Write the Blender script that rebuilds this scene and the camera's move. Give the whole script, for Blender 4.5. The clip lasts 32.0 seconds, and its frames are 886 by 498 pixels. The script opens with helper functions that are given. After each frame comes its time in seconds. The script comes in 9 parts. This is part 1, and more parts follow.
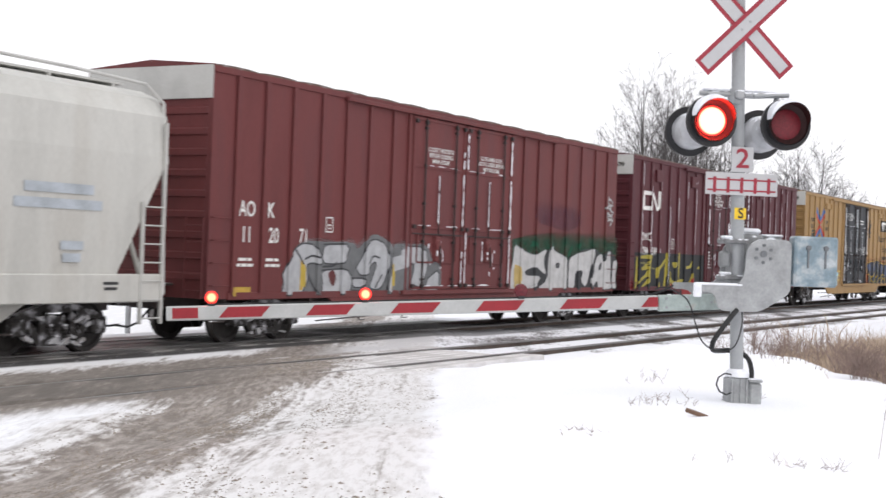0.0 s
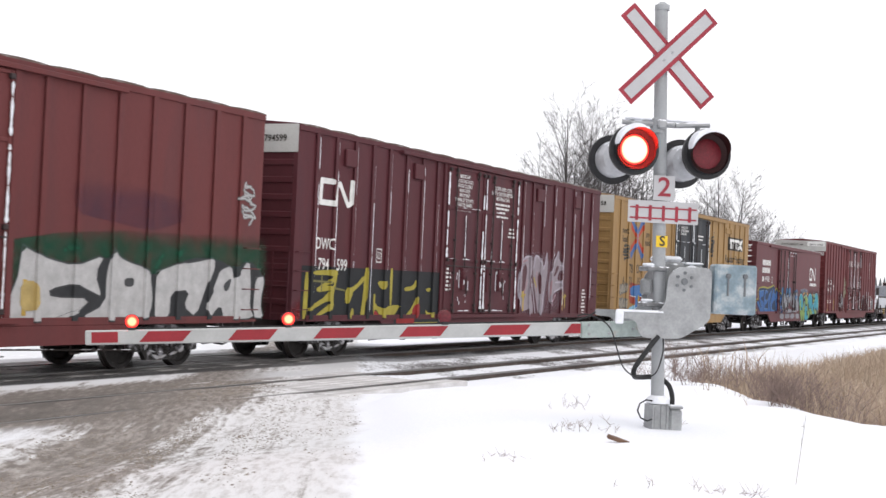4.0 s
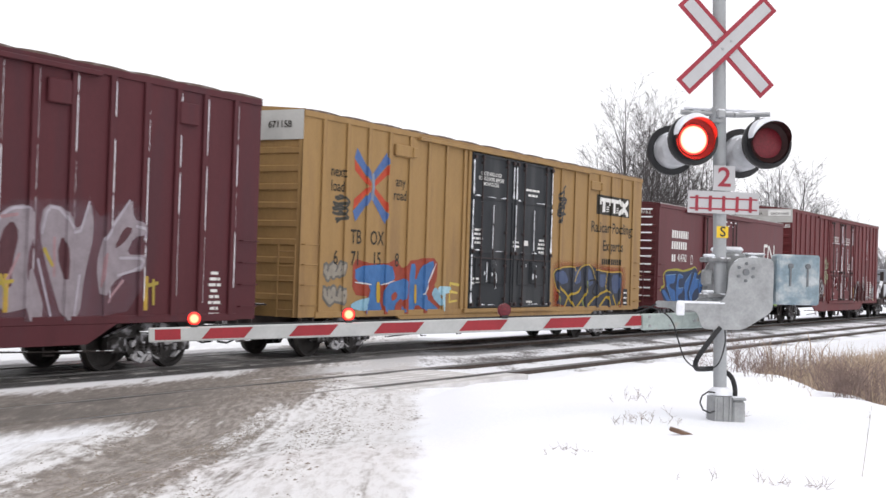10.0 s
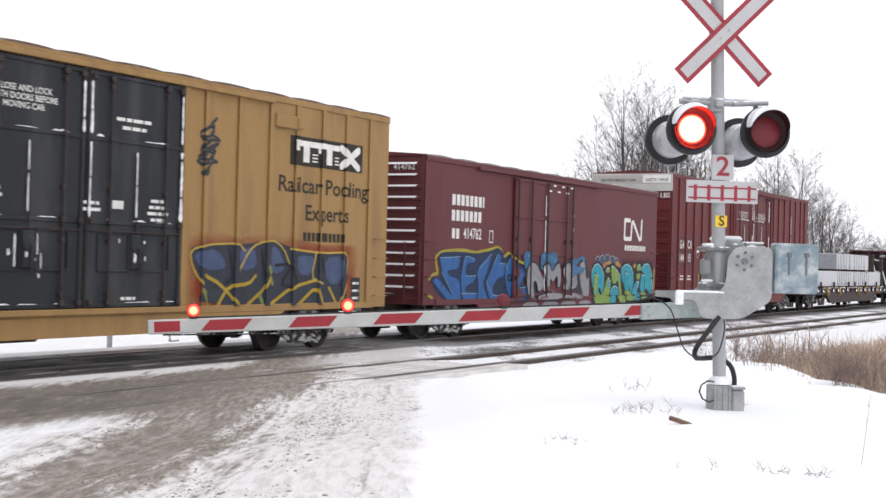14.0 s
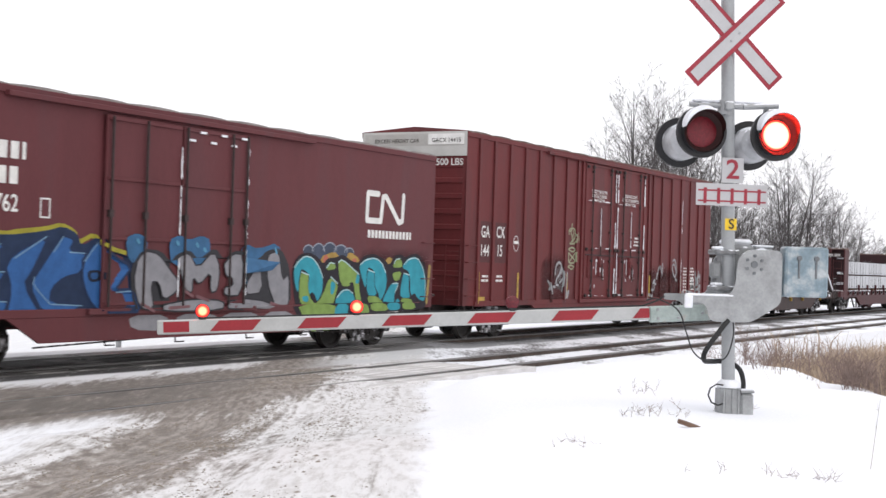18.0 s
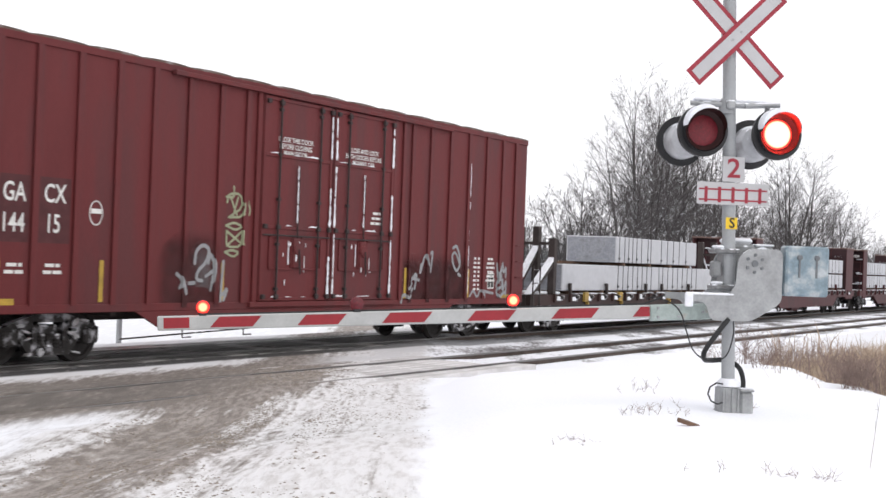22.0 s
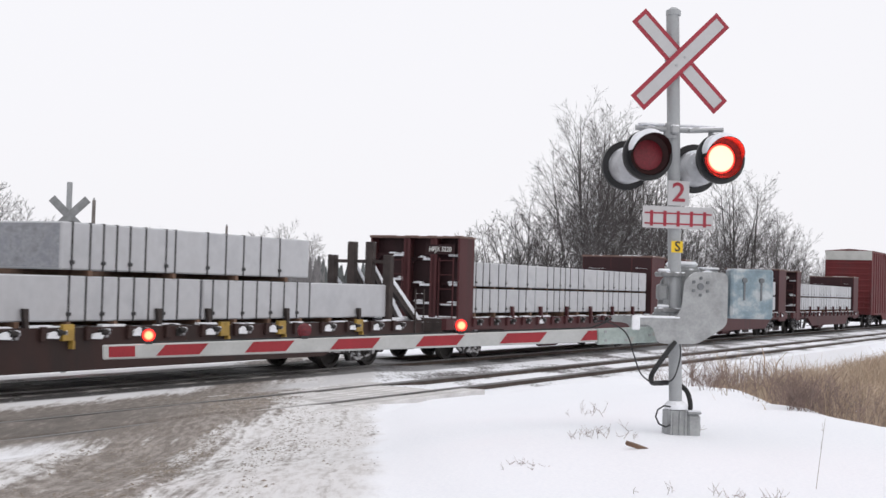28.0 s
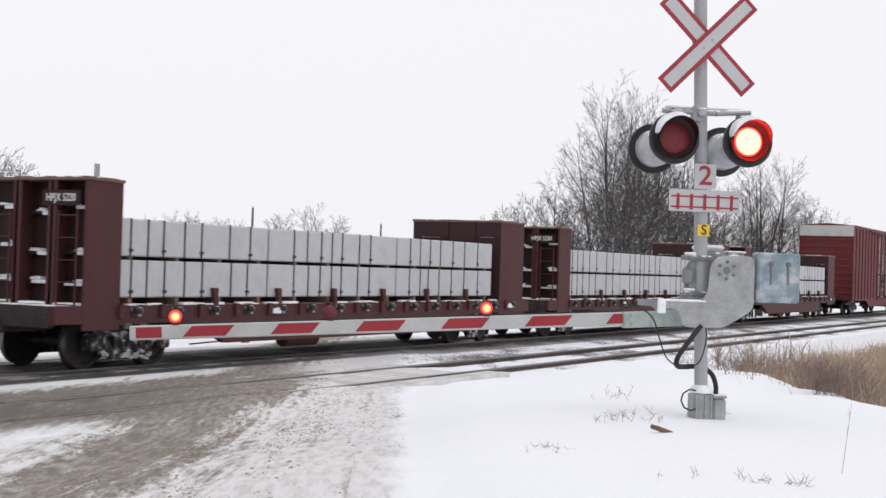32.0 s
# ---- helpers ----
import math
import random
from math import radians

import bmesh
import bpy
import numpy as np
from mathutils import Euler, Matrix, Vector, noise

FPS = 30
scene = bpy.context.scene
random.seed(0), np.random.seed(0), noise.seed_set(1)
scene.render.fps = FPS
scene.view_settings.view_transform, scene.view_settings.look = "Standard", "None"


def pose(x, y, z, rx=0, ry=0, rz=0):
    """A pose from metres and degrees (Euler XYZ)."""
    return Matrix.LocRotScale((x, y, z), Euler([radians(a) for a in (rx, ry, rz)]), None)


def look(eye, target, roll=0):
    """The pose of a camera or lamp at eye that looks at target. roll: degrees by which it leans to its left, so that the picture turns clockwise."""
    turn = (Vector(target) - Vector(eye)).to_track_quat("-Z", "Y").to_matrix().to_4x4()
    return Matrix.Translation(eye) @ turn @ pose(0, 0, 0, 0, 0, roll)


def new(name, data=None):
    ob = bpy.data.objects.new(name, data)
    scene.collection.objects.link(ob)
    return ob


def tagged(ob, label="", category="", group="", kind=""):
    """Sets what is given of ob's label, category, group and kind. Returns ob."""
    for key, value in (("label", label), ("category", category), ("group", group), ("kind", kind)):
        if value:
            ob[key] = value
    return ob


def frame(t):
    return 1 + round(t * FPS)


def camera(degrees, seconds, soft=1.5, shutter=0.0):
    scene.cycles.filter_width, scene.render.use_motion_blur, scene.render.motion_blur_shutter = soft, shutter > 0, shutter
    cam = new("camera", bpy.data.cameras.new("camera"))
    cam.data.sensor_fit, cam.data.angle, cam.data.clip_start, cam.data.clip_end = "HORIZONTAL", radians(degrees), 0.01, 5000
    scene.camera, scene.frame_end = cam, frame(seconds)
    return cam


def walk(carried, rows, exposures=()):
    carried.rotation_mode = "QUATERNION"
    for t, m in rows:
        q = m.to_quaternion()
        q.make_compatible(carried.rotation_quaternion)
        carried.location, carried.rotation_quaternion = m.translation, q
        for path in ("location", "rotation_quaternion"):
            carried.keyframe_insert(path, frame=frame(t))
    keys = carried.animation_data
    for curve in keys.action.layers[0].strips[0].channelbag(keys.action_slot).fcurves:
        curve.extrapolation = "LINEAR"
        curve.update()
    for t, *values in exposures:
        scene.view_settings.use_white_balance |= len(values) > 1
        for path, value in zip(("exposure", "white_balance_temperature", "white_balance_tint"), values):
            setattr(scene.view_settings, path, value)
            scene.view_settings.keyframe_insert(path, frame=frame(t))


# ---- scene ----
cam = camera(36.17, 32.0, soft=1.5, shutter=0.4)
EYE = (0.0, 0.0, 1.97)
PATH = [
    (0, pose(*EYE, 90.03, -2.12, -60.28)),
    (0.5, pose(*EYE, 90.43, -1.69, -61.78)),
    (1, pose(*EYE, 90.85, -1.95, -62.86)),
    (1.5, pose(*EYE, 91.12, -2.03, -63.31)),
    (2, pose(*EYE, 91.47, -2.38, -63.64)),
    (2.5, pose(*EYE, 91.40, -2.55, -63.78)),
    (4.5, pose(*EYE, 91.07, -2.42, -63.25)),
    (5, pose(*EYE, 90.80, -2.22, -63.04)),
    (5.5, pose(*EYE, 90.44, -2.34, -63.17)),
    (6, pose(*EYE, 90.34, -2.51, -63.15)),
    (6.5, pose(*EYE, 90.28, -2.64, -62.97)),
    (7, pose(*EYE, 90.43, -2.59, -62.95)),
    (7.5, pose(*EYE, 90.69, -2.20, -62.28)),
    (8, pose(*EYE, 90.70, -2.23, -61.89)),
    (8.5, pose(*EYE, 91.02, -2.17, -61.36)),
    (9, pose(*EYE, 90.87, -1.92, -61.48)),
    (9.5, pose(*EYE, 90.82, -1.88, -61.25)),
    (10, pose(*EYE, 90.89, -1.83, -60.99)),
    (10.5, pose(*EYE, 90.88, -1.77, -60.87)),
    (11, pose(*EYE, 91.03, -1.68, -60.60)),
    (11.5, pose(*EYE, 90.98, -1.49, -60.40)),
    (12, pose(*EYE, 90.92, -1.37, -60.31)),
    (12.5, pose(*EYE, 90.74, -1.30, -60.52)),
    (13, pose(*EYE, 90.57, -1.51, -60.87)),
    (13.5, pose(*EYE, 90.48, -1.54, -61.04)),
    (15.5, pose(*EYE, 90.86, -1.67, -60.94)),
    (16, pose(*EYE, 91.17, -1.95, -61.02)),
    (16.5, pose(*EYE, 91.04, -1.95, -60.96)),
    (17, pose(*EYE, 90.98, -1.94, -60.81)),
    (17.5, pose(*EYE, 90.83, -1.97, -60.57)),
    (18, pose(*EYE, 90.56, -1.82, -60.65)),
    (18.5, pose(*EYE, 90.86, -1.72, -60.57)),
    (19, pose(*EYE, 90.73, -1.84, -60.56)),
    (19.5, pose(*EYE, 90.79, -1.99, -60.39)),
    (20, pose(*EYE, 90.71, -1.79, -60.36)),
    (20.5, pose(*EYE, 90.78, -1.57, -60.38)),
    (21, pose(*EYE, 90.61, -1.56, -60.48)),
    (21.5, pose(*EYE, 90.50, -1.63, -60.58)),
    (22, pose(*EYE, 90.45, -2.12, -60.63)),
    (22.5, pose(*EYE, 90.49, -2.59, -60.30)),
    (23, pose(*EYE, 90.60, -2.73, -60.35)),
    (23.5, pose(*EYE, 90.81, -2.59, -60.34)),
    (24, pose(*EYE, 90.69, -2.38, -60.47)),
    (24.5, pose(*EYE, 90.59, -2.31, -60.62)),
    (25, pose(*EYE, 90.59, -2.11, -60.62)),
    (25.5, pose(*EYE, 91.01, -1.92, -60.93)),
    (26, pose(*EYE, 91.36, -1.87, -61.53)),
    (26.5, pose(*EYE, 91.52, -1.66, -62.91)),
    (28.5, pose(*EYE, 91.63, -1.62, -62.75)),
    (29, pose(*EYE, 91.56, -1.64, -62.52)),
    (29.5, pose(*EYE, 91.49, -1.71, -62.26)),
    (30, pose(*EYE, 91.43, -1.78, -62.15)),
    (30.5, pose(*EYE, 91.33, -1.61, -62.08)),
    (31, pose(*EYE, 91.09, -1.62, -61.93)),
    (31.5, pose(*EYE, 90.93, -1.76, -61.79)),
    (32, pose(*EYE, 90.83, -1.86, -61.76)),
]
EXPOSURES = [(0, 0.28), (22, 0.28), (26, 0.19), (28.5, -0.05), (32, -0.05)]
walk(cam, PATH, EXPOSURES)

# the run of the train along the track: seconds, metres
RUN = [
    (0, 0.00), (0.5, -1.91), (1, -3.80), (1.5, -5.70), (2, -7.60), (2.5, -9.50), (4.5, -17.02), (5, -18.89),
    (5.5, -20.74), (6, -22.60), (6.5, -24.44), (7, -26.29), (7.5, -28.15), (8, -30.02), (8.5, -31.91), (9, -33.81),
    (9.5, -35.75), (10, -37.72), (10.5, -39.70), (11, -41.70), (11.5, -43.71), (12, -45.72), (12.5, -47.73),
    (13, -49.73), (13.5, -51.73), (15.5, -59.71), (16, -61.71), (16.5, -63.70), (17, -65.69), (17.5, -67.67),
    (18, -69.65), (18.5, -71.63), (19, -73.60), (19.5, -75.58), (20, -77.55), (20.5, -79.52), (21, -81.50),
    (21.5, -83.45), (22, -85.38), (22.5, -87.29), (23, -89.20), (23.5, -91.11), (24, -92.99), (24.5, -94.89),
    (25, -96.78), (25.5, -98.66), (26, -100.54), (26.5, -102.37), (28.5, -109.73), (29, -111.60), (29.5, -113.47),
    (30, -115.34), (30.5, -117.21), (31, -119.07), (31.5, -120.98), (32, -122.91),
]

# ---- light ----
world = bpy.data.worlds.new("overcast")
scene.world = world
world.use_nodes = True
wt = world.node_tree
sky = wt.nodes.new("ShaderNodeTexSky")
sky.sky_type, sky.sun_disc = "NISHITA", False
sky.sun_elevation, sky.sun_rotation = radians(28), radians(200)
sky.dust_density, sky.air_density = 6.0, 1.0
cloud = wt.nodes.new("ShaderNodeMix")
cloud.data_type = "RGBA"
cloud.inputs[0].default_value = 0.93
cloud.inputs[7].default_value = (10.1, 10.02, 10.42, 1)
wt.links.new(sky.outputs[0], cloud.inputs[6])
wt.links.new(cloud.outputs[2], wt.nodes["Background"].inputs[0])
wt.nodes["Background"].inputs[1].default_value = 0.1
sun = new("sun", bpy.data.lights.new("sun", "SUN"))
sun.data.energy, sun.data.angle, sun.data.color = 0.45, radians(40), (1.0, 0.97, 0.93)
sun.matrix_world = look((0, 0, 0), (0.25, 0.35, -0.9))


# ---- materials ----
def mat(name, color, rough=0.7, metal=0.0, vary=0.25, scale=3.0, bump=0.1, fine=40.0, second=None, amount=0.5,
        snow=0.0, stretch=(1, 1, 1), island=0.0):
    """A worn surface: a base colour that varies at two scales, a second colour in patches, fine relief, snow on what faces up."""
    m = bpy.data.materials.new(name)
    m.use_nodes = True
    n, l = m.node_tree.nodes, m.node_tree.links
    b = n["Principled BSDF"]
    b.inputs["Roughness"].default_value, b.inputs["Metallic"].default_value = rough, metal
    co = n.new("ShaderNodeTexCoord")
    mp = n.new("ShaderNodeMapping")
    mp.inputs["Scale"].default_value = stretch
    l.new(co.outputs["Object"], mp.inputs[0])

    def grain(s, detail):
        t = n.new("ShaderNodeTexNoise")
        t.inputs["Scale"].default_value, t.inputs["Detail"].default_value = s, detail
        l.new(mp.outputs[0], t.inputs["Vector"])
        return t.outputs["Fac"]

    def ramp(src, lo, hi, a, z):
        r = n.new("ShaderNodeMapRange")
        l.new(src, r.inputs[0])
        for i, v in enumerate((lo, hi, a, z)):
            r.inputs[i + 1].default_value = v
        return r.outputs[0]

    def mix(f, a, c, kind="MIX"):
        x = n.new("ShaderNodeMix")
        x.data_type, x.blend_type = "RGBA", kind
        for src, i in ((f, 0), (a, 6), (c, 7)):
            if hasattr(src, "links"):
                l.new(src, x.inputs[i])
            else:
                x.inputs[i].default_value = src if i == 0 else (*src, 1)
        return x.outputs[2]

    big, small = grain(scale, 6), grain(fine, 4)
    col = color
    if second:
        col = mix(ramp(big, 0.62 - amount * 0.3, 0.72 - amount * 0.2, 0, 1), color, second)
    dark = n.new("ShaderNodeMath")
    dark.operation = "MULTIPLY"
    l.new(ramp(big, 0.3, 0.7, 1 - vary, 1 + vary), dark.inputs[0])
    l.new(ramp(small, 0.3, 0.7, 1 - vary * 0.4, 1 + vary * 0.4), dark.inputs[1])
    value = dark.outputs[0]
    if island:
        g = n.new("ShaderNodeObjectInfo")
        d2 = n.new("ShaderNodeMath")
        d2.operation = "MULTIPLY"
        l.new(value, d2.inputs[0])
        l.new(ramp(g.outputs["Random"], 0, 1, 1 - island, 1 + island), d2.inputs[1])
        value = d2.outputs[0]
    grey = n.new("ShaderNodeCombineXYZ")
    for i in range(3):
        l.new(value, grey.inputs[i])
    col = mix(1.0, col, grey.outputs[0], "MULTIPLY")
    if snow:
        geo = n.new("ShaderNodeNewGeometry")
        sep = n.new("ShaderNodeSeparateXYZ")
        l.new(geo.outputs["Normal"], sep.inputs[0])
        add = n.new("ShaderNodeMath")
        add.operation = "ADD"
        l.new(sep.outputs[2], add.inputs[0])
        l.new(ramp(big, 0.35, 0.65, -0.5, 0.5), add.inputs[1])
        col = mix(ramp(add.outputs[0], 1.05 - snow * 0.6, 1.2 - snow * 0.6, 0, 1), col, (0.82, 0.84, 0.88))
    l.new(col, b.inputs["Base Color"])
    if bump:
        bp = n.new("ShaderNodeBump")
        bp.inputs["Strength"].default_value, bp.inputs["Distance"].default_value = bump, 0.02
        l.new(small, bp.inputs["Height"])
        l.new(bp.outputs[0], b.inputs["Normal"])
    return m


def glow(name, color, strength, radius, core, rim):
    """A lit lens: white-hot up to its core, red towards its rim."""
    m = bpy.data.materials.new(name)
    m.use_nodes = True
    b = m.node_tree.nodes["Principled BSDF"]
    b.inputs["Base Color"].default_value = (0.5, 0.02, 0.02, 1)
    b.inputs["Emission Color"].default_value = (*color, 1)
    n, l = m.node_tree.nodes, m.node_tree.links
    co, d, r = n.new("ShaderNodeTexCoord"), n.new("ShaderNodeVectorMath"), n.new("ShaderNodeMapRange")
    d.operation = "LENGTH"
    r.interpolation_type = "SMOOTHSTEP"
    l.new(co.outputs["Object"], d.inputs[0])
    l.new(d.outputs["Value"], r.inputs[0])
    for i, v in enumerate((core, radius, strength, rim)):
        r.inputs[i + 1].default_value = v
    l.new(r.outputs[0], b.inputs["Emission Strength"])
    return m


MECHGREY = mat("mechanism_box", (0.235, 0.245, 0.25), 0.5, 0.15, vary=0.22, scale=7, bump=0.05, snow=0.3)
STEEL = mat("galvanised_steel", (0.36, 0.37, 0.38), 0.45, 0.35, vary=0.12, scale=6, bump=0.05, snow=0.75)
MASTGREY = mat("mast_paint", (0.34, 0.355, 0.365), 0.5, 0.1, vary=0.08, scale=5, bump=0.04)
CASTGREY = mat("mechanism_paint", (0.31, 0.32, 0.325), 0.5, 0.15, vary=0.2, scale=7, bump=0.05, snow=0.35)
BLUEGREY = mat("weight_paint", (0.205, 0.275, 0.315), 0.6, 0.1, vary=0.28, scale=6, bump=0.08, second=(0.33, 0.36, 0.375), amount=0.4)
PALEGREEN = mat("adapter_paint", (0.36, 0.42, 0.40), 0.6, 0.1, vary=0.2, scale=8, second=(0.35, 0.33, 0.30), amount=0.1)
# red mixed into the near-black stands in for the lens's glow
HOODTINT = mat("hood_glow_tint", (0.022, 0.002, 0.002), 0.6, vary=0.2, scale=8, bump=0.03)
BLACK = mat("black_paint", (0.015, 0.015, 0.017), 0.5, vary=0.3, scale=8, bump=0.05)
RUBBER = mat("black_rubber", (0.012, 0.012, 0.013), 0.6, vary=0.2, scale=20)
WHITEALU = mat("lamp_housing", (0.46, 0.47, 0.49), 0.4, 0.3, vary=0.12, scale=9, snow=0.9)
SIGNWHITE = mat("sign_white", (0.47, 0.47, 0.48), 0.5, vary=0.05, scale=4, bump=0.02)
SIGNRED = mat("sign_red", (0.30, 0.022, 0.04), 0.5, vary=0.12, scale=4, bump=0.02)
SIGNYELLOW = mat("sign_yellow", (0.75, 0.50, 0.02), 0.5, vary=0.1, bump=0.02)
ARMWHITE = mat("arm_white", (0.42, 0.43, 0.425), 0.45, vary=0.08, scale=5, bump=0.02)
ARMRED = mat("arm_red", (0.27, 0.011, 0.020), 0.45, vary=0.12, scale=5, bump=0.02)
REDGLASS = mat("red_lens", (0.15, 0.004, 0.012), 0.4, vary=0.3, scale=60, bump=0.3, fine=120)
ARMLENS = mat("small_red_lens", (0.11, 0.005, 0.012), 0.3, vary=0.2, scale=40)
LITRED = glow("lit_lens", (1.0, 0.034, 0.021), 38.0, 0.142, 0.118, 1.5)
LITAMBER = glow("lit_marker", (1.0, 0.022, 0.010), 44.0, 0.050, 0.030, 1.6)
PACKED = mat("packed_snow", (0.80, 0.82, 0.86), 0.9, vary=0.1, scale=9, bump=0.3, fine=30)
CAKED = mat("caked_grey_snow", (0.52, 0.525, 0.55), 0.9, vary=0.3, scale=7, bump=0.3, second=(0.25, 0.24, 0.24), amount=0.5)


# ---- building ----
class Kit:
    """Gathers the faces of one mesh."""

    def __init__(self):
        self.v, self.f, self.m = [], [], []

    def add(self, verts, faces, mi=0):
        o = len(self.v)
        self.v += [tuple(p) for p in verts]
        self.f += [tuple(i + o for i in q) for q in faces]
        self.m += [mi] * len(faces)

    def box(self, x0, x1, y0, y1, z0, z1, mi=0, c=0.0):
        """A box; c: the width of its chamfers."""
        if not c:
            self.add([(x, y, z) for x in (x0, x1) for y in (y0, y1) for z in (z0, z1)],
                     [(0, 1, 3, 2), (4, 6, 7, 5), (0, 4, 5, 1), (2, 3, 7, 6), (0, 2, 6, 4), (1, 5, 7, 3)], mi)
            return
        lo, hi, v, ids = (x0, y0, z0), (x1, y1, z1), [], {}
        for sx in (0, 1):
            for sy in (0, 1):
                for sz in (0, 1):
                    s = (sx, sy, sz)
                    for a in range(3):
                        p = [(hi[k] - (c if k != a else 0)) if s[k] else (lo[k] + (c if k != a else 0)) for k in range(3)]
                        ids[s, a] = len(v)
                        v.append(p)
        f = []
        for a in range(3):
            b, d = (a + 1) % 3, (a + 2) % 3
            for side in (0, 1):
                q = []
                for i, j in ((0, 0), (1, 0), (1, 1), (0, 1)):
                    s = [0, 0, 0]
                    s[a], s[b], s[d] = side, i, j
                    q.append(ids[tuple(s), a])
                f.append(q if side else q[::-1])
            for i in (0, 1):
                for j in (0, 1):
                    s0, s1 = [0, 0, 0], [0, 0, 0]
                    s0[b], s0[d], s1[b], s1[d], s1[a] = i, j, i, j, 1
                    q = [ids[tuple(s0), b], ids[tuple(s1), b], ids[tuple(s1), d], ids[tuple(s0), d]]
                    f.append(q if i == j else q[::-1])
        for s in [(i, j, k) for i in (0, 1) for j in (0, 1) for k in (0, 1)]:
            q = [ids[s, 0], ids[s, 1], ids[s, 2]]
            f.append(q if sum(s) % 2 else q[::-1])
        self.add(v, f, mi)

    def rod(self, a, b, r, r2=None, n=8, mi=0, caps=True):
        a, b = Vector(a), Vector(b)
        r2 = r if r2 is None else r2
        d = (b - a).normalized()
        u = d.orthogonal().normalized()
        w = d.cross(u)
        v = []
        for p, q in ((a, r), (b, r2)):
            v += [p + (u * math.cos(i * math.tau / n) + w * math.sin(i * math.tau / n)) * q for i in range(n)]
        f = [(i, (i + 1) % n, n + (i + 1) % n, n + i) for i in range(n)]
        if caps:
            f += [tuple(range(n))[::-1], tuple(range(n, 2 * n))]
        self.add(v, f, mi)

    def tube(self, pts, r, n=8, mi=0):
        for a, b in zip(pts, pts[1:]):
            self.rod(a, b, r, n=n, mi=mi)

    def prism(self, poly, axis, lo, hi, mi=0):
        """A flat outline drawn out along an axis: poly holds pairs of the two other coordinates, in order."""
        def put(p, h):
            q = [0, 0, 0]
            k = [i for i in range(3) if i != axis]
            q[k[0]], q[k[1]], q[axis] = p[0], p[1], h
            return q
        n = len(poly)
        v = [put(p, lo) for p in poly] + [put(p, hi) for p in poly]
        f = [(i, (i + 1) % n, n + (i + 1) % n, n + i) for i in range(n)] + [tuple(range(n))[::-1], tuple(range(n, 2 * n))]
        self.add(v, f, mi)

    def turn(self, profile, n=24, at=(0, 0, 0), mi=0, axis=2):
        """A turned body: profile holds pairs of radius and place along the axis."""
        v = []
        for r, h in profile:
            for i in range(n):
                c, s = r * math.cos(i * math.tau / n), r * math.sin(i * math.tau / n)
                p = (c, s, h) if axis == 2 else (c, h, s) if axis == 1 else (h, c, s)
                v.append([p[k] + at[k] for k in range(3)])
        f = [(j * n + i, j * n + (i + 1) % n, (j + 1) * n + (i + 1) % n, (j + 1) * n + i)
             for j in range(len(profile) - 1) for i in range(n)]
        self.add(v, f, mi)

    def mesh(self, name, mats, smooth=False):
        me = bpy.data.meshes.new(name)
        me.from_pydata(self.v, [], self.f)
        for m in (mats if isinstance(mats, (list, tuple)) else [mats]):
            me.materials.append(m)
        if any(self.m):
            me.polygons.foreach_set("material_index", self.m)
        bm = bmesh.new()
        bm.from_mesh(me)
        if len(bm.faces) < 6000:
            bmesh.ops.recalc_face_normals(bm, faces=bm.faces)
        if smooth:
            for f in bm.faces:
                f.smooth = True
            for e in bm.edges:
                if len(e.link_faces) == 2 and e.calc_face_angle(0) > 0.6:
                    e.smooth = False
        bm.to_mesh(me)
        bm.free()
        return me


def part(name, kit, mats, parent=None, label="", at=None, smooth=False):
    me = kit if isinstance(kit, bpy.types.Mesh) else kit.mesh(name, mats, smooth)
    ob = new(name, me)
    ob.parent = parent
    if at is not None:
        ob.matrix_basis = at
    if label:
        ob["label"] = label
    if name in ("settled_snow", "caked_snow", "blown_snow", "branchwork", "crown", "small_print", "sprayed_lettering", "sprayed_outline", "sprayed_tag", "car_number", "door_notice", "slogan", "repainted_patch"):
        ob["kind"] = "stuff"
    return ob


def thing(name, label, category, group="", kind="", at=None):
    ob = tagged(new(name), label, category, group, kind)
    if at is not None:
        ob.matrix_basis = at
    return ob


def lettering(body, size, extrude=0.0):
    """The flat mesh of words in the built-in font, centred, in the x-z plane and facing -y: vertices and faces."""
    cu = bpy.data.curves.new("words", "FONT")
    cu.body, cu.size, cu.align_x, cu.align_y, cu.space_line = body, size, "CENTER", "CENTER", 0.95
    cu.resolution_u, cu.offset = 3, size * 0.013
    ob = bpy.data.objects.new("words", cu)
    scene.collection.objects.link(ob)
    me = ob.evaluated_get(bpy.context.evaluated_depsgraph_get()).to_mesh()
    v = [(p.co.x, 0.0, p.co.y) for p in me.vertices]
    f = [tuple(q.vertices) for q in me.polygons]
    bpy.data.objects.remove(ob)
    bpy.data.curves.remove(cu)
    return v, f

# ---- ground ----
NEAR, FAR = 12.72, 17.6      # the centre lines of the two tracks
ROAD_A, ROAD_B = Vector((7.9, 4.45)), Vector((20.6, 11.8))   # a line along the road's edge on the side of the mast


def road_side(x, y):
    """Metres from the road's edge: below 0 on the road."""
    d = (ROAD_B - ROAD_A).normalized()
    return (x - ROAD_A.x) * d.y - (y - ROAD_A.y) * d.x


def smooth(a, b, v):
    t = min(1.0, max(0.0, (v - a) / (b - a)))
    return t * t * (3 - 2 * t)


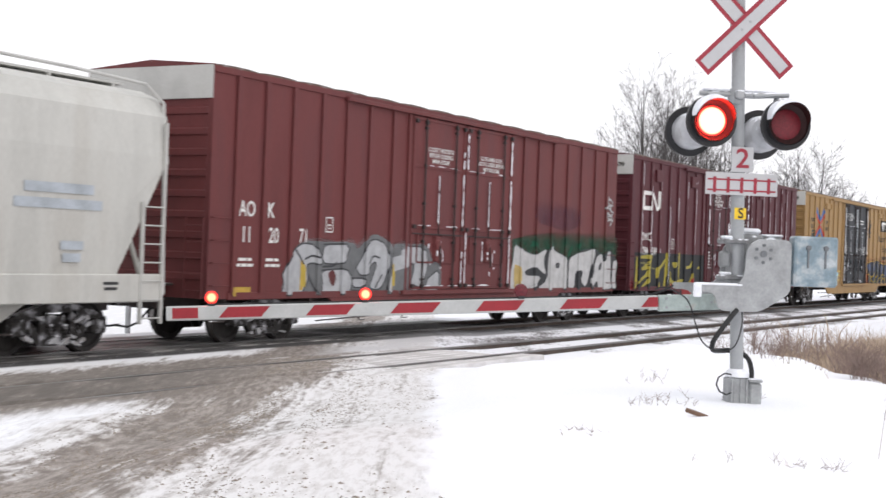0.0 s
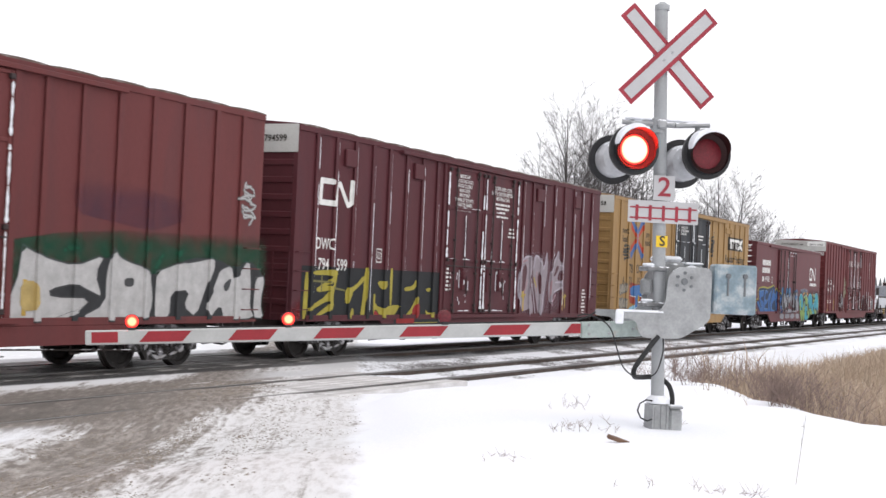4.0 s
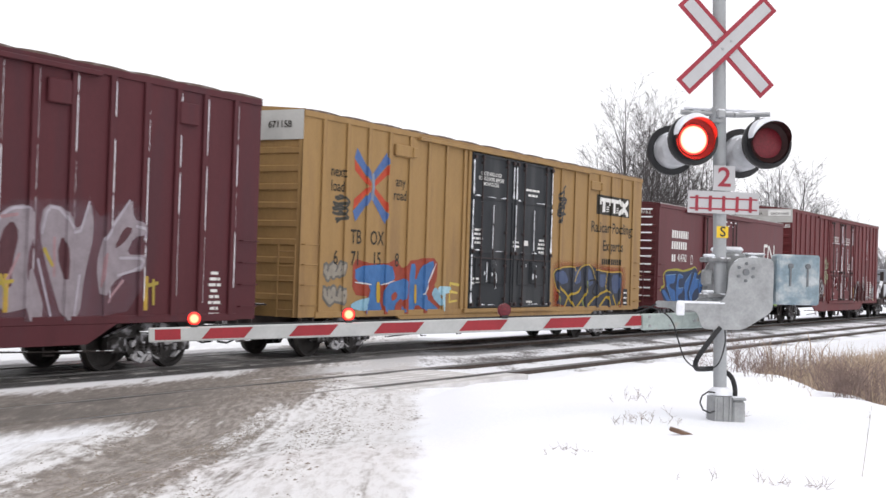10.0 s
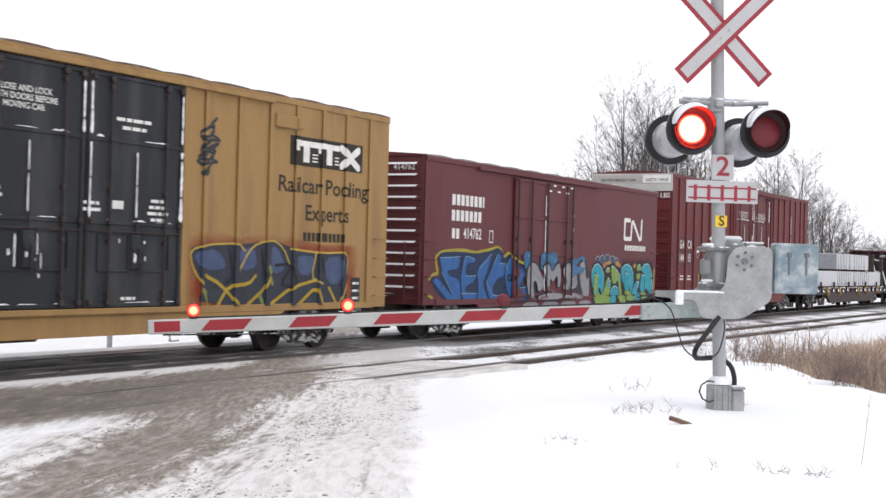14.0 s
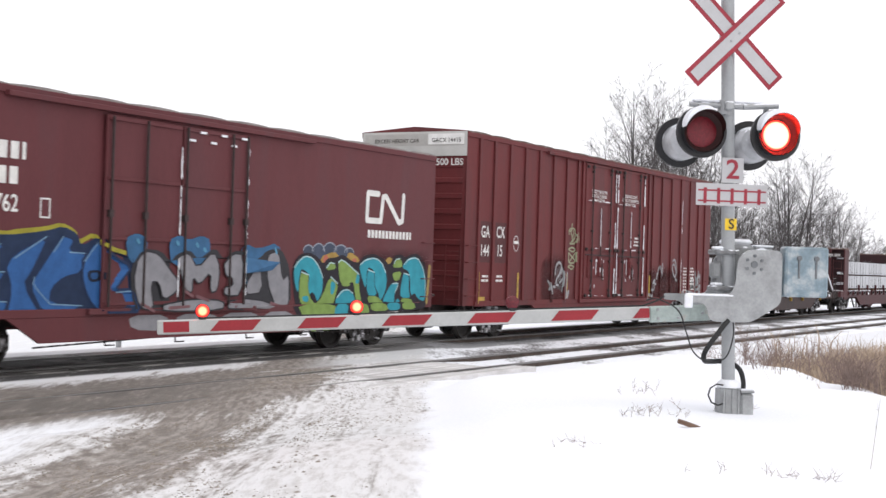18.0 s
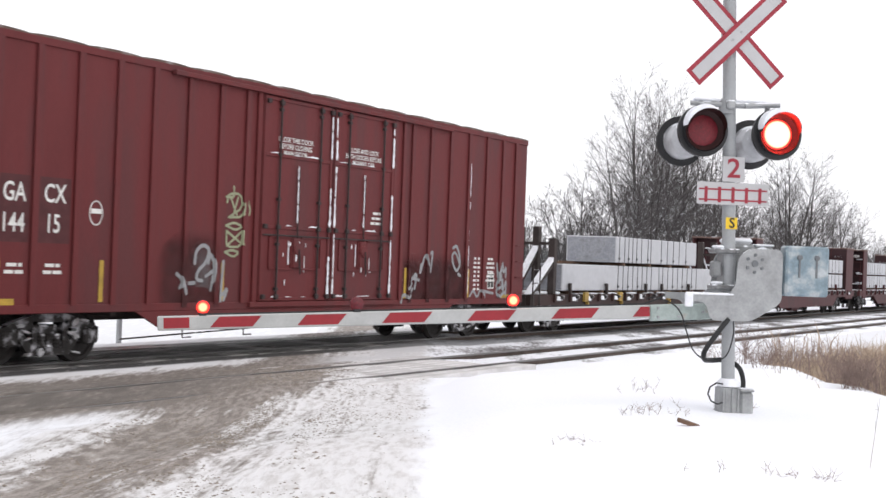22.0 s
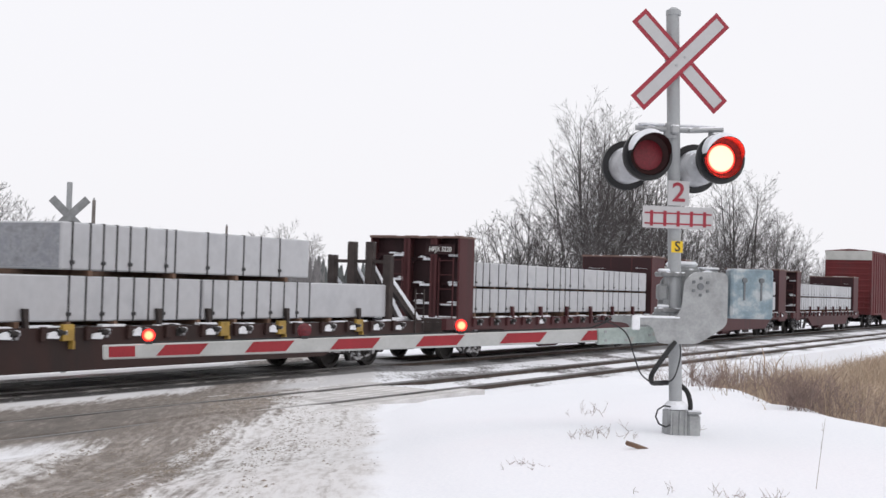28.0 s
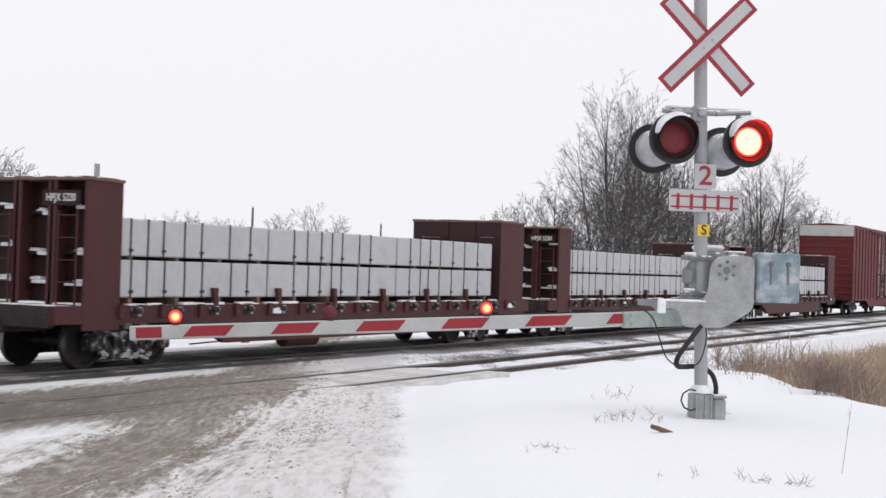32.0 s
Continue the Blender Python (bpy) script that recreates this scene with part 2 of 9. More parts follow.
def height(x, y):
    """The height of the ground; the rails' heads lie at 0."""
    bank = 0.5 * (1 - smooth(4.5, 10.6, y))
    side = road_side(x, y)
    lumps = noise.noise(Vector((x * 0.35, y * 0.35, 0))) * 0.10 + noise.noise(Vector((x * 1.3, y * 1.3, 4))) * 0.03
    out = bank - 0.03
    if 10.4 < y < 19.9:
        out = -0.115 + (1 - smooth(10.4, 11.4, y)) * 0.075 if side > 1.0 else -0.03
        if 0 <= side <= 1.0:
            out = -0.03 * (1 - side) + side * (-0.115 + (1 - smooth(10.4, 11.4, y)) * 0.075)
        lumps *= 0.25
        if side < -0.6 and y < 14.6:      # dirt packed over the rails
            bed = 0.034 * smooth(11.0, 11.6, y) * (1 - smooth(13.9, 14.4, y)) * smooth(0.5, 1.3, -side) + lumps
            groove = min(abs(y - NEAR - 0.69), abs(y - NEAR + 0.69))
            out += bed if groove > 0.10 else min(bed, -0.012)
    elif y >= 19.9:
        out = -0.18 - 0.5 * smooth(19.9, 24, y)
    if side > 0 and y < 10.4:
        out += 0.10 * smooth(0.0, 0.7, side) + lumps * 0.8
        ditch = smooth(4.9, 8.0, side) * smooth(14.5, 18.5, x)
        out -= 0.85 * ditch
        out += 0.16 * noise.noise(Vector((x * 0.9, y * 1.2, 6))) * smooth(4.6, 5.6, side) * smooth(14.5, 18.5, x)
    elif side <= 0:
        out += lumps * 0.4
        if y < 10.4:
            out += (0.10 + lumps) * smooth(3.0, 3.55, -side) * (1 - smooth(4.2, 5.0, -side)) * (1 - smooth(10.6, 11.9, y))
            out -= 0.04 * (smooth(1.3, 1.5, -side) - smooth(1.8, 2.0, -side)) + 0.05 * (smooth(2.3, 2.5, -side) - smooth(2.9, 3.1, -side))
    return out


def sheet(xs, ys):
    k = Kit()
    k.v = [(x, y, height(x, y)) for y in ys for x in xs]
    w = len(xs)
    k.f = [(j * w + i, j * w + i + 1, (j + 1) * w + i + 1, (j + 1) * w + i) for j in range(len(ys) - 1) for i in range(w - 1)]
    k.m = [0] * len(k.f)
    return k


def steps(*spans):
    out = []
    for a, b, n in spans:
        out += [a + (b - a) * i / n for i in range(n)]
    return out + [spans[-1][1]]


def ground_material():
    """Snow, with the packed and dirty snow of the road, its ruts and its bare strips."""
    m = bpy.data.materials.new("winter_ground")
    m.use_nodes = True
    n, l = m.node_tree.nodes, m.node_tree.links
    b = n["Principled BSDF"]
    b.inputs["Roughness"].default_value = 0.85
    co = n.new("ShaderNodeTexCoord")

    def math_(op, a, c=None):
        x = n.new("ShaderNodeMath")
        x.operation = op
        for i, s in enumerate((a, c)):
            if s is None:
                continue
            if hasattr(s, "links"):
                l.new(s, x.inputs[i])
            else:
                x.inputs[i].default_value = s
        return x.outputs[0]

    def span(src, lo, hi, a=0.0, z=1.0):
        r = n.new("ShaderNodeMapRange")
        r.interpolation_type = "SMOOTHSTEP"
        l.new(src, r.inputs[0])
        for i, v in enumerate((lo, hi, a, z)):
            r.inputs[i + 1].default_value = v
        return r.outputs[0]

    def mix(f, a, c):
        x = n.new("ShaderNodeMix")
        x.data_type = "RGBA"
        for src, i in ((f, 0), (a, 6), (c, 7)):
            if hasattr(src, "links"):
                l.new(src, x.inputs[i])
            else:
                x.inputs[i].default_value = (*src, 1)
        return x.outputs[2]

    ang = math.atan2(ROAD_B.y - ROAD_A.y, ROAD_B.x - ROAD_A.x)
    mp = n.new("ShaderNodeMapping")
    mp.vector_type = "POINT"
    mp.inputs["Rotation"].default_value = (0, 0, -ang)
    l.new(co.outputs["Object"], mp.inputs[0])
    sep = n.new("ShaderNodeSeparateXYZ")
    l.new(mp.outputs[0], sep.inputs[0])
    along, across = sep.outputs[0], sep.outputs[1]
    off = ROAD_A.x * math.sin(-ang) + ROAD_A.y * math.cos(-ang)
    w0 = math_("SUBTRACT", across, off)           # metres into the road from its edge
    plain = n.new("ShaderNodeSeparateXYZ")
    l.new(co.outputs["Object"], plain.inputs[0])

    def grain(scale, detail, sx=1.0, sy=1.0, rough=0.6):
        k = n.new("ShaderNodeMapping")
        k.inputs["Scale"].default_value = (sx, sy, 1)
        l.new(mp.outputs[0], k.inputs[0])
        t = n.new("ShaderNodeTexNoise")
        t.inputs["Scale"].default_value, t.inputs["Detail"].default_value, t.inputs["Roughness"].default_value = scale, detail, rough
        l.new(k.outputs[0], t.inputs["Vector"])
        return t.outputs["Fac"]

    wob = grain(0.5, 3)
    w = math_("ADD", w0, math_("MULTIPLY", math_("SUBTRACT", wob, 0.5), 0.8))
    streak, patch, crumbs, fine = grain(2.6, 6, 0.035, 1.5), grain(0.6, 6, 0.45, 1.0), grain(11, 6, 0.22, 1.0, 0.68), grain(34, 4)
    clump = grain(3.4, 6, 0.20, 1.0)
    ypos = math_("ADD", plain.outputs[1], math_("MULTIPLY", math_("SUBTRACT", patch, 0.5), 1.2))
    xpos = plain.outputs[0]
    by_tracks = math_("MULTIPLY", span(ypos, 10.6, 11.6), span(xpos, 26.0, 24.0))
    lane = math_("MULTIPLY", span(w, -0.12, 0.22), span(math_("ADD", w, math_("MULTIPLY", clump, 0.9)), 4.45, 4.05))
    past = math_("MULTIPLY", span(w, 4.2, 4.8), span(ypos, 10.2, 9.0))
    on_road = math_("MAXIMUM", math_("MAXIMUM", lane, past), math_("MULTIPLY", by_tracks, span(w, -0.12, 0.3)))
    # packed snow, dirtier in the wheel tracks and where the road meets the rails
    grey_snow = mix(span(crumbs, 0.42, 0.66), (0.72, 0.715, 0.72), (0.56, 0.545, 0.535))
    brown = mix(span(crumbs, 0.34, 0.64), (0.35, 0.315, 0.287), (0.175, 0.152, 0.134))
    dirt = math_("MULTIPLY", math_("MULTIPLY", span(w, 1.1, 2.1), span(w, 3.5, 3.0)), 0.36)
    dirt = math_("ADD", dirt, math_("MULTIPLY", math_("MULTIPLY", span(w, 2.1, 2.4), span(w, 3.05, 2.8)), 0.20))
    dirt = math_("ADD", dirt, math_("MULTIPLY", math_("SUBTRACT", streak, 0.5), 1.1))
    dirt = math_("ADD", dirt, math_("MULTIPLY", math_("SUBTRACT", patch, 0.5), 0.45))
    dirt = math_("ADD", dirt, math_("MULTIPLY", math_("SUBTRACT", crumbs, 0.5), 0.75))
    dirt = math_("ADD", dirt, math_("MULTIPLY", math_("SUBTRACT", clump, 0.5), 0.6))
    band = math_("MULTIPLY", math_("MULTIPLY", span(ypos, 10.8, 11.8), span(ypos, 15.2, 14.2)), span(w, 1.3, 2.6))
    ridge = math_("MULTIPLY", math_("MULTIPLY", span(w, 2.9, 3.1), span(w, 4.9, 3.9)), 0.14)
    dirt = math_("ADD", math_("ADD", dirt, ridge), math_("MULTIPLY", band, 0.62))
    road = mix(span(dirt, 0.06, 0.42), grey_snow, brown)
    road = mix(math_("MULTIPLY", math_("MULTIPLY", band, span(w, 2.2, 3.4)), span(crumbs, 0.30, 0.55, 0.35, 0.85)), road, (0.165, 0.145, 0.128))
    # darkest where the wheels of the cars have dropped their dirt beside the rails
    road = mix(math_("MULTIPLY", math_("MULTIPLY", math_("MULTIPLY", span(ypos, 11.6, 12.4), span(ypos, 14.0, 13.4)), span(w, 3.0, 4.2)), span(clump, 0.35, 0.62)), road, (0.115, 0.102, 0.090))
    snow = mix(span(fine, 0.3, 0.7), (0.87, 0.885, 0.92), (0.81, 0.83, 0.875))
    # bare strip along the rails of the far track, wet at the crossing and dark beyond it, and patches of dark ballast
    # beside the rails
    dark_strip = math_("MULTIPLY", math_("MULTIPLY", span(plain.outputs[1], 15.55, 15.8), span(ypos, 19.3, 18.8)), span(xpos, 30.0, 21.0, 0.72, 1.0))
    bed = math_("MULTIPLY", span(plain.outputs[1], 11.2, 11.8), span(plain.outputs[1], 19.4, 18.9))
    bed = math_("MULTIPLY", bed, span(math_("ADD", patch, math_("MULTIPLY", crumbs, 0.4)), 0.66, 0.84))
    between = math_("MULTIPLY", span(plain.outputs[1], 13.7, 14.3), span(plain.outputs[1], 16.2, 15.6))
    heaped = math_("MULTIPLY", math_("MULTIPLY", span(w, 3.3, 3.8), span(ypos, 12.5, 11.0)), span(math_("ADD", clump, math_("MULTIPLY", crumbs, 0.4)), 0.58, 0.80))
    col = mix(math_("MAXIMUM", on_road, math_("MULTIPLY", heaped, 0.45)), snow, road)
    col = mix(math_("MULTIPLY", math_("MULTIPLY", math_("MULTIPLY", between, on_road), span(w, 2.6, 1.6)), span(patch, 0.35, 0.55)), col, (0.60, 0.60, 0.61))
    strip = math_("MULTIPLY", math_("MULTIPLY", span(ypos, 15.0, 15.3), span(w, 3.0, 4.2)), span(clump, 0.72, 0.5))
    col = mix(strip, col, (0.74, 0.745, 0.76))
    col = mix(math_("MULTIPLY", bed, math_("SUBTRACT", 1.0, on_road)), col, (0.14, 0.13, 0.13))
    col = mix(math_("MULTIPLY", dark_strip, span(crumbs, 0.82, 0.56)), col, (0.050, 0.047, 0.047))
    l.new(col, b.inputs["Base Color"])
    bp = n.new("ShaderNodeBump")
    bp.inputs["Strength"].default_value, bp.inputs["Distance"].default_value = 0.6, 0.03
    hgt = math_("ADD", math_("MULTIPLY", math_("MULTIPLY", crumbs, on_road), 1.6), math_("MULTIPLY", fine, 0.25))
    l.new(hgt, bp.inputs["Height"])
    l.new(bp.outputs[0], b.inputs["Normal"])
    return m


GROUND = ground_material()
xs = steps((-900, -60, 8), (-60, -6, 12), (-6, 45, 200), (45, 130, 60), (130, 1500, 12))
ys = steps((-600, -40, 6), (-40, -2, 14), (-2, 11.6, 84), (11.6, 13.8, 54), (13.8, 20, 38), (20, 60, 24), (60, 1500, 12))
part("ground", sheet(xs, ys), GROUND, smooth=True)
tagged(bpy.data.objects["ground"], "snow-covered ground with a dirty packed-snow road across it", "ground", kind="structure")

# crumbs of frozen dirt thrown out of the wheel tracks
clods = tagged(new("dirt_crumbs"), "scattered frozen crumbs of brown dirt on the packed snow", "dirt", kind="stuff")
CLOD = mat("frozen_dirt", (0.24, 0.205, 0.17), 0.95, vary=0.3, scale=3, bump=0.3)
k = Kit()
r = random.Random(21)
d_ = (ROAD_B - ROAD_A).normalized()
n_ = Vector((-d_.y, d_.x))
made = 0
while made < 11000:
    al, wd = r.uniform(-3.5, 15), abs(r.gauss(2.0, 0.9))
    p = ROAD_A + d_ * al + n_ * wd
    if p.y > 15 or noise.noise(Vector((p.x * 0.8, p.y * 0.8, 3))) + noise.noise(Vector((al * 0.25, wd * 2.2, 7))) < r.uniform(-0.3, 0.5) or 3.5 < wd < 4.8 and p.y < 10.5:
        continue
    if wd < 1.3 and r.random() < 0.55:
        continue
    q = min(0.024, 0.005 + r.expovariate(1 / 0.0045))
    z = height(p.x, p.y)
    a, b, c = q * r.uniform(0.7, 1.4), q * r.uniform(0.7, 1.4), q * r.uniform(0.3, 0.6)
    t = r.uniform(0, math.tau)
    cs, sn = math.cos(t), math.sin(t)
    k.add([(p.x + a * cs, p.y + a * sn, z), (p.x - b * sn, p.y + b * cs, z), (p.x - a * cs, p.y - a * sn, z), (p.x + b * sn, p.y - b * cs, z), (p.x + r.uniform(-0.3, 0.3) * q, p.y + r.uniform(-0.3, 0.3) * q, z + c)],
          [(0, 1, 4), (1, 2, 4), (2, 3, 4), (3, 0, 4)])
    made += 1
part("crumbs", k, CLOD, clods)

# ---- tracks ----
RAILTOP = mat("rail_steel", (0.20, 0.195, 0.19), 0.4, 0.6, vary=0.2, scale=3, stretch=(0.2, 1, 1))
RAILSIDE = mat("rusty_rail", (0.075, 0.055, 0.045), 0.8, 0.2, vary=0.3, scale=5, snow=0.15)
PANEL = mat("crossing_plank", (0.50, 0.485, 0.475), 0.8, vary=0.2, scale=1.2, bump=0.15, second=(0.64, 0.63, 0.63), amount=0.7, stretch=(0.4, 1, 1), island=0.07)
WETPANEL = mat("wet_plank", (0.075, 0.07, 0.068), 0.6, vary=0.3, scale=2, bump=0.2, second=(0.22, 0.21, 0.20), amount=0.3, stretch=(0.4, 1, 1), island=0.2)
TIE = mat("tie_wood", (0.07, 0.06, 0.055), 0.9, vary=0.3, scale=6, snow=0.8)


def track(yc, x0, x1, plank_mat):
    ob = tagged(new("railway_track"), "railway track of steel rails with packed snow between them", "track", kind="structure")
    ob.matrix_basis = pose(0, yc, 0)
    for side in (-1, 1):
        k = Kit()
        prof = [(-0.075, -0.17), (0.075, -0.17), (0.075, -0.155), (0.012, -0.13), (0.012, -0.04), (0.036, -0.03),
                (0.036, -0.004), (0.03, 0.0), (-0.03, 0.0), (-0.036, -0.004), (-0.036, -0.03), (-0.012, -0.04), (-0.012, -0.13), (-0.075, -0.155)]
        k.prism([(side * 0.7535 + p, q) for p, q in prof], 0, x0, x1)
        for i in range(6, 10):
            k.m[i] = 1
        part("rail", k, [RAILSIDE, RAILTOP], ob)
    r = random.Random(int(yc * 10))
    # planks of the crossing, end to end
    kk = Kit()
    kk.box(0.003, 2.447, -0.122, 0.122, -0.16, -0.012, c=0.008)
    me = kk.mesh("plank", plank_mat)
    for j in range(9):
        for y in (-0.50, -0.25, 0.0, 0.25, 0.50, -1.02, -1.27, 1.02, 1.27):
            if yc == NEAR and (3.8 + j * 2.45 < 15 or j > 7):
                continue             # here the planks lie under packed dirt
            part("plank", me, None, ob, at=pose(3.8 + j * 2.45 + (0.6 if abs(y) > 0.9 else 0), y, r.uniform(-0.008, 0.004), 0, r.uniform(-0.15, 0.15), r.uniform(-0.1, 0.1)))
    # ties past the crossing, mostly under snow
    kk = Kit()
    kk.box(-0.115, 0.115, -1.3, 1.3, -0.30, -0.165, c=0.015)
    me = kk.mesh("tie", TIE)
    for j in range(110):
        part("tie", me, None, ob, at=pose(27.2 + j * 0.53, r.uniform(-0.05, 0.05), r.uniform(-0.015, 0.02), 0, 0, r.uniform(-1.5, 1.5)))
    return ob


near_track = track(NEAR, -200, 600, PANEL)
far_track = track(FAR, -200, 600, WETPANEL)

# ---- crossing signal with its gate ----
LENSES = []
CLAMPGREY = mat("clamp_steel", (0.20, 0.205, 0.21), 0.55, 0.3, vary=0.3, scale=9, snow=0.25)
TRUCKGREY = mat("dark_steel", (0.16, 0.17, 0.18), 0.5, 0.4, vary=0.2, scale=8)
BX, BY, BZ = 13.22, 4.19, 0.50
# the signal faces along the road: its own x runs to the right of a driver, its y away from him
FACE = -52.0
MAST = pose(BX, BY, BZ, 0, 0, FACE)
signal = thing("crossing_signal", "grey crossing signal mast with red lights, crossbuck and gate mechanism", "crossing signal", at=MAST)


k = Kit()
k.rod((0.075, 0, 0.0), (-0.062, 0.0, 4.28), 0.066, n=20)
k.rod((-0.055, 0, 4.28), (-0.055, 0, 4.33), 0.075, n=20)
part("mast", k, MASTGREY, signal, smooth=True)
k = Kit()
k.rod((-0.055, 0, 4.33), (-0.056, 0, 4.36), 0.07, 0.03, n=14)
part("mast_cap", k, MASTGREY, signal)
# foot: cast base and junction box
k = Kit()
k.prism([(-0.115, -0.07), (-0.07, -0.115), (0.07, -0.115), (0.115, -0.07), (0.115, 0.07), (0.07, 0.115), (-0.07, 0.115), (-0.115, 0.07)], 2, -0.25, 0.27)
k.rod((0, 0, 0.27), (0, 0, 0.31), 0.105, 0.075, n=16)
for x in (-0.09, 0.0, 0.06):
    k.box(x - 0.008, x + 0.008, -0.128, -0.112, -0.2, 0.27)
part("mast_base", k, CASTGREY, signal, at=pose(0.07, 0, 0.03))
k = Kit()
k.box(0.085, 0.225, -0.12, 0.10, -0.28, 0.235, c=0.025)
k.box(0.08, 0.23, -0.125, 0.105, 0.235, 0.26, c=0.01)
part("junction_box", k, CASTGREY, signal, at=pose(0.07, 0, 0.03))
k = Kit()
k.tube([(-0.10, -0.11, 0.31), (-0.17, -0.12, 0.32), (-0.235, -0.12, 0.28), (-0.255, -0.12, 0.21), (-0.22, -0.12, 0.14), (-0.15, -0.12, 0.11), (-0.10, -0.12, 0.13)], 0.008, 6)
part("lifting_loop", k, RUBBER, signal, at=pose(0.07, 0, 0.03))

# snow drifted round the foot and lying on the casting
k = Kit()
k.turn([(0.42, -0.10), (0.30, -0.02), (0.20, 0.03), (0.10, 0.055)], 18, at=(0.06, 0, 0))
part("settled_snow", k, PACKED, signal, smooth=True)
k = Kit()
k.turn([(0.0, 0.365), (0.075, 0.36), (0.115, 0.325), (0.12, 0.28)], 14, at=(0.07, 0, 0.03))
k.box(0.155, 0.295, -0.12, 0.10, 0.29, 0.302, c=0.006)
part("settled_snow", k, PACKED, signal, smooth=True)


def crossbuck(parent, z, y, span=1.2, wide=0.195, bare=False, off=0.02):
    """Two crossed blades: white with a red border."""
    for n, a in enumerate((45, -45)):
        m = pose(off, y - 0.014 * n, z, 0, a, 0)
        k = Kit()
        h, w = span / 2, wide / 2
        k.box(-h, h, -0.003, 0.003, -w, w)
        b = part("crossbuck_blade", k, MECHGREY if bare else SIGNRED, parent, at=m)
        if not bare:
            k = Kit()
            k.box(-h + 0.04, h - 0.04, -0.006, -0.003, -w + 0.042, w - 0.042)
            part("blade_face", k, SIGNWHITE, b)
            for x in (-0.06, 0.06):
                k = Kit()
                k.rod((x, -0.012, 0), (x, -0.006, 0), 0.012, n=8)
                part("bolt", k, STEEL, b)


crossbuck(signal, 3.80, -0.10, span=1.25, wide=0.20, off=-0.012)
k = Kit()
k.box(-0.14, 0.06, -0.085, 0.0, 3.73, 3.85, c=0.01)
part("crossbuck_bracket", k, STEEL, signal)


def lamp(parent, x, y, z, way, phase, keyed=True):
    """A flashing light: background disc, hood, housing and lens, facing -y (way -1) or +y."""
    m = pose(x, y, z, 0, 0, 0 if way < 0 else 180)
    k = Kit()
    k.turn([(0.0, 0.02), (0.255, 0.02), (0.255, -0.02), (0.165, -0.02)], 40, axis=1)
    disc = part("flashing_light", k, BLACK, parent, "black round background of a flashing red light", at=m)
    k = Kit()
    n = 40
    ring0, ring1 = [], []
    for i in range(n + 1):
        a = math.radians(-90 + 360 * i / n)
        ln = 0.07 + 0.13 * max(0.0, math.sin(a)) ** 0.5 if math.sin(a) > 0 else 0.07
        ring0.append((0.205 * math.cos(a), -0.02, 0.205 * math.sin(a)))
        ring1.append((0.205 * math.cos(a), -0.02 - ln, 0.205 * math.sin(a)))
    k.add(ring0 + ring1, [(i, i + 1, n + 2 + i, n + 1 + i) for i in range(n)])
    k.add([(p[0] * 0.975, p[1], p[2] * 0.975) for p in ring0 + ring1], [(i, i + 1, n + 2 + i, n + 1 + i) for i in range(n)], 1)
    part("hood", k, [BLACK, HOODTINT], disc)
    k = Kit()
    rings = [[], [], [], []]
    for i in range(17):
        f = i / 16
        a = math.radians(62 + 108 * f)
        ln = 0.07 + 0.13 * max(0.0, math.sin(a)) ** 0.5
        fat = 1.01 + 0.20 * math.sin(math.pi * f) ** 0.7 + 0.02 * math.sin(9 * f + x * 7)
        for ring, (q, y_) in zip(rings, ((0.99, -0.03), (fat, -0.03), (fat, -0.005 - ln), (0.99, -0.018 - ln))):
            ring.append((0.205 * q * math.cos(a), y_, 0.205 * q * math.sin(a)))
    k.add(sum(rings, []), [(j * 17 + i, j * 17 + i + 1, (j + 1) * 17 + i + 1, (j + 1) * 17 + i) for j in range(3) for i in range(16)])
    part("settled_snow", k, PACKED, disc)
    k = Kit()
    k.turn([(0.19, 0.02), (0.185, 0.16), (0.165, 0.23), (0.10, 0.27), (0.0, 0.275)], 32, axis=1)
    part("housing", k, WHITEALU, disc, smooth=True)
    k = Kit()
    k.turn([(0.204, -0.018), (0.198, -0.060), (0.150, -0.012)], 32, axis=1)
    part("lens_ring", k, HOODTINT, disc)
    # the lens: a lit face and a dark one, back to back
    k = Kit()
    k.turn([(0.0, -0.028), (0.085, -0.024), (0.150, -0.006)], 32, axis=1, mi=0)
    k.turn([(0.0, 0.028), (0.085, 0.024), (0.150, 0.006)], 32, axis=1, mi=1)
    k.turn([(0.150, -0.006), (0.150, 0.006)], 32, axis=1, mi=1)
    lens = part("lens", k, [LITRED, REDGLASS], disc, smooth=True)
    place = pose(0, -0.012, 0)
    lens.matrix_basis = place @ pose(0, 0, 0, 0, 0, 0 if phase else 180)
    if keyed:
        LENSES.append((lens, place, "mast", phase == 2))
    return disc


ZL = 2.83
k = Kit()
k.tube([(-0.42, 0.02, ZL + 0.30), (-0.05, -0.02, ZL + 0.29), (0.10, -0.10, ZL + 0.28), (0.44, -0.16, ZL + 0.30)], 0.03, 10)
k.rod((-0.045, 0, ZL + 0.20), (-0.045, 0, ZL + 0.35), 0.083, n=18)
k.box(-0.09, 0.0, -0.13, -0.06, ZL + 0.24, ZL + 0.33, c=0.015)
for x, y in ((-0.32, -0.02), (0.34, -0.10)):
    k.tube([(x, y, ZL + 0.30), (x, y + 0.04, ZL + 0.18)], 0.028, 8)
part("cross_arm", k, STEEL, signal)
k = Kit()
k.box(-0.40, 0.42, -0.03, 0.02, ZL + 0.325, ZL + 0.35, c=0.01)
part("settled_snow", k, PACKED, signal)
lamp(signal, -0.365, -0.20, ZL, -1, 1)
lamp(signal, 0.40, -0.20, ZL, -1, 2)
lamp(signal, -0.40, 0.36, ZL - 0.06, 1, 2)
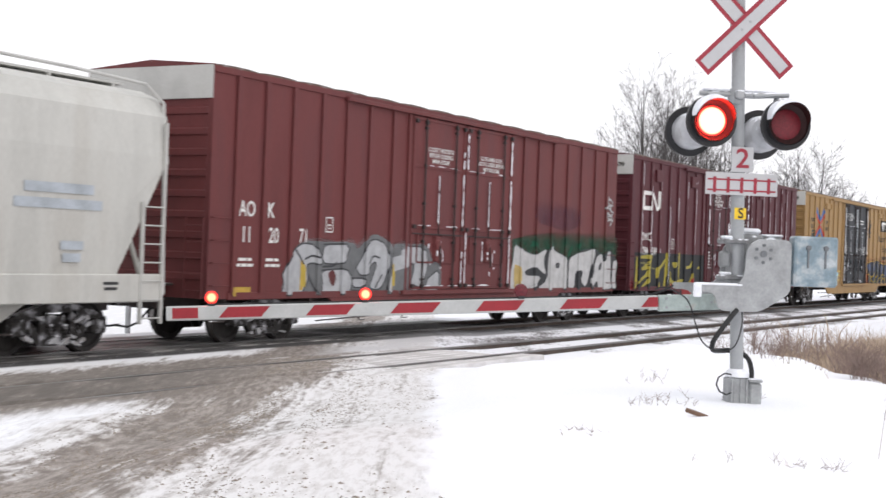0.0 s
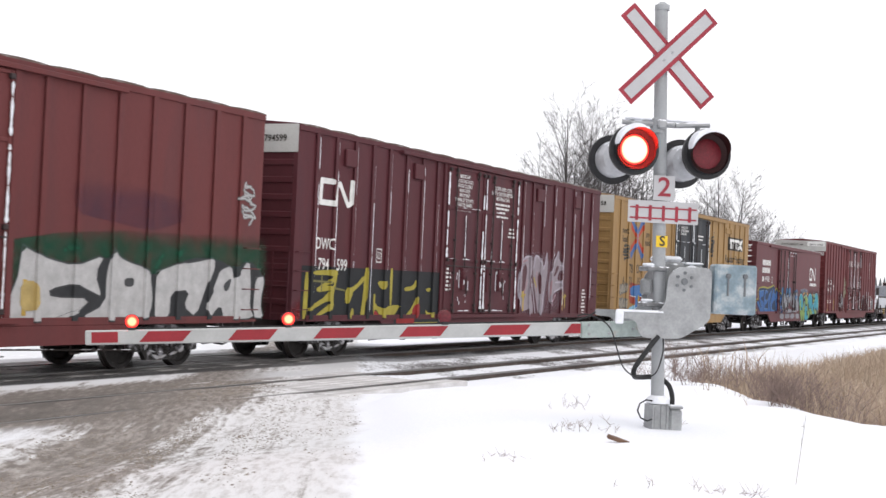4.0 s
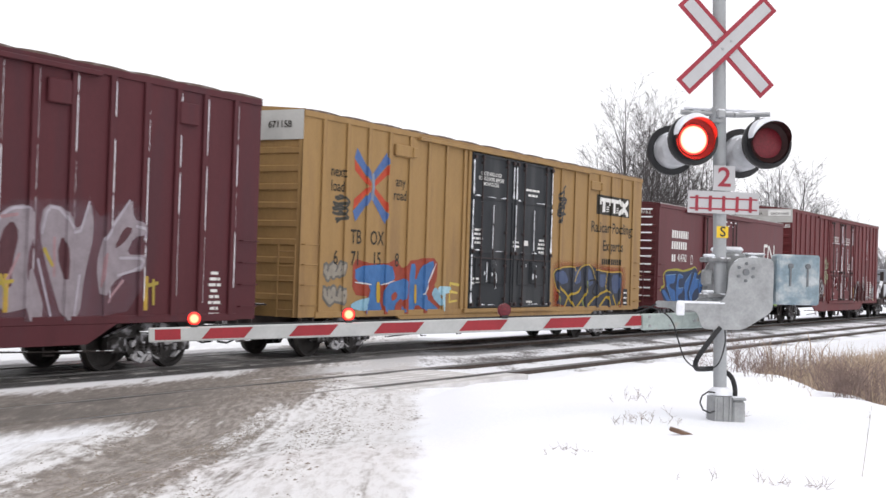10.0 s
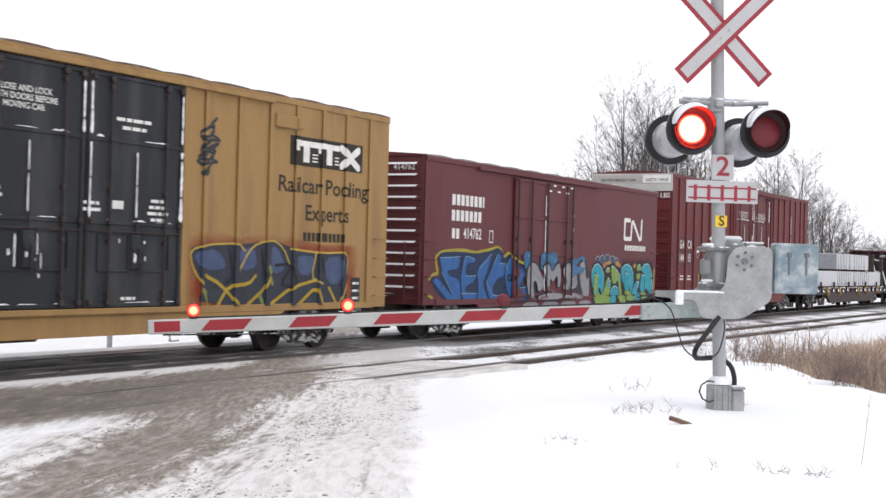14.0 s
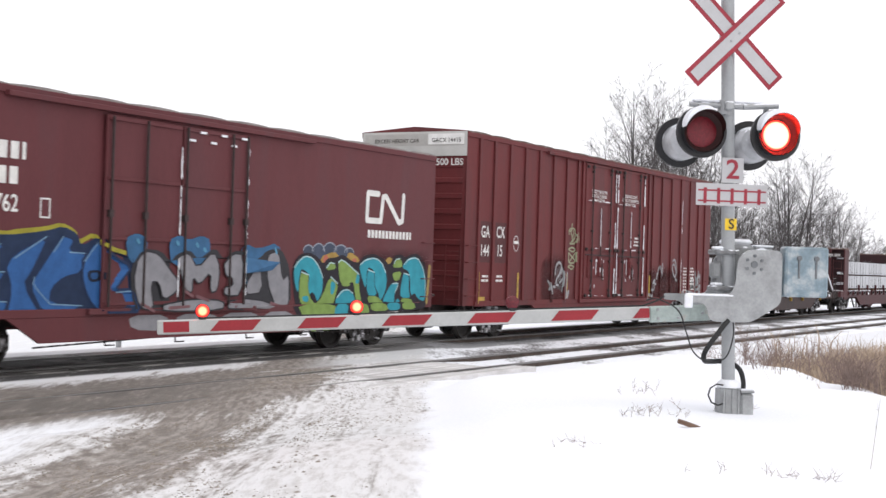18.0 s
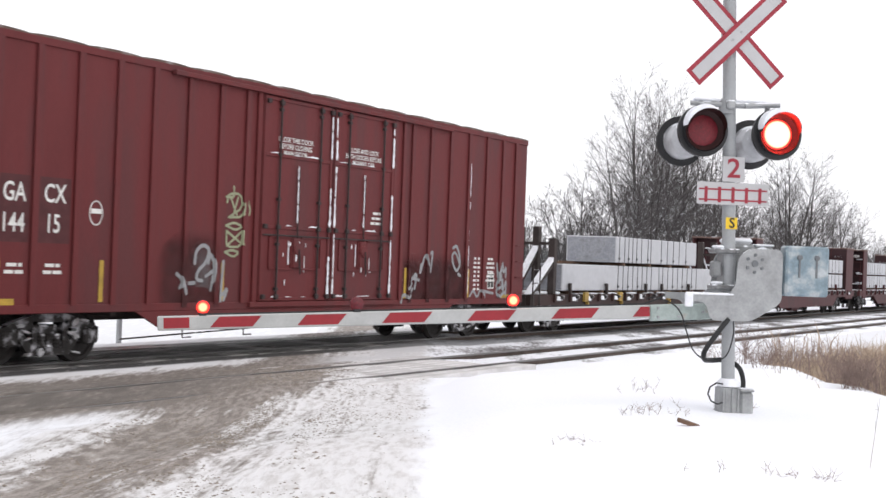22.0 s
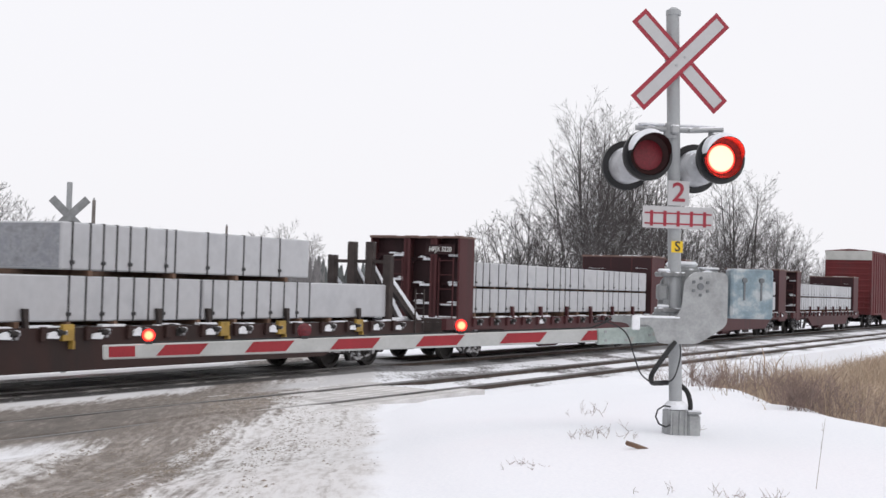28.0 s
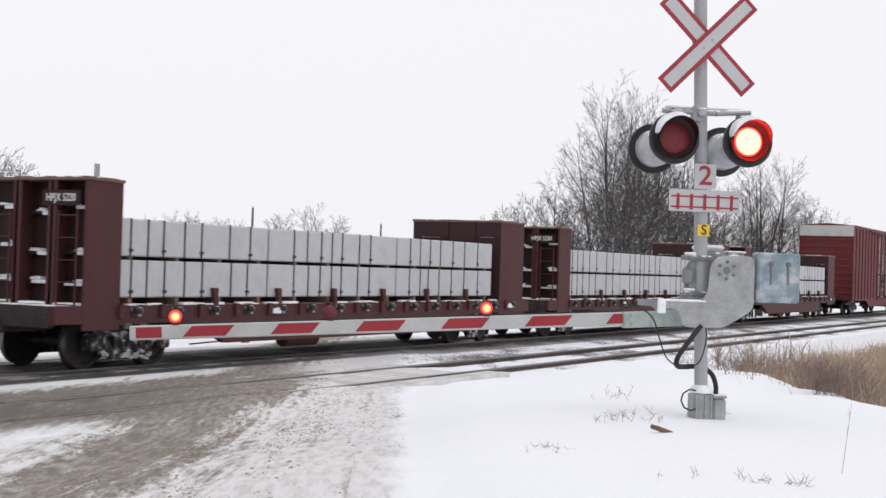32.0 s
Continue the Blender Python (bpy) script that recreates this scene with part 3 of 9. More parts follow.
lamp(signal, 0.34, 0.36, ZL - 0.06, 1, 1)


def sign(parent, name, x0, x1, z0, z1, y, mats):
    k = Kit()
    k.box(x0, x1, y - 0.004, y, z0, z1)
    return part(name, k, mats, parent)


def sign_text(parent, body, size, x, z, y, m, squeeze=1.0):
    v, f = lettering(body, size)
    k = Kit()
    k.v = [(p[0] * squeeze + x, y, p[2] + z) for p in v]
    k.f, k.m = list(f), [0] * len(f)
    return part("sign_figure", k, m, parent)


two = sign(signal, "track_count_plate", -0.10, 0.125, 2.35, 2.60, -0.085, SIGNWHITE)
sign_text(two, "2", 0.27, 0.012, 2.475, -0.094, SIGNRED, 1.1)
rails = sign(signal, "tracks_plate", -0.36, 0.385, 2.12, 2.34, -0.085, SIGNWHITE)
k = Kit()
for z in (2.165, 2.27):
    k.box(-0.34, 0.365, -0.092, -0.0895, z - 0.008, z + 0.008)
for i in range(5):
    x = 0.012 + (i - 2) * 0.14
    k.box(x - 0.016, x + 0.016, -0.094, -0.0925, 2.14, 2.295)
part("track_drawing", k, SIGNRED, rails)
sp = sign(signal, "letter_plate", -0.045, 0.075, 1.88, 1.995, -0.07, SIGNYELLOW)
sign_text(sp, "S", 0.14, 0.018, 1.937, -0.078, BLACK)
# gate mechanism: box behind the mast, side plates, counterweight
k = Kit()
k.box(0.05, 0.33, 0.05, 0.42, 1.26, 1.74, c=0.03)
k.box(0.30, 0.56, 0.05, 0.40, 1.26, 1.72, c=0.05)
part("gate_mechanism", k, MECHGREY, signal)
k = Kit()
k.box(0.06, 0.31, 0.08, 0.40, 1.74, 1.80, c=0.025)
k.box(0.34, 0.54, 0.08, 0.38, 1.72, 1.745, c=0.012)
part("settled_snow", k, PACKED, signal)
for z in (1.30, 1.66):
    k = Kit()
    k.box(-0.15, 0.11, -0.10, 0.12, z - 0.025, z + 0.025, c=0.012)
    k.rod((-0.12, -0.12, z), (-0.12, -0.06, z), 0.018, n=8)
    k.rod((0.08, -0.12, z), (0.08, -0.06, z), 0.018, n=8)
    part("mast_clamp", k, CLAMPGREY, signal)
    k = Kit()
    k.box(-0.15, -0.05, -0.09, 0.04, z + 0.025, z + 0.055, c=0.016)
    part("settled_snow", k, PACKED, signal)
k = Kit()
k.box(-0.16, -0.06, -0.05, 0.05, 1.40, 1.56, c=0.02)
part("switch_box", k, MECHGREY, signal)


def rounded(poly, r=0.03):
    out = []
    n = len(poly)
    for i in range(n):
        p, a, b = Vector(poly[i]), Vector(poly[i - 1]), Vector(poly[(i + 1) % n])
        u, w = (a - p), (b - p)
        d = min(r, u.length * 0.45, w.length * 0.45)
        q0, q1 = p + u.normalized() * d, p + w.normalized() * d
        for t in (0.0, 0.33, 0.67, 1.0):
            out.append(tuple(q0.lerp(p, t).lerp(p.lerp(q1, t), t)))
    return out


shape = rounded([(-0.47, 1.225), (-0.47, 1.16), (-0.27, 1.15), (-0.22, 0.97), (0.20, 0.97), (0.40, 1.09), (0.51, 1.165), (0.51, 1.69), (0.15, 1.69), (0.05, 1.60), (0.03, 1.32), (-0.04, 1.225)], 0.07)
for y in (-0.20, 0.50):
    k = Kit()
    k.prism(shape, 1, y - 0.008, y + 0.008)
    sp_ = part("gate_side_plate", k, CASTGREY, signal)
    for i in range(7):
        a = i * math.tau / 6 + 0.5
        rad = 0.085 if i < 6 else 0.0
        k = Kit()
        k.rod((0.22 + rad * math.cos(a), y - 0.02, 1.545 + rad * math.sin(a)), (0.22 + rad * math.cos(a), y - 0.008, 1.545 + rad * math.sin(a)), 0.016 if i < 6 else 0.034, n=10)
        part("bolt", k, TRUCKGREY, sp_)
k = Kit()
k.rod((0.22, -0.2, 1.545), (0.22, 0.5, 1.545), 0.03, n=12)
part("main_shaft", k, STEEL, signal)
k = Kit()
k.box(-0.48, 0.02, -0.213, -0.185, 1.215, 1.245, c=0.012)
k.box(-0.485, -0.40, -0.216, -0.19, 1.10, 1.23, c=0.01)
part("settled_snow", k, PACKED, signal)
k = Kit()
k.box(0.535, 0.985, -0.24, -0.06, 1.235, 1.735, c=0.02)
cw = part("counterweight", k, BLUEGREY, signal, "blue-grey steel counterweight")
for x in (0.67, 0.85):
    k = Kit()
    k.rod((x, -0.26, 1.62), (x, -0.24, 1.62), 0.026, n=10)
    k.box(x - 0.008, x + 0.008, -0.252, -0.24, 1.42, 1.62)
    part("bolt", k, TRUCKGREY, cw)
k = Kit()
k.box(0.45, 0.70, -0.055, -0.035, 1.30, 1.52, c=0.01)
part("weight_arm", k, CASTGREY, signal)
# cables
k = Kit()
pts = [Vector(p) for p in ((-0.03, -0.20, 0.99), (-0.16, -0.22, 0.83), (-0.26, -0.20, 0.67), (-0.22, -0.08, 0.58), (-0.09, 0.08, 0.56), (0.08, 0.12, 0.56), (0.19, 0.06, 0.50), (0.22, 0.0, 0.38), (0.215, -0.01, 0.26))]


def eased(pts, n=8):
    out = []
    for i in range(len(pts) - 1):
        p0, p1, p2, p3 = pts[max(i - 1, 0)], pts[i], pts[i + 1], pts[min(i + 2, len(pts) - 1)]
        for j in range(n):
            t = j / n
            out.append(0.5 * ((2 * p1) + (-p0 + p2) * t + (2 * p0 - 5 * p1 + 4 * p2 - p3) * t * t + (-p0 + 3 * p1 - 3 * p2 + p3) * t ** 3))
    return out + [pts[-1]]


k.tube(eased(pts), 0.026, 8)
part("power_cable", k, RUBBER, signal, smooth=True)
k = Kit()
k.tube(eased([Vector(p) for p in ((-0.86, -0.16, 1.16), (-0.78, -0.22, 1.18), (-0.62, -0.24, 1.12), (-0.53, -0.24, 1.03), (-0.47, -0.24, 0.86), (-0.37, -0.20, 0.66), (-0.20, -0.18, 0.57), (-0.03, -0.16, 0.62), (0.04, -0.16, 0.82), (0.03, -0.18, 0.97))]), 0.007, 6)
part("lamp_cable", k, RUBBER, signal, smooth=True)

# the lowered arm, in the gate's own line
ARM0, ARM1 = Vector((12.80, 4.83, 1.535)), Vector((9.53, 8.33, 1.297))
axis = (ARM0 - ARM1).normalized()
ux = axis
uy = Vector((0, 0, 1)).cross(ux).normalized()
uz = ux.cross(uy)
if uy.dot(Vector((0.7, 0.7, 0))) < 0:
    uy, uz = -uy, uz
ARM = Matrix(((ux.x, uy.x, uz.x, ARM1.x), (ux.y, uy.y, uz.y, ARM1.y), (ux.z, uy.z, uz.z, ARM1.z), (0, 0, 0, 1)))
arm_length = (ARM0 - ARM1).length
gate = thing("crossing_gate_arm", "lowered red and white striped gate arm with three small red lights", "gate arm", at=ARM)
k = Kit()
k.box(0.0, arm_length, -0.035, 0.035, -0.072, 0.060, c=0.01)
part("arm_beam", k, ARMWHITE, gate)
k = Kit()
k.box(0.054, 0.286, -0.0375, -0.0352, -0.052, 0.045)
part("red_stripe", k, ARMRED, gate)
for a, b in ((0.473, 0.862), (1.277, 1.66), (2.08, 2.49), (2.916, 3.325), (3.763, 4.177), (4.61, 4.79)):
    end = min(b + 0.085, 4.79)
    k = Kit()
    k.prism([(a, -0.052), (b if b < 4.7 else 4.79, -0.052), (end, 0.045), (a + 0.085, 0.045)], 1, -0.0375, -0.0352)
    part("red_stripe", k, ARMRED, gate)
    k = Kit()
    k.prism([(a, -0.052), (b if b < 4.7 else 4.79, -0.052), (end, 0.045), (a + 0.085, 0.045)], 1, 0.0352, 0.0375)
    part("red_stripe", k, ARMRED, gate)
for i in range(15):
    k = Kit()
    k.rod((0.75 + i * 0.28, 0, 0.058), (0.75 + i * 0.28, 0, 0.074), 0.008, n=6)
    part("rivet", k, BLACK, gate)
k = Kit()
k.tube([(0.41, 0.03, 0.066), (1.8, 0.03, 0.066), (3.4, 0.03, 0.066), (4.75, 0.03, 0.068), (4.9, 0.0, 0.12), (4.96, -0.02, 0.16)], 0.009, 6)
part("wire", k, RUBBER, gate)
k = Kit()
k.box(4.80, 5.46, -0.03, 0.03, -0.10, 0.062, c=0.012)
k.box(5.30, 5.62, -0.02, 0.02, -0.09, 0.05, c=0.01)
ad = part("arm_adapter", k, PALEGREEN, gate, "pale green steel adapter at the arm's root")
for x, z in ((4.88, 0.03), (4.88, -0.06), (5.1, 0.03), (5.1, -0.06), (5.36, -0.02)):
    k = Kit()
    k.rod((x, -0.045, z), (x, -0.03, z), 0.014, n=8)
    part("bolt", k, STEEL, ad)
for x, mode in ((0.41, "steady"), (1.846, "one"), (3.381, "two")):
    k = Kit()
    k.box(x - 0.035, x + 0.035, -0.035, 0.035, 0.055, 0.085, c=0.008)
    k.rod((x - 0.03, 0, 0.07), (x - 0.03, 0, 0.15), 0.008, n=6)
    foot = part("arm_light", k, BLACK, gate, "small red light on the arm")
    k = Kit()
    k.turn([(0.0, 0.02), (0.058, 0.02), (0.066, 0.0), (0.068, -0.02), (0.060, -0.025)], 20, axis=1, at=(x, 0.012, 0.135))
    part("light_body", k, ARMLENS, foot)
    k = Kit()
    k.turn([(0.0, -0.022), (0.03, -0.018), (0.0605, -0.004)], 20, axis=1, mi=0)
    k.turn([(0.0, 0.022), (0.03, 0.018), (0.0605, 0.004)], 20, axis=1, mi=1)
    k.turn([(0.0605, -0.004), (0.0605, 0.004)], 20, axis=1, mi=1)
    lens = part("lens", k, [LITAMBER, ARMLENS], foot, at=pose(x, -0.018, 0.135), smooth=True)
    if mode != "steady":
        LENSES.append((lens, pose(x, -0.018, 0.135), "arm", mode == "two"))

# ---- train: paints ----
from mathutils.geometry import tessellate_polygon

CARS, WHEELSETS, WHEEL = [], [], 0.457
SHEET, POST = 1.545, 0.046        # half the width of a car's sides, and how far its posts stand proud
LIP, HEEL = 0.068, 0.078          # half the width of a post's face, and of the strip that its paint turns into


def car_paint(name, color, grime, amount=0.25):
    color, grime = [tuple(1.13 * c for c in q) for q in (color, grime)]
    m = mat(name, color, 0.6, vary=0.16, scale=0.9, bump=0.06, fine=26, second=grime, amount=amount, stretch=(1.6, 1, 0.35))
    m.node_tree.nodes["Principled BSDF"].inputs["Specular IOR Level"].default_value = 0.22
    return m


RED_A = car_paint("faded_oxide_red", (0.126, 0.034, 0.034), (0.098, 0.030, 0.031), 0.5)
RED_D = car_paint("dark_maroon", (0.076, 0.019, 0.024), (0.058, 0.018, 0.023), 0.4)
YELLOW = car_paint("pool_yellow", (0.280, 0.173, 0.069), (0.205, 0.125, 0.055), 0.35)
RED_C = car_paint("mineral_brown", (0.104, 0.030, 0.034), (0.086, 0.029, 0.033), 0.4)
RED_G = car_paint("oxide_red", (0.120, 0.0235, 0.025), (0.086, 0.0235, 0.025), 0.5)
RED_H = car_paint("bulkhead_maroon", (0.070, 0.024, 0.026), (0.048, 0.022, 0.023), 0.4)
BLACKDOOR = car_paint("black_door", (0.020, 0.023, 0.027), (0.035, 0.037, 0.04), 0.35)
HOPPERGREY = car_paint("hopper_grey", (0.46, 0.46, 0.435), (0.38, 0.375, 0.35), 0.35)
CAPWHITE = mat("white_cap", (0.48, 0.48, 0.46), 0.6, vary=0.15, scale=1.5, second=(0.42, 0.42, 0.40), amount=0.3)
ROOFSNOW = mat("roof_steel", (0.24, 0.215, 0.205), 0.6, 0.2, vary=0.25, scale=2, snow=0.55)
ROOFBROWN = mat("rusty_roof", (0.115, 0.075, 0.060), 0.7, 0.1, vary=0.35, scale=2.5, second=(0.20, 0.18, 0.17), amount=0.35, snow=0.12)
TRUCKDARK = mat("truck_steel", (0.030, 0.027, 0.026), 0.8, 0.1, vary=0.4, scale=6, second=(0.30, 0.30, 0.32), amount=0.38, snow=0.5)
WHEELDARK = mat("wheel_steel", (0.028, 0.025, 0.024), 0.7, 0.2, vary=0.4, scale=7)
# darker than the door paints, so that rods, handles and keepers stand out
RODDARK = mat("dark_rod", (0.034, 0.022, 0.022), 0.7, 0.1, vary=0.35, scale=6)
TREAD = mat("wheel_tread", (0.20, 0.19, 0.18), 0.4, 0.7, vary=0.3)
UNDER = mat("underframe", (0.040, 0.030, 0.028), 0.8, vary=0.35, scale=4, snow=0.45)
WRAP = mat("white_wrap", (0.47, 0.48, 0.505), 0.45, vary=0.08, scale=1.3, bump=0.12, fine=7, second=(0.40, 0.41, 0.435), amount=0.3)
LUMBER = mat("wrapped_ends", (0.30, 0.31, 0.335), 0.5, vary=0.3, scale=5, bump=0.35, fine=18, second=(0.20, 0.21, 0.235), amount=0.5)
BAND = mat("strap", (0.02, 0.02, 0.022), 0.5, vary=0.2)
DUNNAGE = mat("dunnage_wood", (0.15, 0.09, 0.06), 0.8, vary=0.3, scale=8)
WHITEPAINT = mat("stencil_white", (0.70, 0.70, 0.68), 0.6, vary=0.12, scale=5, bump=0.02)
PAINTS = {}


def spray(rgb):
    """A flat coat of spray paint, a little thin in places."""
    if rgb not in PAINTS:
        m = PAINTS[rgb] = mat("spray_paint", rgb, 0.6, vary=0.14, scale=5, bump=0.03, fine=30)
        m.node_tree.nodes["Principled BSDF"].inputs["Specular IOR Level"].default_value = 0.2
    return PAINTS[rgb]


# ---- train: shared pieces ----
def wheelset_mesh():
    k = Kit()
    for s in (-1, 1):
        y = s * 0.72
        prof = [(0.10, -0.09), (0.12, -0.06), (0.36, -0.025), (0.385, -0.065), (0.457, -0.065), (0.457, 0.045), (0.485, 0.06), (0.485, 0.075), (0.385, 0.07), (0.36, 0.02), (0.12, 0.06), (0.10, 0.09)]
        k.turn([(r, y + (h if s < 0 else -h)) for r, h in prof], 28, axis=1)
        for i in range(28):
            k.m[len(k.m) - 28 * 11 + 28 * 4 + i] = 1
    k.rod((0, -1.05, 0), (0, 1.05, 0), 0.085, n=12)
    for s in (-1, 1):
        for i in range(3):
            a = i * math.tau / 3
            k.rod((0.15 * math.cos(a), s * 1.05, 0.15 * math.sin(a)), (0.15 * math.cos(a), s * 1.075, 0.15 * math.sin(a)), 0.02, n=6)
        k.rod((0, s * 0.98, 0), (0, s * 1.055, 0), 0.115, n=12)
    return k.mesh("wheelset", [WHEELDARK, TREAD], True)


def sideframe_mesh(s):
    k = Kit()
    y0, y1 = sorted((s * 0.93, s * 1.06))
    # the cast frame's upper and lower members with the openings between them
    k.prism([(-1.10, 0.60), (-1.10, 0.36), (-0.86, 0.36), (-0.80, 0.56), (-0.42, 0.60), (-0.30, 0.70), (0.30, 0.70), (0.42, 0.60), (0.80, 0.56), (0.86, 0.36), (1.10, 0.36), (1.10, 0.60), (0.80, 0.72), (0.35, 0.84), (-0.35, 0.84), (-0.80, 0.72)], 1, y0, y1)
    k.prism([(-0.80, 0.58), (-0.44, 0.16), (0.44, 0.16), (0.80, 0.58), (0.64, 0.60), (0.36, 0.29), (-0.36, 0.29), (-0.64, 0.60)], 1, y0 + 0.01, y1 - 0.01)
    for x in (-0.34, 0.34):
        k.box(x - 0.06, x + 0.06, y0, y1, 0.26, 0.74, c=0.01)
    for x in (-0.89, 0.89):
        k.box(x - 0.17, x + 0.17, s * 1.0 - 0.12, s * 1.0 + 0.12, 0.33, 0.60, c=0.03)
    return k.mesh("side_frame", TRUCKDARK)


def spring_mesh(s):
    k = Kit()
    for x in (-0.17, 0.0, 0.17):
        k.turn([(0.07, 0.28), (0.085, 0.30), (0.07, 0.33), (0.085, 0.36), (0.07, 0.39), (0.085, 0.42), (0.07, 0.45), (0.085, 0.48), (0.07, 0.51)], 10, at=(x, s * 1.0, 0))
    return k.mesh("spring", TRUCKDARK)


def snow_clods(s, seed):
    """Snow caked on a truck's frame."""
    r = random.Random(seed)
    k = Kit()
    for i in range(13):
        x, z = r.uniform(-0.9, 0.9), r.uniform(0.18, 0.74)
        w, h = r.uniform(0.03, 0.11), r.uniform(0.025, 0.09)
        if abs(x) < 0.25 and z > 0.3:
            z = 0.22
        lean = r.uniform(-0.1, 0.1)
        ring = [(x + w * math.cos(a) * r.uniform(0.6, 1.1) + lean * math.sin(a), z + h * math.sin(a) * r.uniform(0.6, 1.1)) for a in [j * math.tau / 13 for j in range(13)]]
        y0, y1 = sorted((s * 1.0, s * (1.07 + r.uniform(0.0, 0.03))))
        k.prism(ring, 1, y0, y1)
    return k.mesh("caked_snow", CAKED)


def coupler_mesh():
    k = Kit()
    k.box(0.0, 0.62, -0.09, 0.09, 0.80, 0.96, c=0.02)
    k.prism([(0.52, -0.19), (0.74, -0.19), (0.80, -0.06), (0.66, 0.0), (0.80, 0.10), (0.74, 0.19), (0.52, 0.14)], 2, 0.72, 1.02)
    return k.mesh("coupler", TRUCKDARK)


M_WHEEL, M_COUPLER = wheelset_mesh(), coupler_mesh()
M_FRAME = {s: sideframe_mesh(s) for s in (-1, 1)}
M_SPRING = {s: spring_mesh(s) for s in (-1, 1)}
M_CLODS = [snow_clods(-1, i) for i in range(4)]
k = Kit()
k.box(-0.22, 0.22, -1.0, 1.0, 0.46, 0.66, c=0.03)
k.rod((0, 0, 0.62), (0, 0, 0.80), 0.25, n=16)
M_BOLSTER = k.mesh("bolster", TRUCKDARK)


def running_gear(car, L, inset, turn=0):
    """Two trucks, two couplers with their hoses, and the centre sill under a car of half length L."""
    for n, x in enumerate((-L + inset, L - inset)):
        t = part("truck", M_BOLSTER, None, car, at=pose(x, 0, 0))
        for s in (-1, 1):
            part("side_frame", M_FRAME[s], None, t)
            part("spring", M_SPRING[s], None, t)
        part("caked_snow", M_CLODS[(n + turn) % 4], None, t)
        for dx in (-0.89, 0.89):
            WHEELSETS.append(part("wheelset", M_WHEEL, None, t, at=pose(dx, 0, WHEEL)))
    for s in (-1, 1):
        part("coupler", M_COUPLER, None, car, at=pose(s * (L - 0.02), 0, 0, 0, 0, 0 if s > 0 else 180))
        k = Kit()
        k.tube([(s * (L - 0.1), 0.25 * s, 0.72), (s * (L + 0.15), 0.28 * s, 0.62), (s * (L + 0.35), 0.26 * s, 0.42), (s * (L + 0.55), 0.18 * s, 0.33), (s * (L + 0.72), 0.06 * s, 0.36)], 0.022, 6)
        part("air_hose", k, RUBBER, car)
    k = Kit()
    k.box(-L, L, -0.33, 0.33, 0.66, 0.92, c=0.02)
    for i in range(7):
        x = -L + 3.6 + (2 * L - 7.2) * i / 6
        k.box(x - 0.06, x + 0.06, -1.35, 1.35, 0.80, 0.92)
    part("centre_sill", k, UNDER, car)
    k = Kit()
    k.rod((-1.4, -0.9, 0.62), (-0.3, -0.9, 0.62), 0.17, n=14)
    k.rod((0.6, -1.0, 0.64), (1.0, -1.0, 0.64), 0.13, n=12)
    k.rod((-3.6, -0.7, 0.55), (3.6, -0.7, 0.50), 0.018, n=6)
    k.box(-1.0, -0.7, -0.98, -0.82, 0.74, 0.92)
    k.box(0.75, 0.9, -1.02, -0.92, 0.74, 0.92)
    part("brake_gear", k, UNDER, car)
    for s in (-1, 1):
        k = Kit()
        k.rod((s * (L - inset - 1.3), -1.38, 0.40), (s * (L - inset - 4.9), -1.38, 0.50), 0.016, n=6)
        for f in (0.45, 0.95):
            x = s * (L - inset - 1.3 - 3.6 * f)
            k.tube([(x, -1.38, 0.85), (x, -1.38, 0.38), (x + 0.24, -1.38, 0.38)], 0.014, 6)
        part("brake_rod", k, UNDER, car)


def side_depth(posts, x, lo=-99, hi=-99, door=0.0):
    """How far out the side's face lies at x."""
    if lo <= x <= hi:
        return door
    for p in posts:
        d = abs(x - p)
        if d <= LIP + 0.0004:
            return SHEET + POST
        if d < HEEL:
            return SHEET + POST * (HEEL - d) / (HEEL - LIP)
    return SHEET


def laid_on(shapes, posts, lift, lo=-99, hi=-99, door=0.0, step=0.00012):
    """Flat shapes, given as (vertices, faces) in x and z, laid over a ribbed side as paint lies."""
    bm = bmesh.new()
    for n, (vs, fs) in enumerate(shapes):
        made = [bm.verts.new((v[0], n * step, v[1])) for v in vs]
        for f in fs:
            if len(set(f)) > 2:
                try:
                    bm.faces.new([made[i] for i in f])
                except ValueError:
                    pass
    xs = [v.co.x for v in bm.verts]
    cuts = [p + d for p in posts for d in (-HEEL, -LIP, LIP, HEEL)]
    if lo > -90:
        cuts += [lo, hi]
    for c in cuts:
        if min(xs) < c < max(xs):
            bmesh.ops.bisect_plane(bm, geom=bm.verts[:] + bm.edges[:] + bm.faces[:], plane_co=(c, 0, 0), plane_no=(1, 0, 0), dist=0.0005)
    for v in bm.verts:
        v.co.y = -side_depth(posts, v.co.x, lo, hi, door) - lift - v.co.y
    me = bpy.data.meshes.new("paint")
    bm.normal_update()
    for f in bm.faces:
        if f.normal.y > 0:
            f.normal_flip()
    bm.to_mesh(me)
    bm.free()
    return me


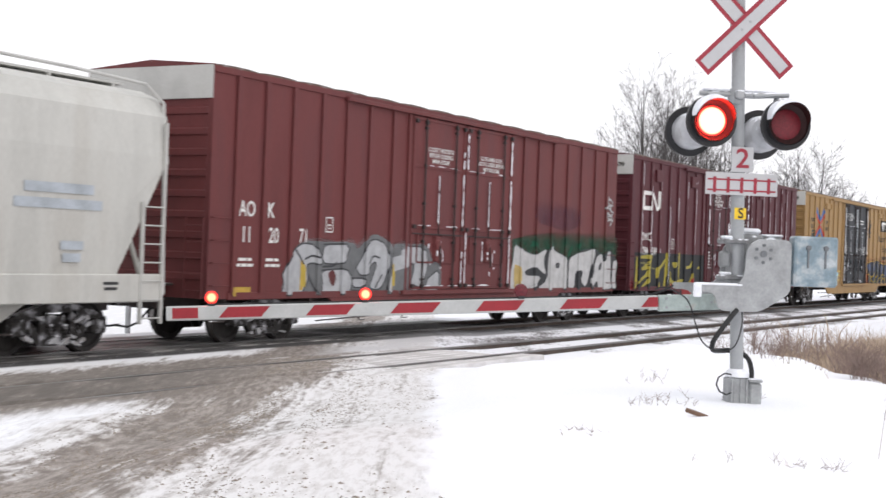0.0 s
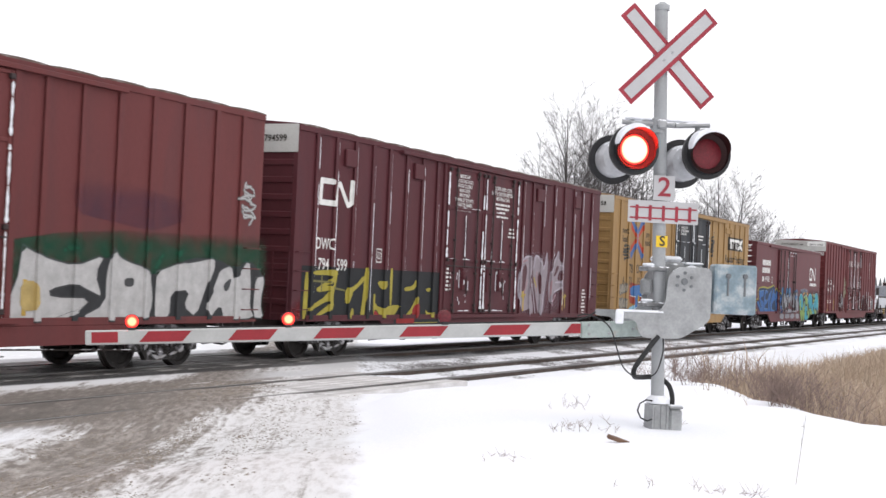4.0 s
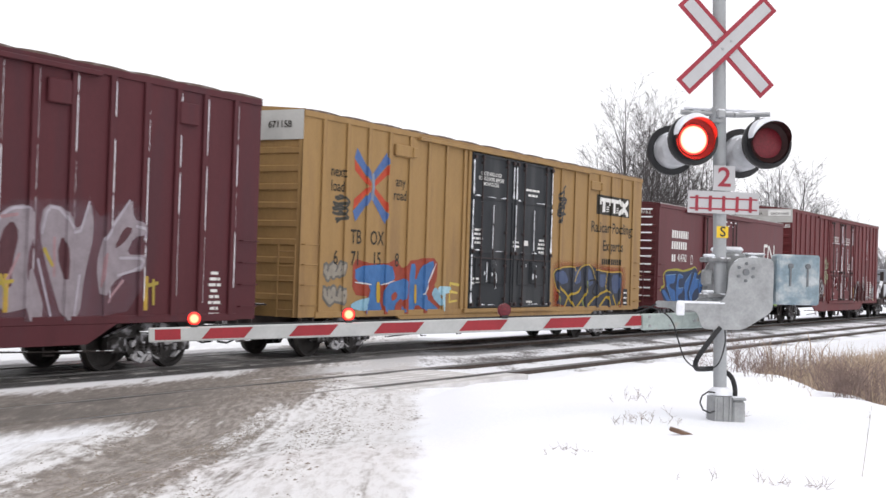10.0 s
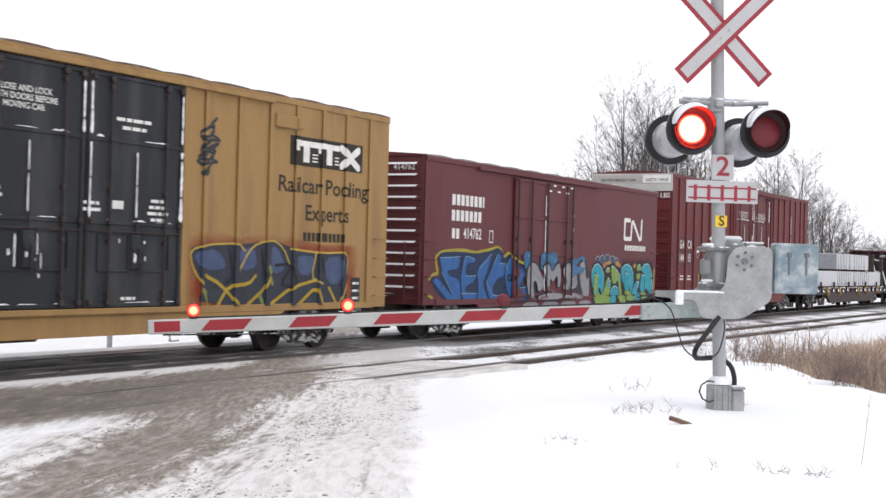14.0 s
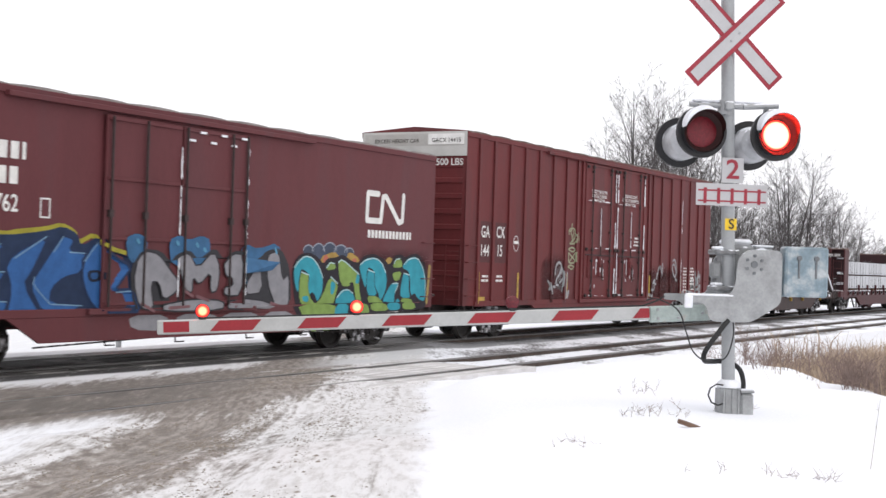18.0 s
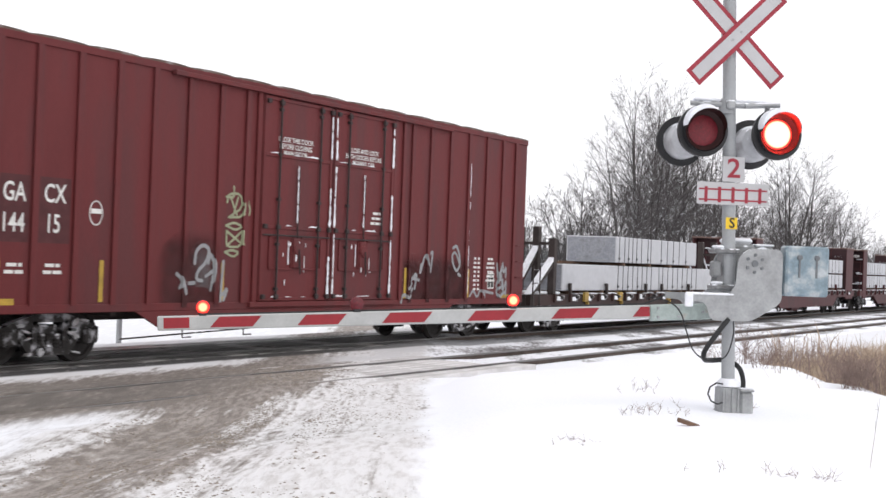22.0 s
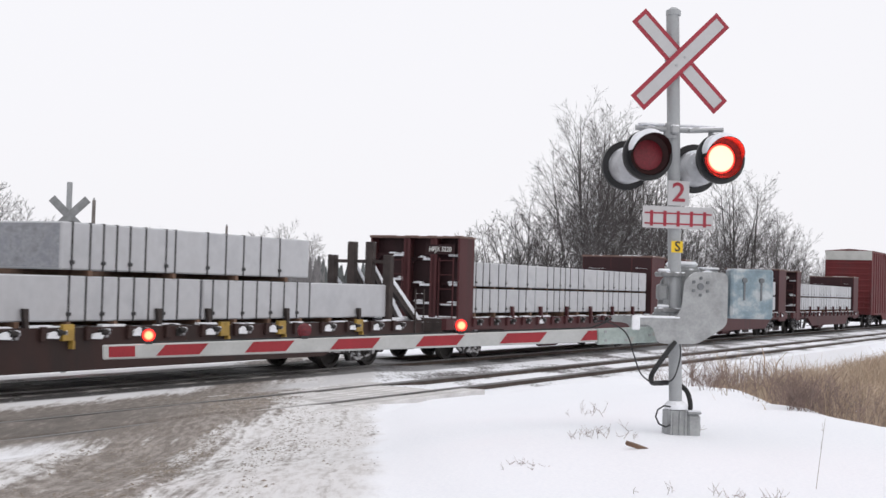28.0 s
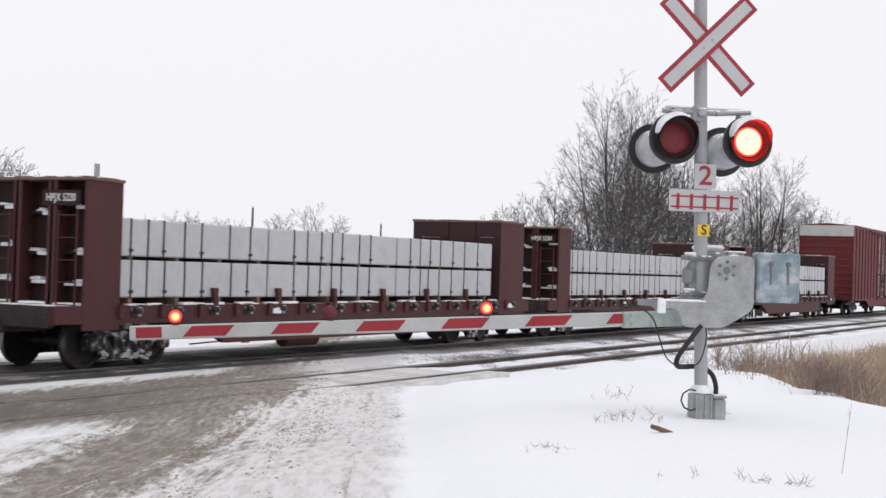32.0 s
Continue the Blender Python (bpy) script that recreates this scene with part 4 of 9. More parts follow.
def stroke(pts, w, taper=1.0):
    """The shapes of one thick stroke through points."""
    out = []
    m = len(pts) - 1
    for i, ((x0, z0), (x1, z1)) in enumerate(zip(pts, pts[1:])):
        d = math.hypot(x1 - x0, z1 - z0) or 1
        a0, a1 = w * (1 + (taper - 1) * i / m) / 2, w * (1 + (taper - 1) * (i + 1) / m) / 2
        nx, nz = -(z1 - z0) / d, (x1 - x0) / d
        out.append(([(x0 + nx * a0, z0 + nz * a0), (x1 + nx * a1, z1 + nz * a1), (x1 - nx * a1, z1 - nz * a1), (x0 - nx * a0, z0 - nz * a0)], [(0, 1, 2, 3)]))
    for i, (x, z) in enumerate(pts):
        r = w * (1 + (taper - 1) * i / max(m, 1)) / 2
        out.append(([(x + r * math.cos(j * math.tau / 10), z + r * math.sin(j * math.tau / 10)) for j in range(10)], [tuple(range(10))]))
    return out


def words(body, size, x, z, squeeze=1.0):
    v, f = lettering(body, size)
    return [([(p[0] * squeeze + x, p[2] + z) for p in v], f)]


def bars(x, z, widths, h, gap):
    """Lines of writing too small to read."""
    out = []
    r = random.Random(int(x * 100) + int(z * 1000))
    for i, w in enumerate(widths):
        zz, a = z - i * gap, x - w / 2
        while a < x + w / 2 - 0.02:
            b = min(a + (h * 0.62 if h > 0.12 else h * r.uniform(1.5, 5.0)), x + w / 2)
            out.append(([(a, zz), (b, zz), (b, zz + h), (a, zz + h)], [(0, 1, 2, 3)]))
            a = b + h * (0.25 if h > 0.12 else 0.55)
    return out


def rect(x0, x1, z0, z1):
    return [([(x0, z0), (x1, z0), (x1, z1), (x0, z1)], [(0, 1, 2, 3)])]


def ring(x, z, w, h, t):
    return rect(x - w / 2, x + w / 2, z + h / 2 - t, z + h / 2) + rect(x - w / 2, x + w / 2, z - h / 2, z - h / 2 + t) + \
        rect(x - w / 2, x - w / 2 + t, z - h / 2 + t, z + h / 2 - t) + rect(x + w / 2 - t, x + w / 2, z - h / 2 + t, z + h / 2 - t)


# strokes of sprayed letters, in a unit square each
GLYPHS = {
    "a": [[(0.1, 0.0), (0.15, 0.75), (0.5, 1.0), (0.85, 0.8), (0.9, 0.0)], [(0.15, 0.42), (0.85, 0.38)]],
    "c": [[(0.95, 0.85), (0.55, 1.0), (0.15, 0.75), (0.1, 0.3), (0.4, 0.02), (0.95, 0.1)]],
    "e": [[(0.95, 0.95), (0.15, 0.9), (0.1, 0.05), (0.95, 0.1)], [(0.15, 0.5), (0.8, 0.55)]],
    "k": [[(0.15, 0.0), (0.2, 1.0)], [(0.9, 1.0), (0.3, 0.5), (0.95, 0.0)]],
    "n": [[(0.1, 0.0), (0.15, 0.95), (0.8, 0.1), (0.9, 1.0)]],
    "m": [[(0.05, 0.0), (0.15, 0.95), (0.5, 0.3), (0.85, 0.95), (0.95, 0.0)]],
    "o": [[(0.5, 1.0), (0.12, 0.75), (0.1, 0.3), (0.5, 0.0), (0.88, 0.25), (0.88, 0.75), (0.5, 1.0)]],
    "p": [[(0.15, 0.0), (0.15, 0.9), (0.6, 1.0), (0.9, 0.75), (0.6, 0.45), (0.2, 0.45)]],
    "r": [[(0.15, 0.0), (0.15, 0.9), (0.65, 1.0), (0.85, 0.72), (0.2, 0.5), (0.95, 0.0)]],
    "s": [[(0.9, 0.92), (0.3, 0.98), (0.12, 0.7), (0.85, 0.35), (0.7, 0.04), (0.05, 0.08)]],
    "t": [[(0.0, 0.92), (1.0, 0.98)], [(0.5, 0.95), (0.45, 0.0)]],
    "y": [[(0.1, 1.0), (0.5, 0.45), (0.9, 1.0)], [(0.5, 0.45), (0.4, 0.0)]],
    "z": [[(0.05, 0.9), (0.95, 0.98), (0.1, 0.08), (0.95, 0.04)]],
    "i": [[(0.5, 0.0), (0.45, 0.62)], [(0.5, 0.92), (0.52, 0.98)]],
    "u": [[(0.1, 1.0), (0.12, 0.25), (0.5, 0.0), (0.85, 0.25), (0.9, 1.0)]],
    "v": [[(0.05, 1.0), (0.45, 0.0), (0.95, 1.0)]],
    "x": [[(0.05, 1.0), (0.95, 0.0)], [(0.05, 0.0), (0.95, 1.0)]],
}


def beside(pts, d):
    """A line that runs d metres beside another."""
    out = []
    for i, (x, z) in enumerate(pts):
        x0, z0 = pts[max(i - 1, 0)]
        x1, z1 = pts[min(i + 1, len(pts) - 1)]
        q = math.hypot(x1 - x0, z1 - z0) or 1
        out.append((x - (z1 - z0) / q * d, z + (x1 - x0) / q * d))
    return out


def sprayed(car, posts, count, x0, x1, z0, z1, layers, lo=-99, hi=-99, door=0.0, seed=1, wild=0.12, line=None, text=""):
    """A piece of sprayed lettering: wild strokes in the layers' (width, colour, shift x, shift z), and their contours in a line of (width, colour, off)."""
    r = random.Random(seed)
    count = len(text) or count
    step = (x1 - x0) / count
    kinds = sorted(GLYPHS)
    strokes = []
    for i in range(count):
        tilt = r.uniform(-0.22, 0.22)
        for pts in GLYPHS[text[i] if text else kinds[r.randrange(len(kinds))]]:
            strokes.append([(x0 + step * (i + 0.5 + (px - 0.5) * 0.95 + tilt * (pz - 0.5)) + r.uniform(-wild, wild) * step, z0 + (z1 - z0) * (0.1 + 0.8 * pz) + r.uniform(-wild, wild) * (z1 - z0)) for px, pz in pts])
    for n, (w, rgb, sx, sz) in enumerate(layers):
        shapes = []
        for s in strokes:
            shapes += stroke([(x + sx, max(z + sz, 0.93 + w / 2)) for x, z in s], w, 0.7)
        me = laid_on(shapes, posts, 0.004 + 0.004 * n, lo, hi, door)
        me.materials.append(spray(rgb))
        part("sprayed_lettering", me, None, car, "layer of sprayed graffiti paint")
    if line:
        shapes = []
        for s in strokes:
            for side in (-1, 1):
                pts = [(x, max(z, 0.95)) for x, z in beside(s, side * line[2])]
                shapes += stroke(pts, line[0], 0.8)
        me = laid_on(shapes, posts, 0.004 + 0.004 * len(layers), lo, hi, door)
        me.materials.append(spray(line[1]))
        part("sprayed_outline", me, None, car, "dark sprayed outline")


def flat_shapes(outlines, L):
    out = []
    for o in outlines:
        tris = tessellate_polygon([[Vector((x, z, 0)) for x, z in o]])
        out.append(([(x - L, z) for x, z in o], [tuple(t) for t in tris]))
    return out


def softened(pts, closed=True):
    """The corners of an outline cut round, as a hand with a spray can draws them."""
    out = [] if closed else [pts[0]]
    for i in range(len(pts) if closed else len(pts) - 1):
        (ax, az), (bx, bz) = pts[i], pts[(i + 1) % len(pts)]
        out += [(ax + (bx - ax) * 0.22, az + (bz - az) * 0.22), (ax + (bx - ax) * 0.78, az + (bz - az) * 0.78)]
    return out if closed else out + [pts[-1]]


def painted(car, posts, L, rgb, outlines, lift, **kw):
    """Patches of spray paint with hard edges; the outlines in metres from the car's end."""
    me = laid_on(flat_shapes([softened(o) for o in outlines], L), posts, lift, **kw)
    me.materials.append(spray(rgb))
    part("sprayed_lettering", me, None, car, "patch of sprayed graffiti paint")


def lines(car, posts, L, rgb, paths, width, lift, **kw):
    """Lines of spray paint along paths in metres from the car's end."""
    shapes = []
    for p in paths:
        p = softened(p, False) if len(p) > 2 else p
        shapes += stroke([(x - L, max(z, 0.93 + width / 2)) for x, z in p], width, 0.85)
    me = laid_on(shapes, posts, lift, step=0.00002, **kw)
    me.materials.append(spray(rgb))
    part("sprayed_outline", me, None, car, "lines of sprayed graffiti paint")


def outlined(car, posts, L, fill, edge, outlines, width, lift, **kw):
    """Letters filled in one colour and edged in another."""
    painted(car, posts, L, fill, outlines, lift, **kw)
    lines(car, posts, L, edge, [o + o[:1] for o in outlines], width, lift + 0.003, **kw)


def mist_paint(rgb, strength, box):
    """Thin drifting paint that lets the car's side show through, and thins out towards the edge of its patch."""
    m = mat("paint_mist", rgb, 0.7, vary=0.15, scale=4, bump=0.0)
    n, l = m.node_tree.nodes, m.node_tree.links
    co, sep = n.new("ShaderNodeTexCoord"), n.new("ShaderNodeSeparateXYZ")
    l.new(co.outputs["Object"], sep.inputs[0])
    cloud, fog = n.new("ShaderNodeTexNoise"), n.new("ShaderNodeMapRange")
    cloud.inputs["Scale"].default_value, cloud.inputs["Detail"].default_value = 2.6, 5
    l.new(co.outputs["Object"], cloud.inputs["Vector"])
    l.new(cloud.outputs["Fac"], fog.inputs[0])
    for i, v in enumerate((0.25, 0.62, 0.35, 1.0)):
        fog.inputs[i + 1].default_value = v
    value = fog.outputs[0]
    x0, x1, z1 = box
    for axis, a, b in ((0, x0, x0 + 0.5), (0, x1, x1 - 0.5), (2, z1, z1 - 0.45)):
        r, k = n.new("ShaderNodeMapRange"), n.new("ShaderNodeMath")
        r.interpolation_type, k.operation = "SMOOTHSTEP", "MULTIPLY"
        l.new(sep.outputs[axis], r.inputs[0])
        r.inputs[1].default_value, r.inputs[2].default_value = a, b
        l.new(r.outputs[0], k.inputs[0])
        l.new(value, k.inputs[1])
        value = k.outputs[0]
    k = n.new("ShaderNodeMath")
    k.operation = "MULTIPLY"
    k.inputs[1].default_value = strength
    l.new(value, k.inputs[0])
    b = n["Principled BSDF"]
    l.new(k.outputs[0], b.inputs["Alpha"])
    b.inputs["Specular IOR Level"].default_value = 0.1
    return m


def mist(car, posts, L, rgb, outlines, lift, strength, **kw):
    """Overspray round a piece."""
    me = laid_on(flat_shapes(outlines, L), posts, lift, **kw)
    xs_, zs_ = [p[0] - L for o in outlines for p in o], [p[1] for o in outlines for p in o]
    me.materials.append(mist_paint(rgb, strength, (min(xs_), max(xs_), max(zs_))))
    part("sprayed_lettering", me, None, car, "thin haze of sprayed paint")


def scrawl(car, posts, x0, x1, z0, z1, rgb, w=0.05, seed=1, loops=7, up=False):
    """A quick looping tag in one line of spray paint, with the dull mist of paint round it."""
    r = random.Random(seed)
    pts = []
    n = loops * 10
    amp = [r.uniform(0.5, 1.0) for i in range(loops + 2)]
    for i in range(n + 1):
        f = i / n
        a = f * loops * math.tau + 1.3 * math.sin(f * 11 + seed)
        q = amp[int(f * loops)]
        u, v = f + 0.10 * math.sin(a + seed) + 0.05 * math.sin(a * 2.7), 0.5 + 0.5 * q * math.cos(a) + 0.14 * math.sin(a * 2.3 + seed)
        pts.append((x0 + (x1 - x0) * (v if up else u), z0 + (z1 - z0) * (u if up else v)))
    rgb = tuple(0.8 * c + 0.015 for c in rgb)
    base = tuple(0.28 * c + 0.06 for c in rgb)
    for n, (ww, col) in enumerate(((w * 2.2, base), (w, rgb))):
        me = laid_on(stroke(pts, ww, 0.8), posts, 0.005 + 0.006 * n, step=0.00002)
        me.materials.append(spray(col))
        part("sprayed_tag", me, None, car, "looping tag in spray paint")


def stencil(car, posts, shapes, name="stencil", paint=None, lift=0.006, lo=-99, hi=-99, door=0.0):
    me = laid_on(shapes, posts, lift, lo, hi, door)
    me.materials.append(paint or WHITEPAINT)
    part(name, me, None, car)


def snow_strip(k, x, y, z0, z1, r, w=0.03, even=False):
    """Snow blown against an upright edge, in ragged lengths."""
    z = z0
    while z < z1 - 0.05:
        e = min(z1, z + (r.uniform(0.6, 2.2) if even else r.uniform(0.10, 0.9)))
        n = max(3, int((e - z) / 0.06))
        left, right = [], []
        for i in range(n + 1):
            q = w * r.uniform(0.65 if even else 0.30, 1.0) * (1 if 0 < i < n else 0.15)
            left.append((x - q * 0.35, z + (e - z) * i / n))
            right.append((x + q * 0.9, z + (e - z) * i / n))
        k.prism(left + right[::-1], 1, y - r.uniform(0.008, 0.018), y)
        z = e + r.choice((0.015, 0.03, 0.09))


def flared(k, x, y, z0, z1, r, w):
    """Snow packed along an upright rib, wider at its foot and head, broken here and there."""
    z, whole = z0, z1 - z0
    while z < z1 - 0.06:
        e = min(z1, z + r.uniform(0.18, 0.75))
        n = max(4, int((e - z) / 0.05))
        left, right = [], []
        for i in range(n + 1):
            f = (z + (e - z) * i / n - z0) / whole
            q = w * (0.56 + 0.55 * max(0.0, 1 - f * 4) + 0.35 * max(0.0, 1 - (1 - f) * 7)) * r.uniform(0.55, 1.15) * (0.25 if i in (0, n) else 1)
            left.append((x - q * r.uniform(0.3, 0.6), z + (e - z) * i / n))
            right.append((x + q * r.uniform(0.3, 0.6), z + (e - z) * i / n))
        k.prism(left + right[::-1], 1, y - r.uniform(0.008, 0.02), y)
        z = e + r.choice((0.0, 0.02, 0.05))


def snow_ledge(k, xa, xb, y0, y1, z, h, r):
    """Snow lying along a ledge, with an uneven back."""
    n = max(3, int((xb - xa) / 0.07))
    tops = [(xa + (xb - xa) * i / n, z + (h * r.uniform(0.35, 1.1) if 0 < i < n else 0.003)) for i in range(n + 1)]
    k.prism([(xa, z)] + tops + [(xb, z)], 1, y0, y1)


# ---- train: boxcar ----
def ladder(x0, x1, y, z0, z1, n, mat_, parent, name="ladder"):
    k = Kit()
    for x in (x0, x1):
        k.box(x - 0.015, x + 0.015, y - 0.012, y + 0.012, z0, z1)
    for i in range(n):
        z = z0 + (z1 - z0) * (i + 0.5) / n
        k.rod((x0, y, z), (x1, y, z), 0.012, n=6)
    part(name, k, mat_, parent)


def plug_door(car, x0, x1, z0, z1, paint, seed, snowy=1.0):
    """A sliding plug door: panel, ribs, locking bars, gear box and handle, with snow blown onto them."""
    r = random.Random(seed)
    y = -(SHEET + 0.045)
    k = Kit()
    k.box(x0, x1, y, -SHEET + 0.02, z0, z1, c=0.012)
    door = part("door", k, paint, car)
    for f in (0.0, 0.36, 0.72, 1.0):
        k = Kit()
        z = z0 + 0.05 + (z1 - z0 - 0.1) * f
        k.box(x0 + 0.092, x1 - 0.092, y - 0.022, y, z - 0.035, z + 0.035, c=0.008)
        part("door_rib", k, paint, door)
    for x in (x0 + 0.05, x1 - 0.05):
        k = Kit()
        k.box(x - 0.04, x + 0.04, y - 0.025, y, z0 + 0.02, z1 - 0.02, c=0.008)
        part("door_edge", k, paint, door)
    w = x1 - x0
    for fx, r0 in ((0.22, 0.02), (0.80, 0.02)):
        k = Kit()
        x = x0 + w * fx
        k.rod((x, y - 0.045, z0 + 0.04), (x, y - 0.045, z1 - 0.04), r0, n=8)
        for i in range(5):
            z = z0 + 0.25 + (z1 - z0 - 0.5) * i / 4
            k.box(x - 0.045, x + 0.045, y - 0.07, y, z - 0.03, z + 0.03, c=0.006)
        part("locking_bar", k, RODDARK, door)
    k = Kit()
    xm = x0 + w * 0.5
    zm = z0 + (z1 - z0) * 0.24
    k.box(xm - 0.13, xm + 0.13, y - 0.06, y, zm - 0.30, zm + 0.30, c=0.02)
    k.turn([(0.0, -0.03), (0.12, -0.03), (0.14, 0.0), (0.14, 0.03)], 14, at=(xm, y - 0.06, zm + 0.08), axis=1)
    part("gear_box", k, paint, door)
    k = Kit()
    k.rod((xm, y - 0.10, zm + 0.08), (xm + 0.05, y - 0.10, zm - 0.42), 0.018, n=6)
    k.rod((x0 + 0.05, y - 0.035, zm + 0.34), (x1 - 0.05, y - 0.035, zm + 0.34), 0.016, n=6)
    k.rod((xm, y - 0.04, zm + 0.3), (xm, y - 0.04, z1 - 1.35), 0.014, n=6)
    part("door_handle", k, RODDARK, door)
    for fx in (0.04, 0.22, 0.80, 0.96):
        for z in (z0 + 0.10, z0 + (z1 - z0) * 0.36 + 0.02, z1 - 0.12):
            k = Kit()
            k.box(x0 + w * fx - 0.055, x0 + w * fx + 0.055, y - 0.085, y - 0.02, z - 0.045, z + 0.045, c=0.012)
            part("latch_keeper", k, RODDARK, door)
    for a, b in ((x0 + 0.30, xm - 0.16), (xm + 0.18, x1 - 0.34)):
        k = Kit()
        k.box(a, b, y - 0.03, y, zm - 0.34, zm - 0.30, c=0.006)
        k.box(a, b, y - 0.03, y, zm + 0.30, zm + 0.34, c=0.006)
        for q in (a, b):
            k.box(q - 0.02, q + 0.02, y - 0.03, y, zm - 0.30, zm + 0.30, c=0.006)
        part("hand_rail_frame", k, paint, door)
    if snowy:
        k = Kit()
        hz = z1 - z0 - 0.1
        for f0, f1 in ((0.01, 0.35), (0.37, 0.71), (0.73, 0.97)):
            for x, ww, p in ((x1 - 0.06, 0.115, 1.0), (x0 + 0.06, 0.10, 0.5 if seed % 7 == 1 else 1.0), (x0 + w * 0.80 + 0.02, 0.035, 0.35), (x0 + w * 0.22, 0.03, 0.35)):
                if r.random() < p * snowy:
                    flared(k, x, y - 0.027, z0 + 0.08 + hz * f0, z0 + 0.02 + hz * (f1 if r.random() < 0.7 else f1 - 0.12), r, ww * snowy * r.uniform(0.6, 1.1))
        flared(k, xm - 0.05, y - 0.05, z0 + hz * 0.40, z0 + hz * 0.69, r, 0.045 * snowy)
        for dx, ww, a, b in ((-0.26, 0.05, -0.28, 0.24), (0.20, 0.075, -0.12, 0.26), (0.30, 0.04, -0.34, -0.05), (-0.06, 0.10, -0.16, 0.05)):
            if r.random() < 0.85 * snowy:
                flared(k, xm + dx, y - (0.062 if abs(dx) < 0.13 else 0.008), zm + a + r.uniform(-0.05, 0.05), zm + b, r, ww)
        for f in (0.0, 0.36, 0.72):
            z = z0 + 0.05 + hz * f + 0.035
            for j in range(4):
                a = x0 + w * r.uniform(0.04, 0.8)
                snow_ledge(k, a, a + r.uniform(0.12, 0.45), y - 0.024, y, z, r.uniform(0.012, 0.04), r)
        for j in range(int(6 * snowy)):
            a, z, ww = xm + r.uniform(-0.45, 0.4), zm + r.uniform(-0.62, 0.36), r.uniform(0.02, 0.06)
            snow_strip(k, a, y - 0.008 - (0.055 if abs(a - xm) < 0.13 else 0), z - r.uniform(0.04, 0.12), z, r, ww)
        part("blown_snow", k, PACKED, door)
    return door


def boxcar(name, label, X0, X1, top, paint, posts, door, cap=True, doorpaint=None, sill=0.90, ends=9, seed=1, inset=2.45, smoothside=False, roofrise=0.12, drop=0.35, snowposts=0.6, reach=3.9):
    """A boxcar; posts and door in metres from its end. Returns the car and its posts in its own space."""
    L = (X1 - X0) / 2
    car = thing(name, label, "boxcar", "cars of the train", at=pose((X0 + X1) / 2, FAR, 0))
    CARS.append((car, (X0 + X1) / 2))
    running_gear(car, L, inset, seed)
    r = random.Random(seed)
    P = [p - L for p in posts]
    d0, d1 = (d - L for d in door)
    dp = doorpaint or paint
    for s in (-1, 1):
        k = Kit()
        y0, y1 = sorted((s * SHEET, s * (SHEET - 0.03)))
        k.box(-L, L, y0, y1, sill, top)
        y0, y1 = sorted((s * (SHEET + 0.03), s * (SHEET - 0.02)))
        k.box(-L, L, y0, y1, top - 0.14, top - 0.001, c=0.01)           # top chord
        k.box(-L + 0.6, L - 0.6, y0, y1, sill - 0.02, sill + 0.12, c=0.01)   # side sill
        # the deep part of the sill between the trucks
        k.prism([(-L + reach, sill - 0.02), (-L + reach + 0.7, sill - drop), (L - reach - 0.7, sill - drop), (L - reach, sill - 0.02)], 1, y0, y1)
        part("side", k, paint, car)
    if not smoothside:
        k = Kit()
        # undercut added at the post's foot to put a line of shade beside it
        k.prism([(-0.044, -SHEET), (-0.044, -SHEET - POST + 0.022), (-LIP, -SHEET - POST + 0.016), (-LIP + 0.006, -SHEET - POST), (LIP - 0.006, -SHEET - POST), (LIP, -SHEET - POST + 0.016), (0.044, -SHEET - POST + 0.022), (0.044, -SHEET)], 2, sill + 0.1, top - 0.13)
        me = k.mesh("post", paint)
        far = Kit()
        far.prism([(-0.07, SHEET), (-0.05, SHEET + POST), (0.05, SHEET + POST), (0.07, SHEET)], 2, sill + 0.1, top - 0.13)
        mf = far.mesh("post", paint)
        for p in P:
            part("post", me, None, car, at=pose(p, 0, 0))
            part("post", mf, None, car, at=pose(p, 0, 0))
        if snowposts:
            k = Kit()
            for p in P:
                if p < d0 and r.random() > snowposts:
                    continue
                z = sill + r.uniform(0.1, 0.6)
                while z < top - 0.4:
                    e = r.uniform(0.9, 2.6) if snowposts < 1 else r.uniform(2.4, 4.4)
                    if r.random() < snowposts:
                        snow_strip(k, p + LIP - 0.012, -SHEET - POST + 0.012, z, min(z + e, top - 0.2), r, 0.019 if snowposts >= 1 else 0.024, snowposts >= 1)
                    z += e + r.uniform(0.05, 0.4)
            if k.v:
                part("blown_snow", k, PACKED, car)
    # ends, with their pressed ribs
    for s in (-1, 1):
        k = Kit()
        x0, x1 = sorted((s * (L - 0.005), s * (L - 0.05)))
        k.box(x0 if s > 0 else -L + 0.12, x1 if s < 0 else L - 0.12, -SHEET + 0.03, SHEET - 0.03, sill, top)
        z = sill + 0.25
        gap = (top - 0.62 - z) / ends
        for y in (-SHEET + 0.06, SHEET - 0.06):
            a, b = sorted((s * L, s * (L - 0.13)))
            k.box(a, b, y - 0.06, y + 0.06, sill, top, c=0.01)
        k.prism([(-SHEET, top - 0.02), (SHEET, top - 0.02), (SHEET, top + 0.01), (0.0, top + roofrise + 0.012), (-SHEET, top + 0.01)], 0, min(s * L, s * (L - 0.06)), max(s * L, s * (L - 0.06)))
        end = part("end", k, paint, car)
        kk = Kit()
        kk.prism([(s * (L - 0.12), z + gap * 0.08), (s * (L - 0.015), z + gap * 0.28), (s * (L - 0.015), z + gap * 0.55), (s * (L - 0.12), z + gap * 0.75)], 1, -SHEET + 0.10, SHEET - 0.10)
        rib = kk.mesh("end_rib", paint)
        for i in range(ends):
            part("end_rib", rib, None, end, at=pose(0, 0, gap * i))
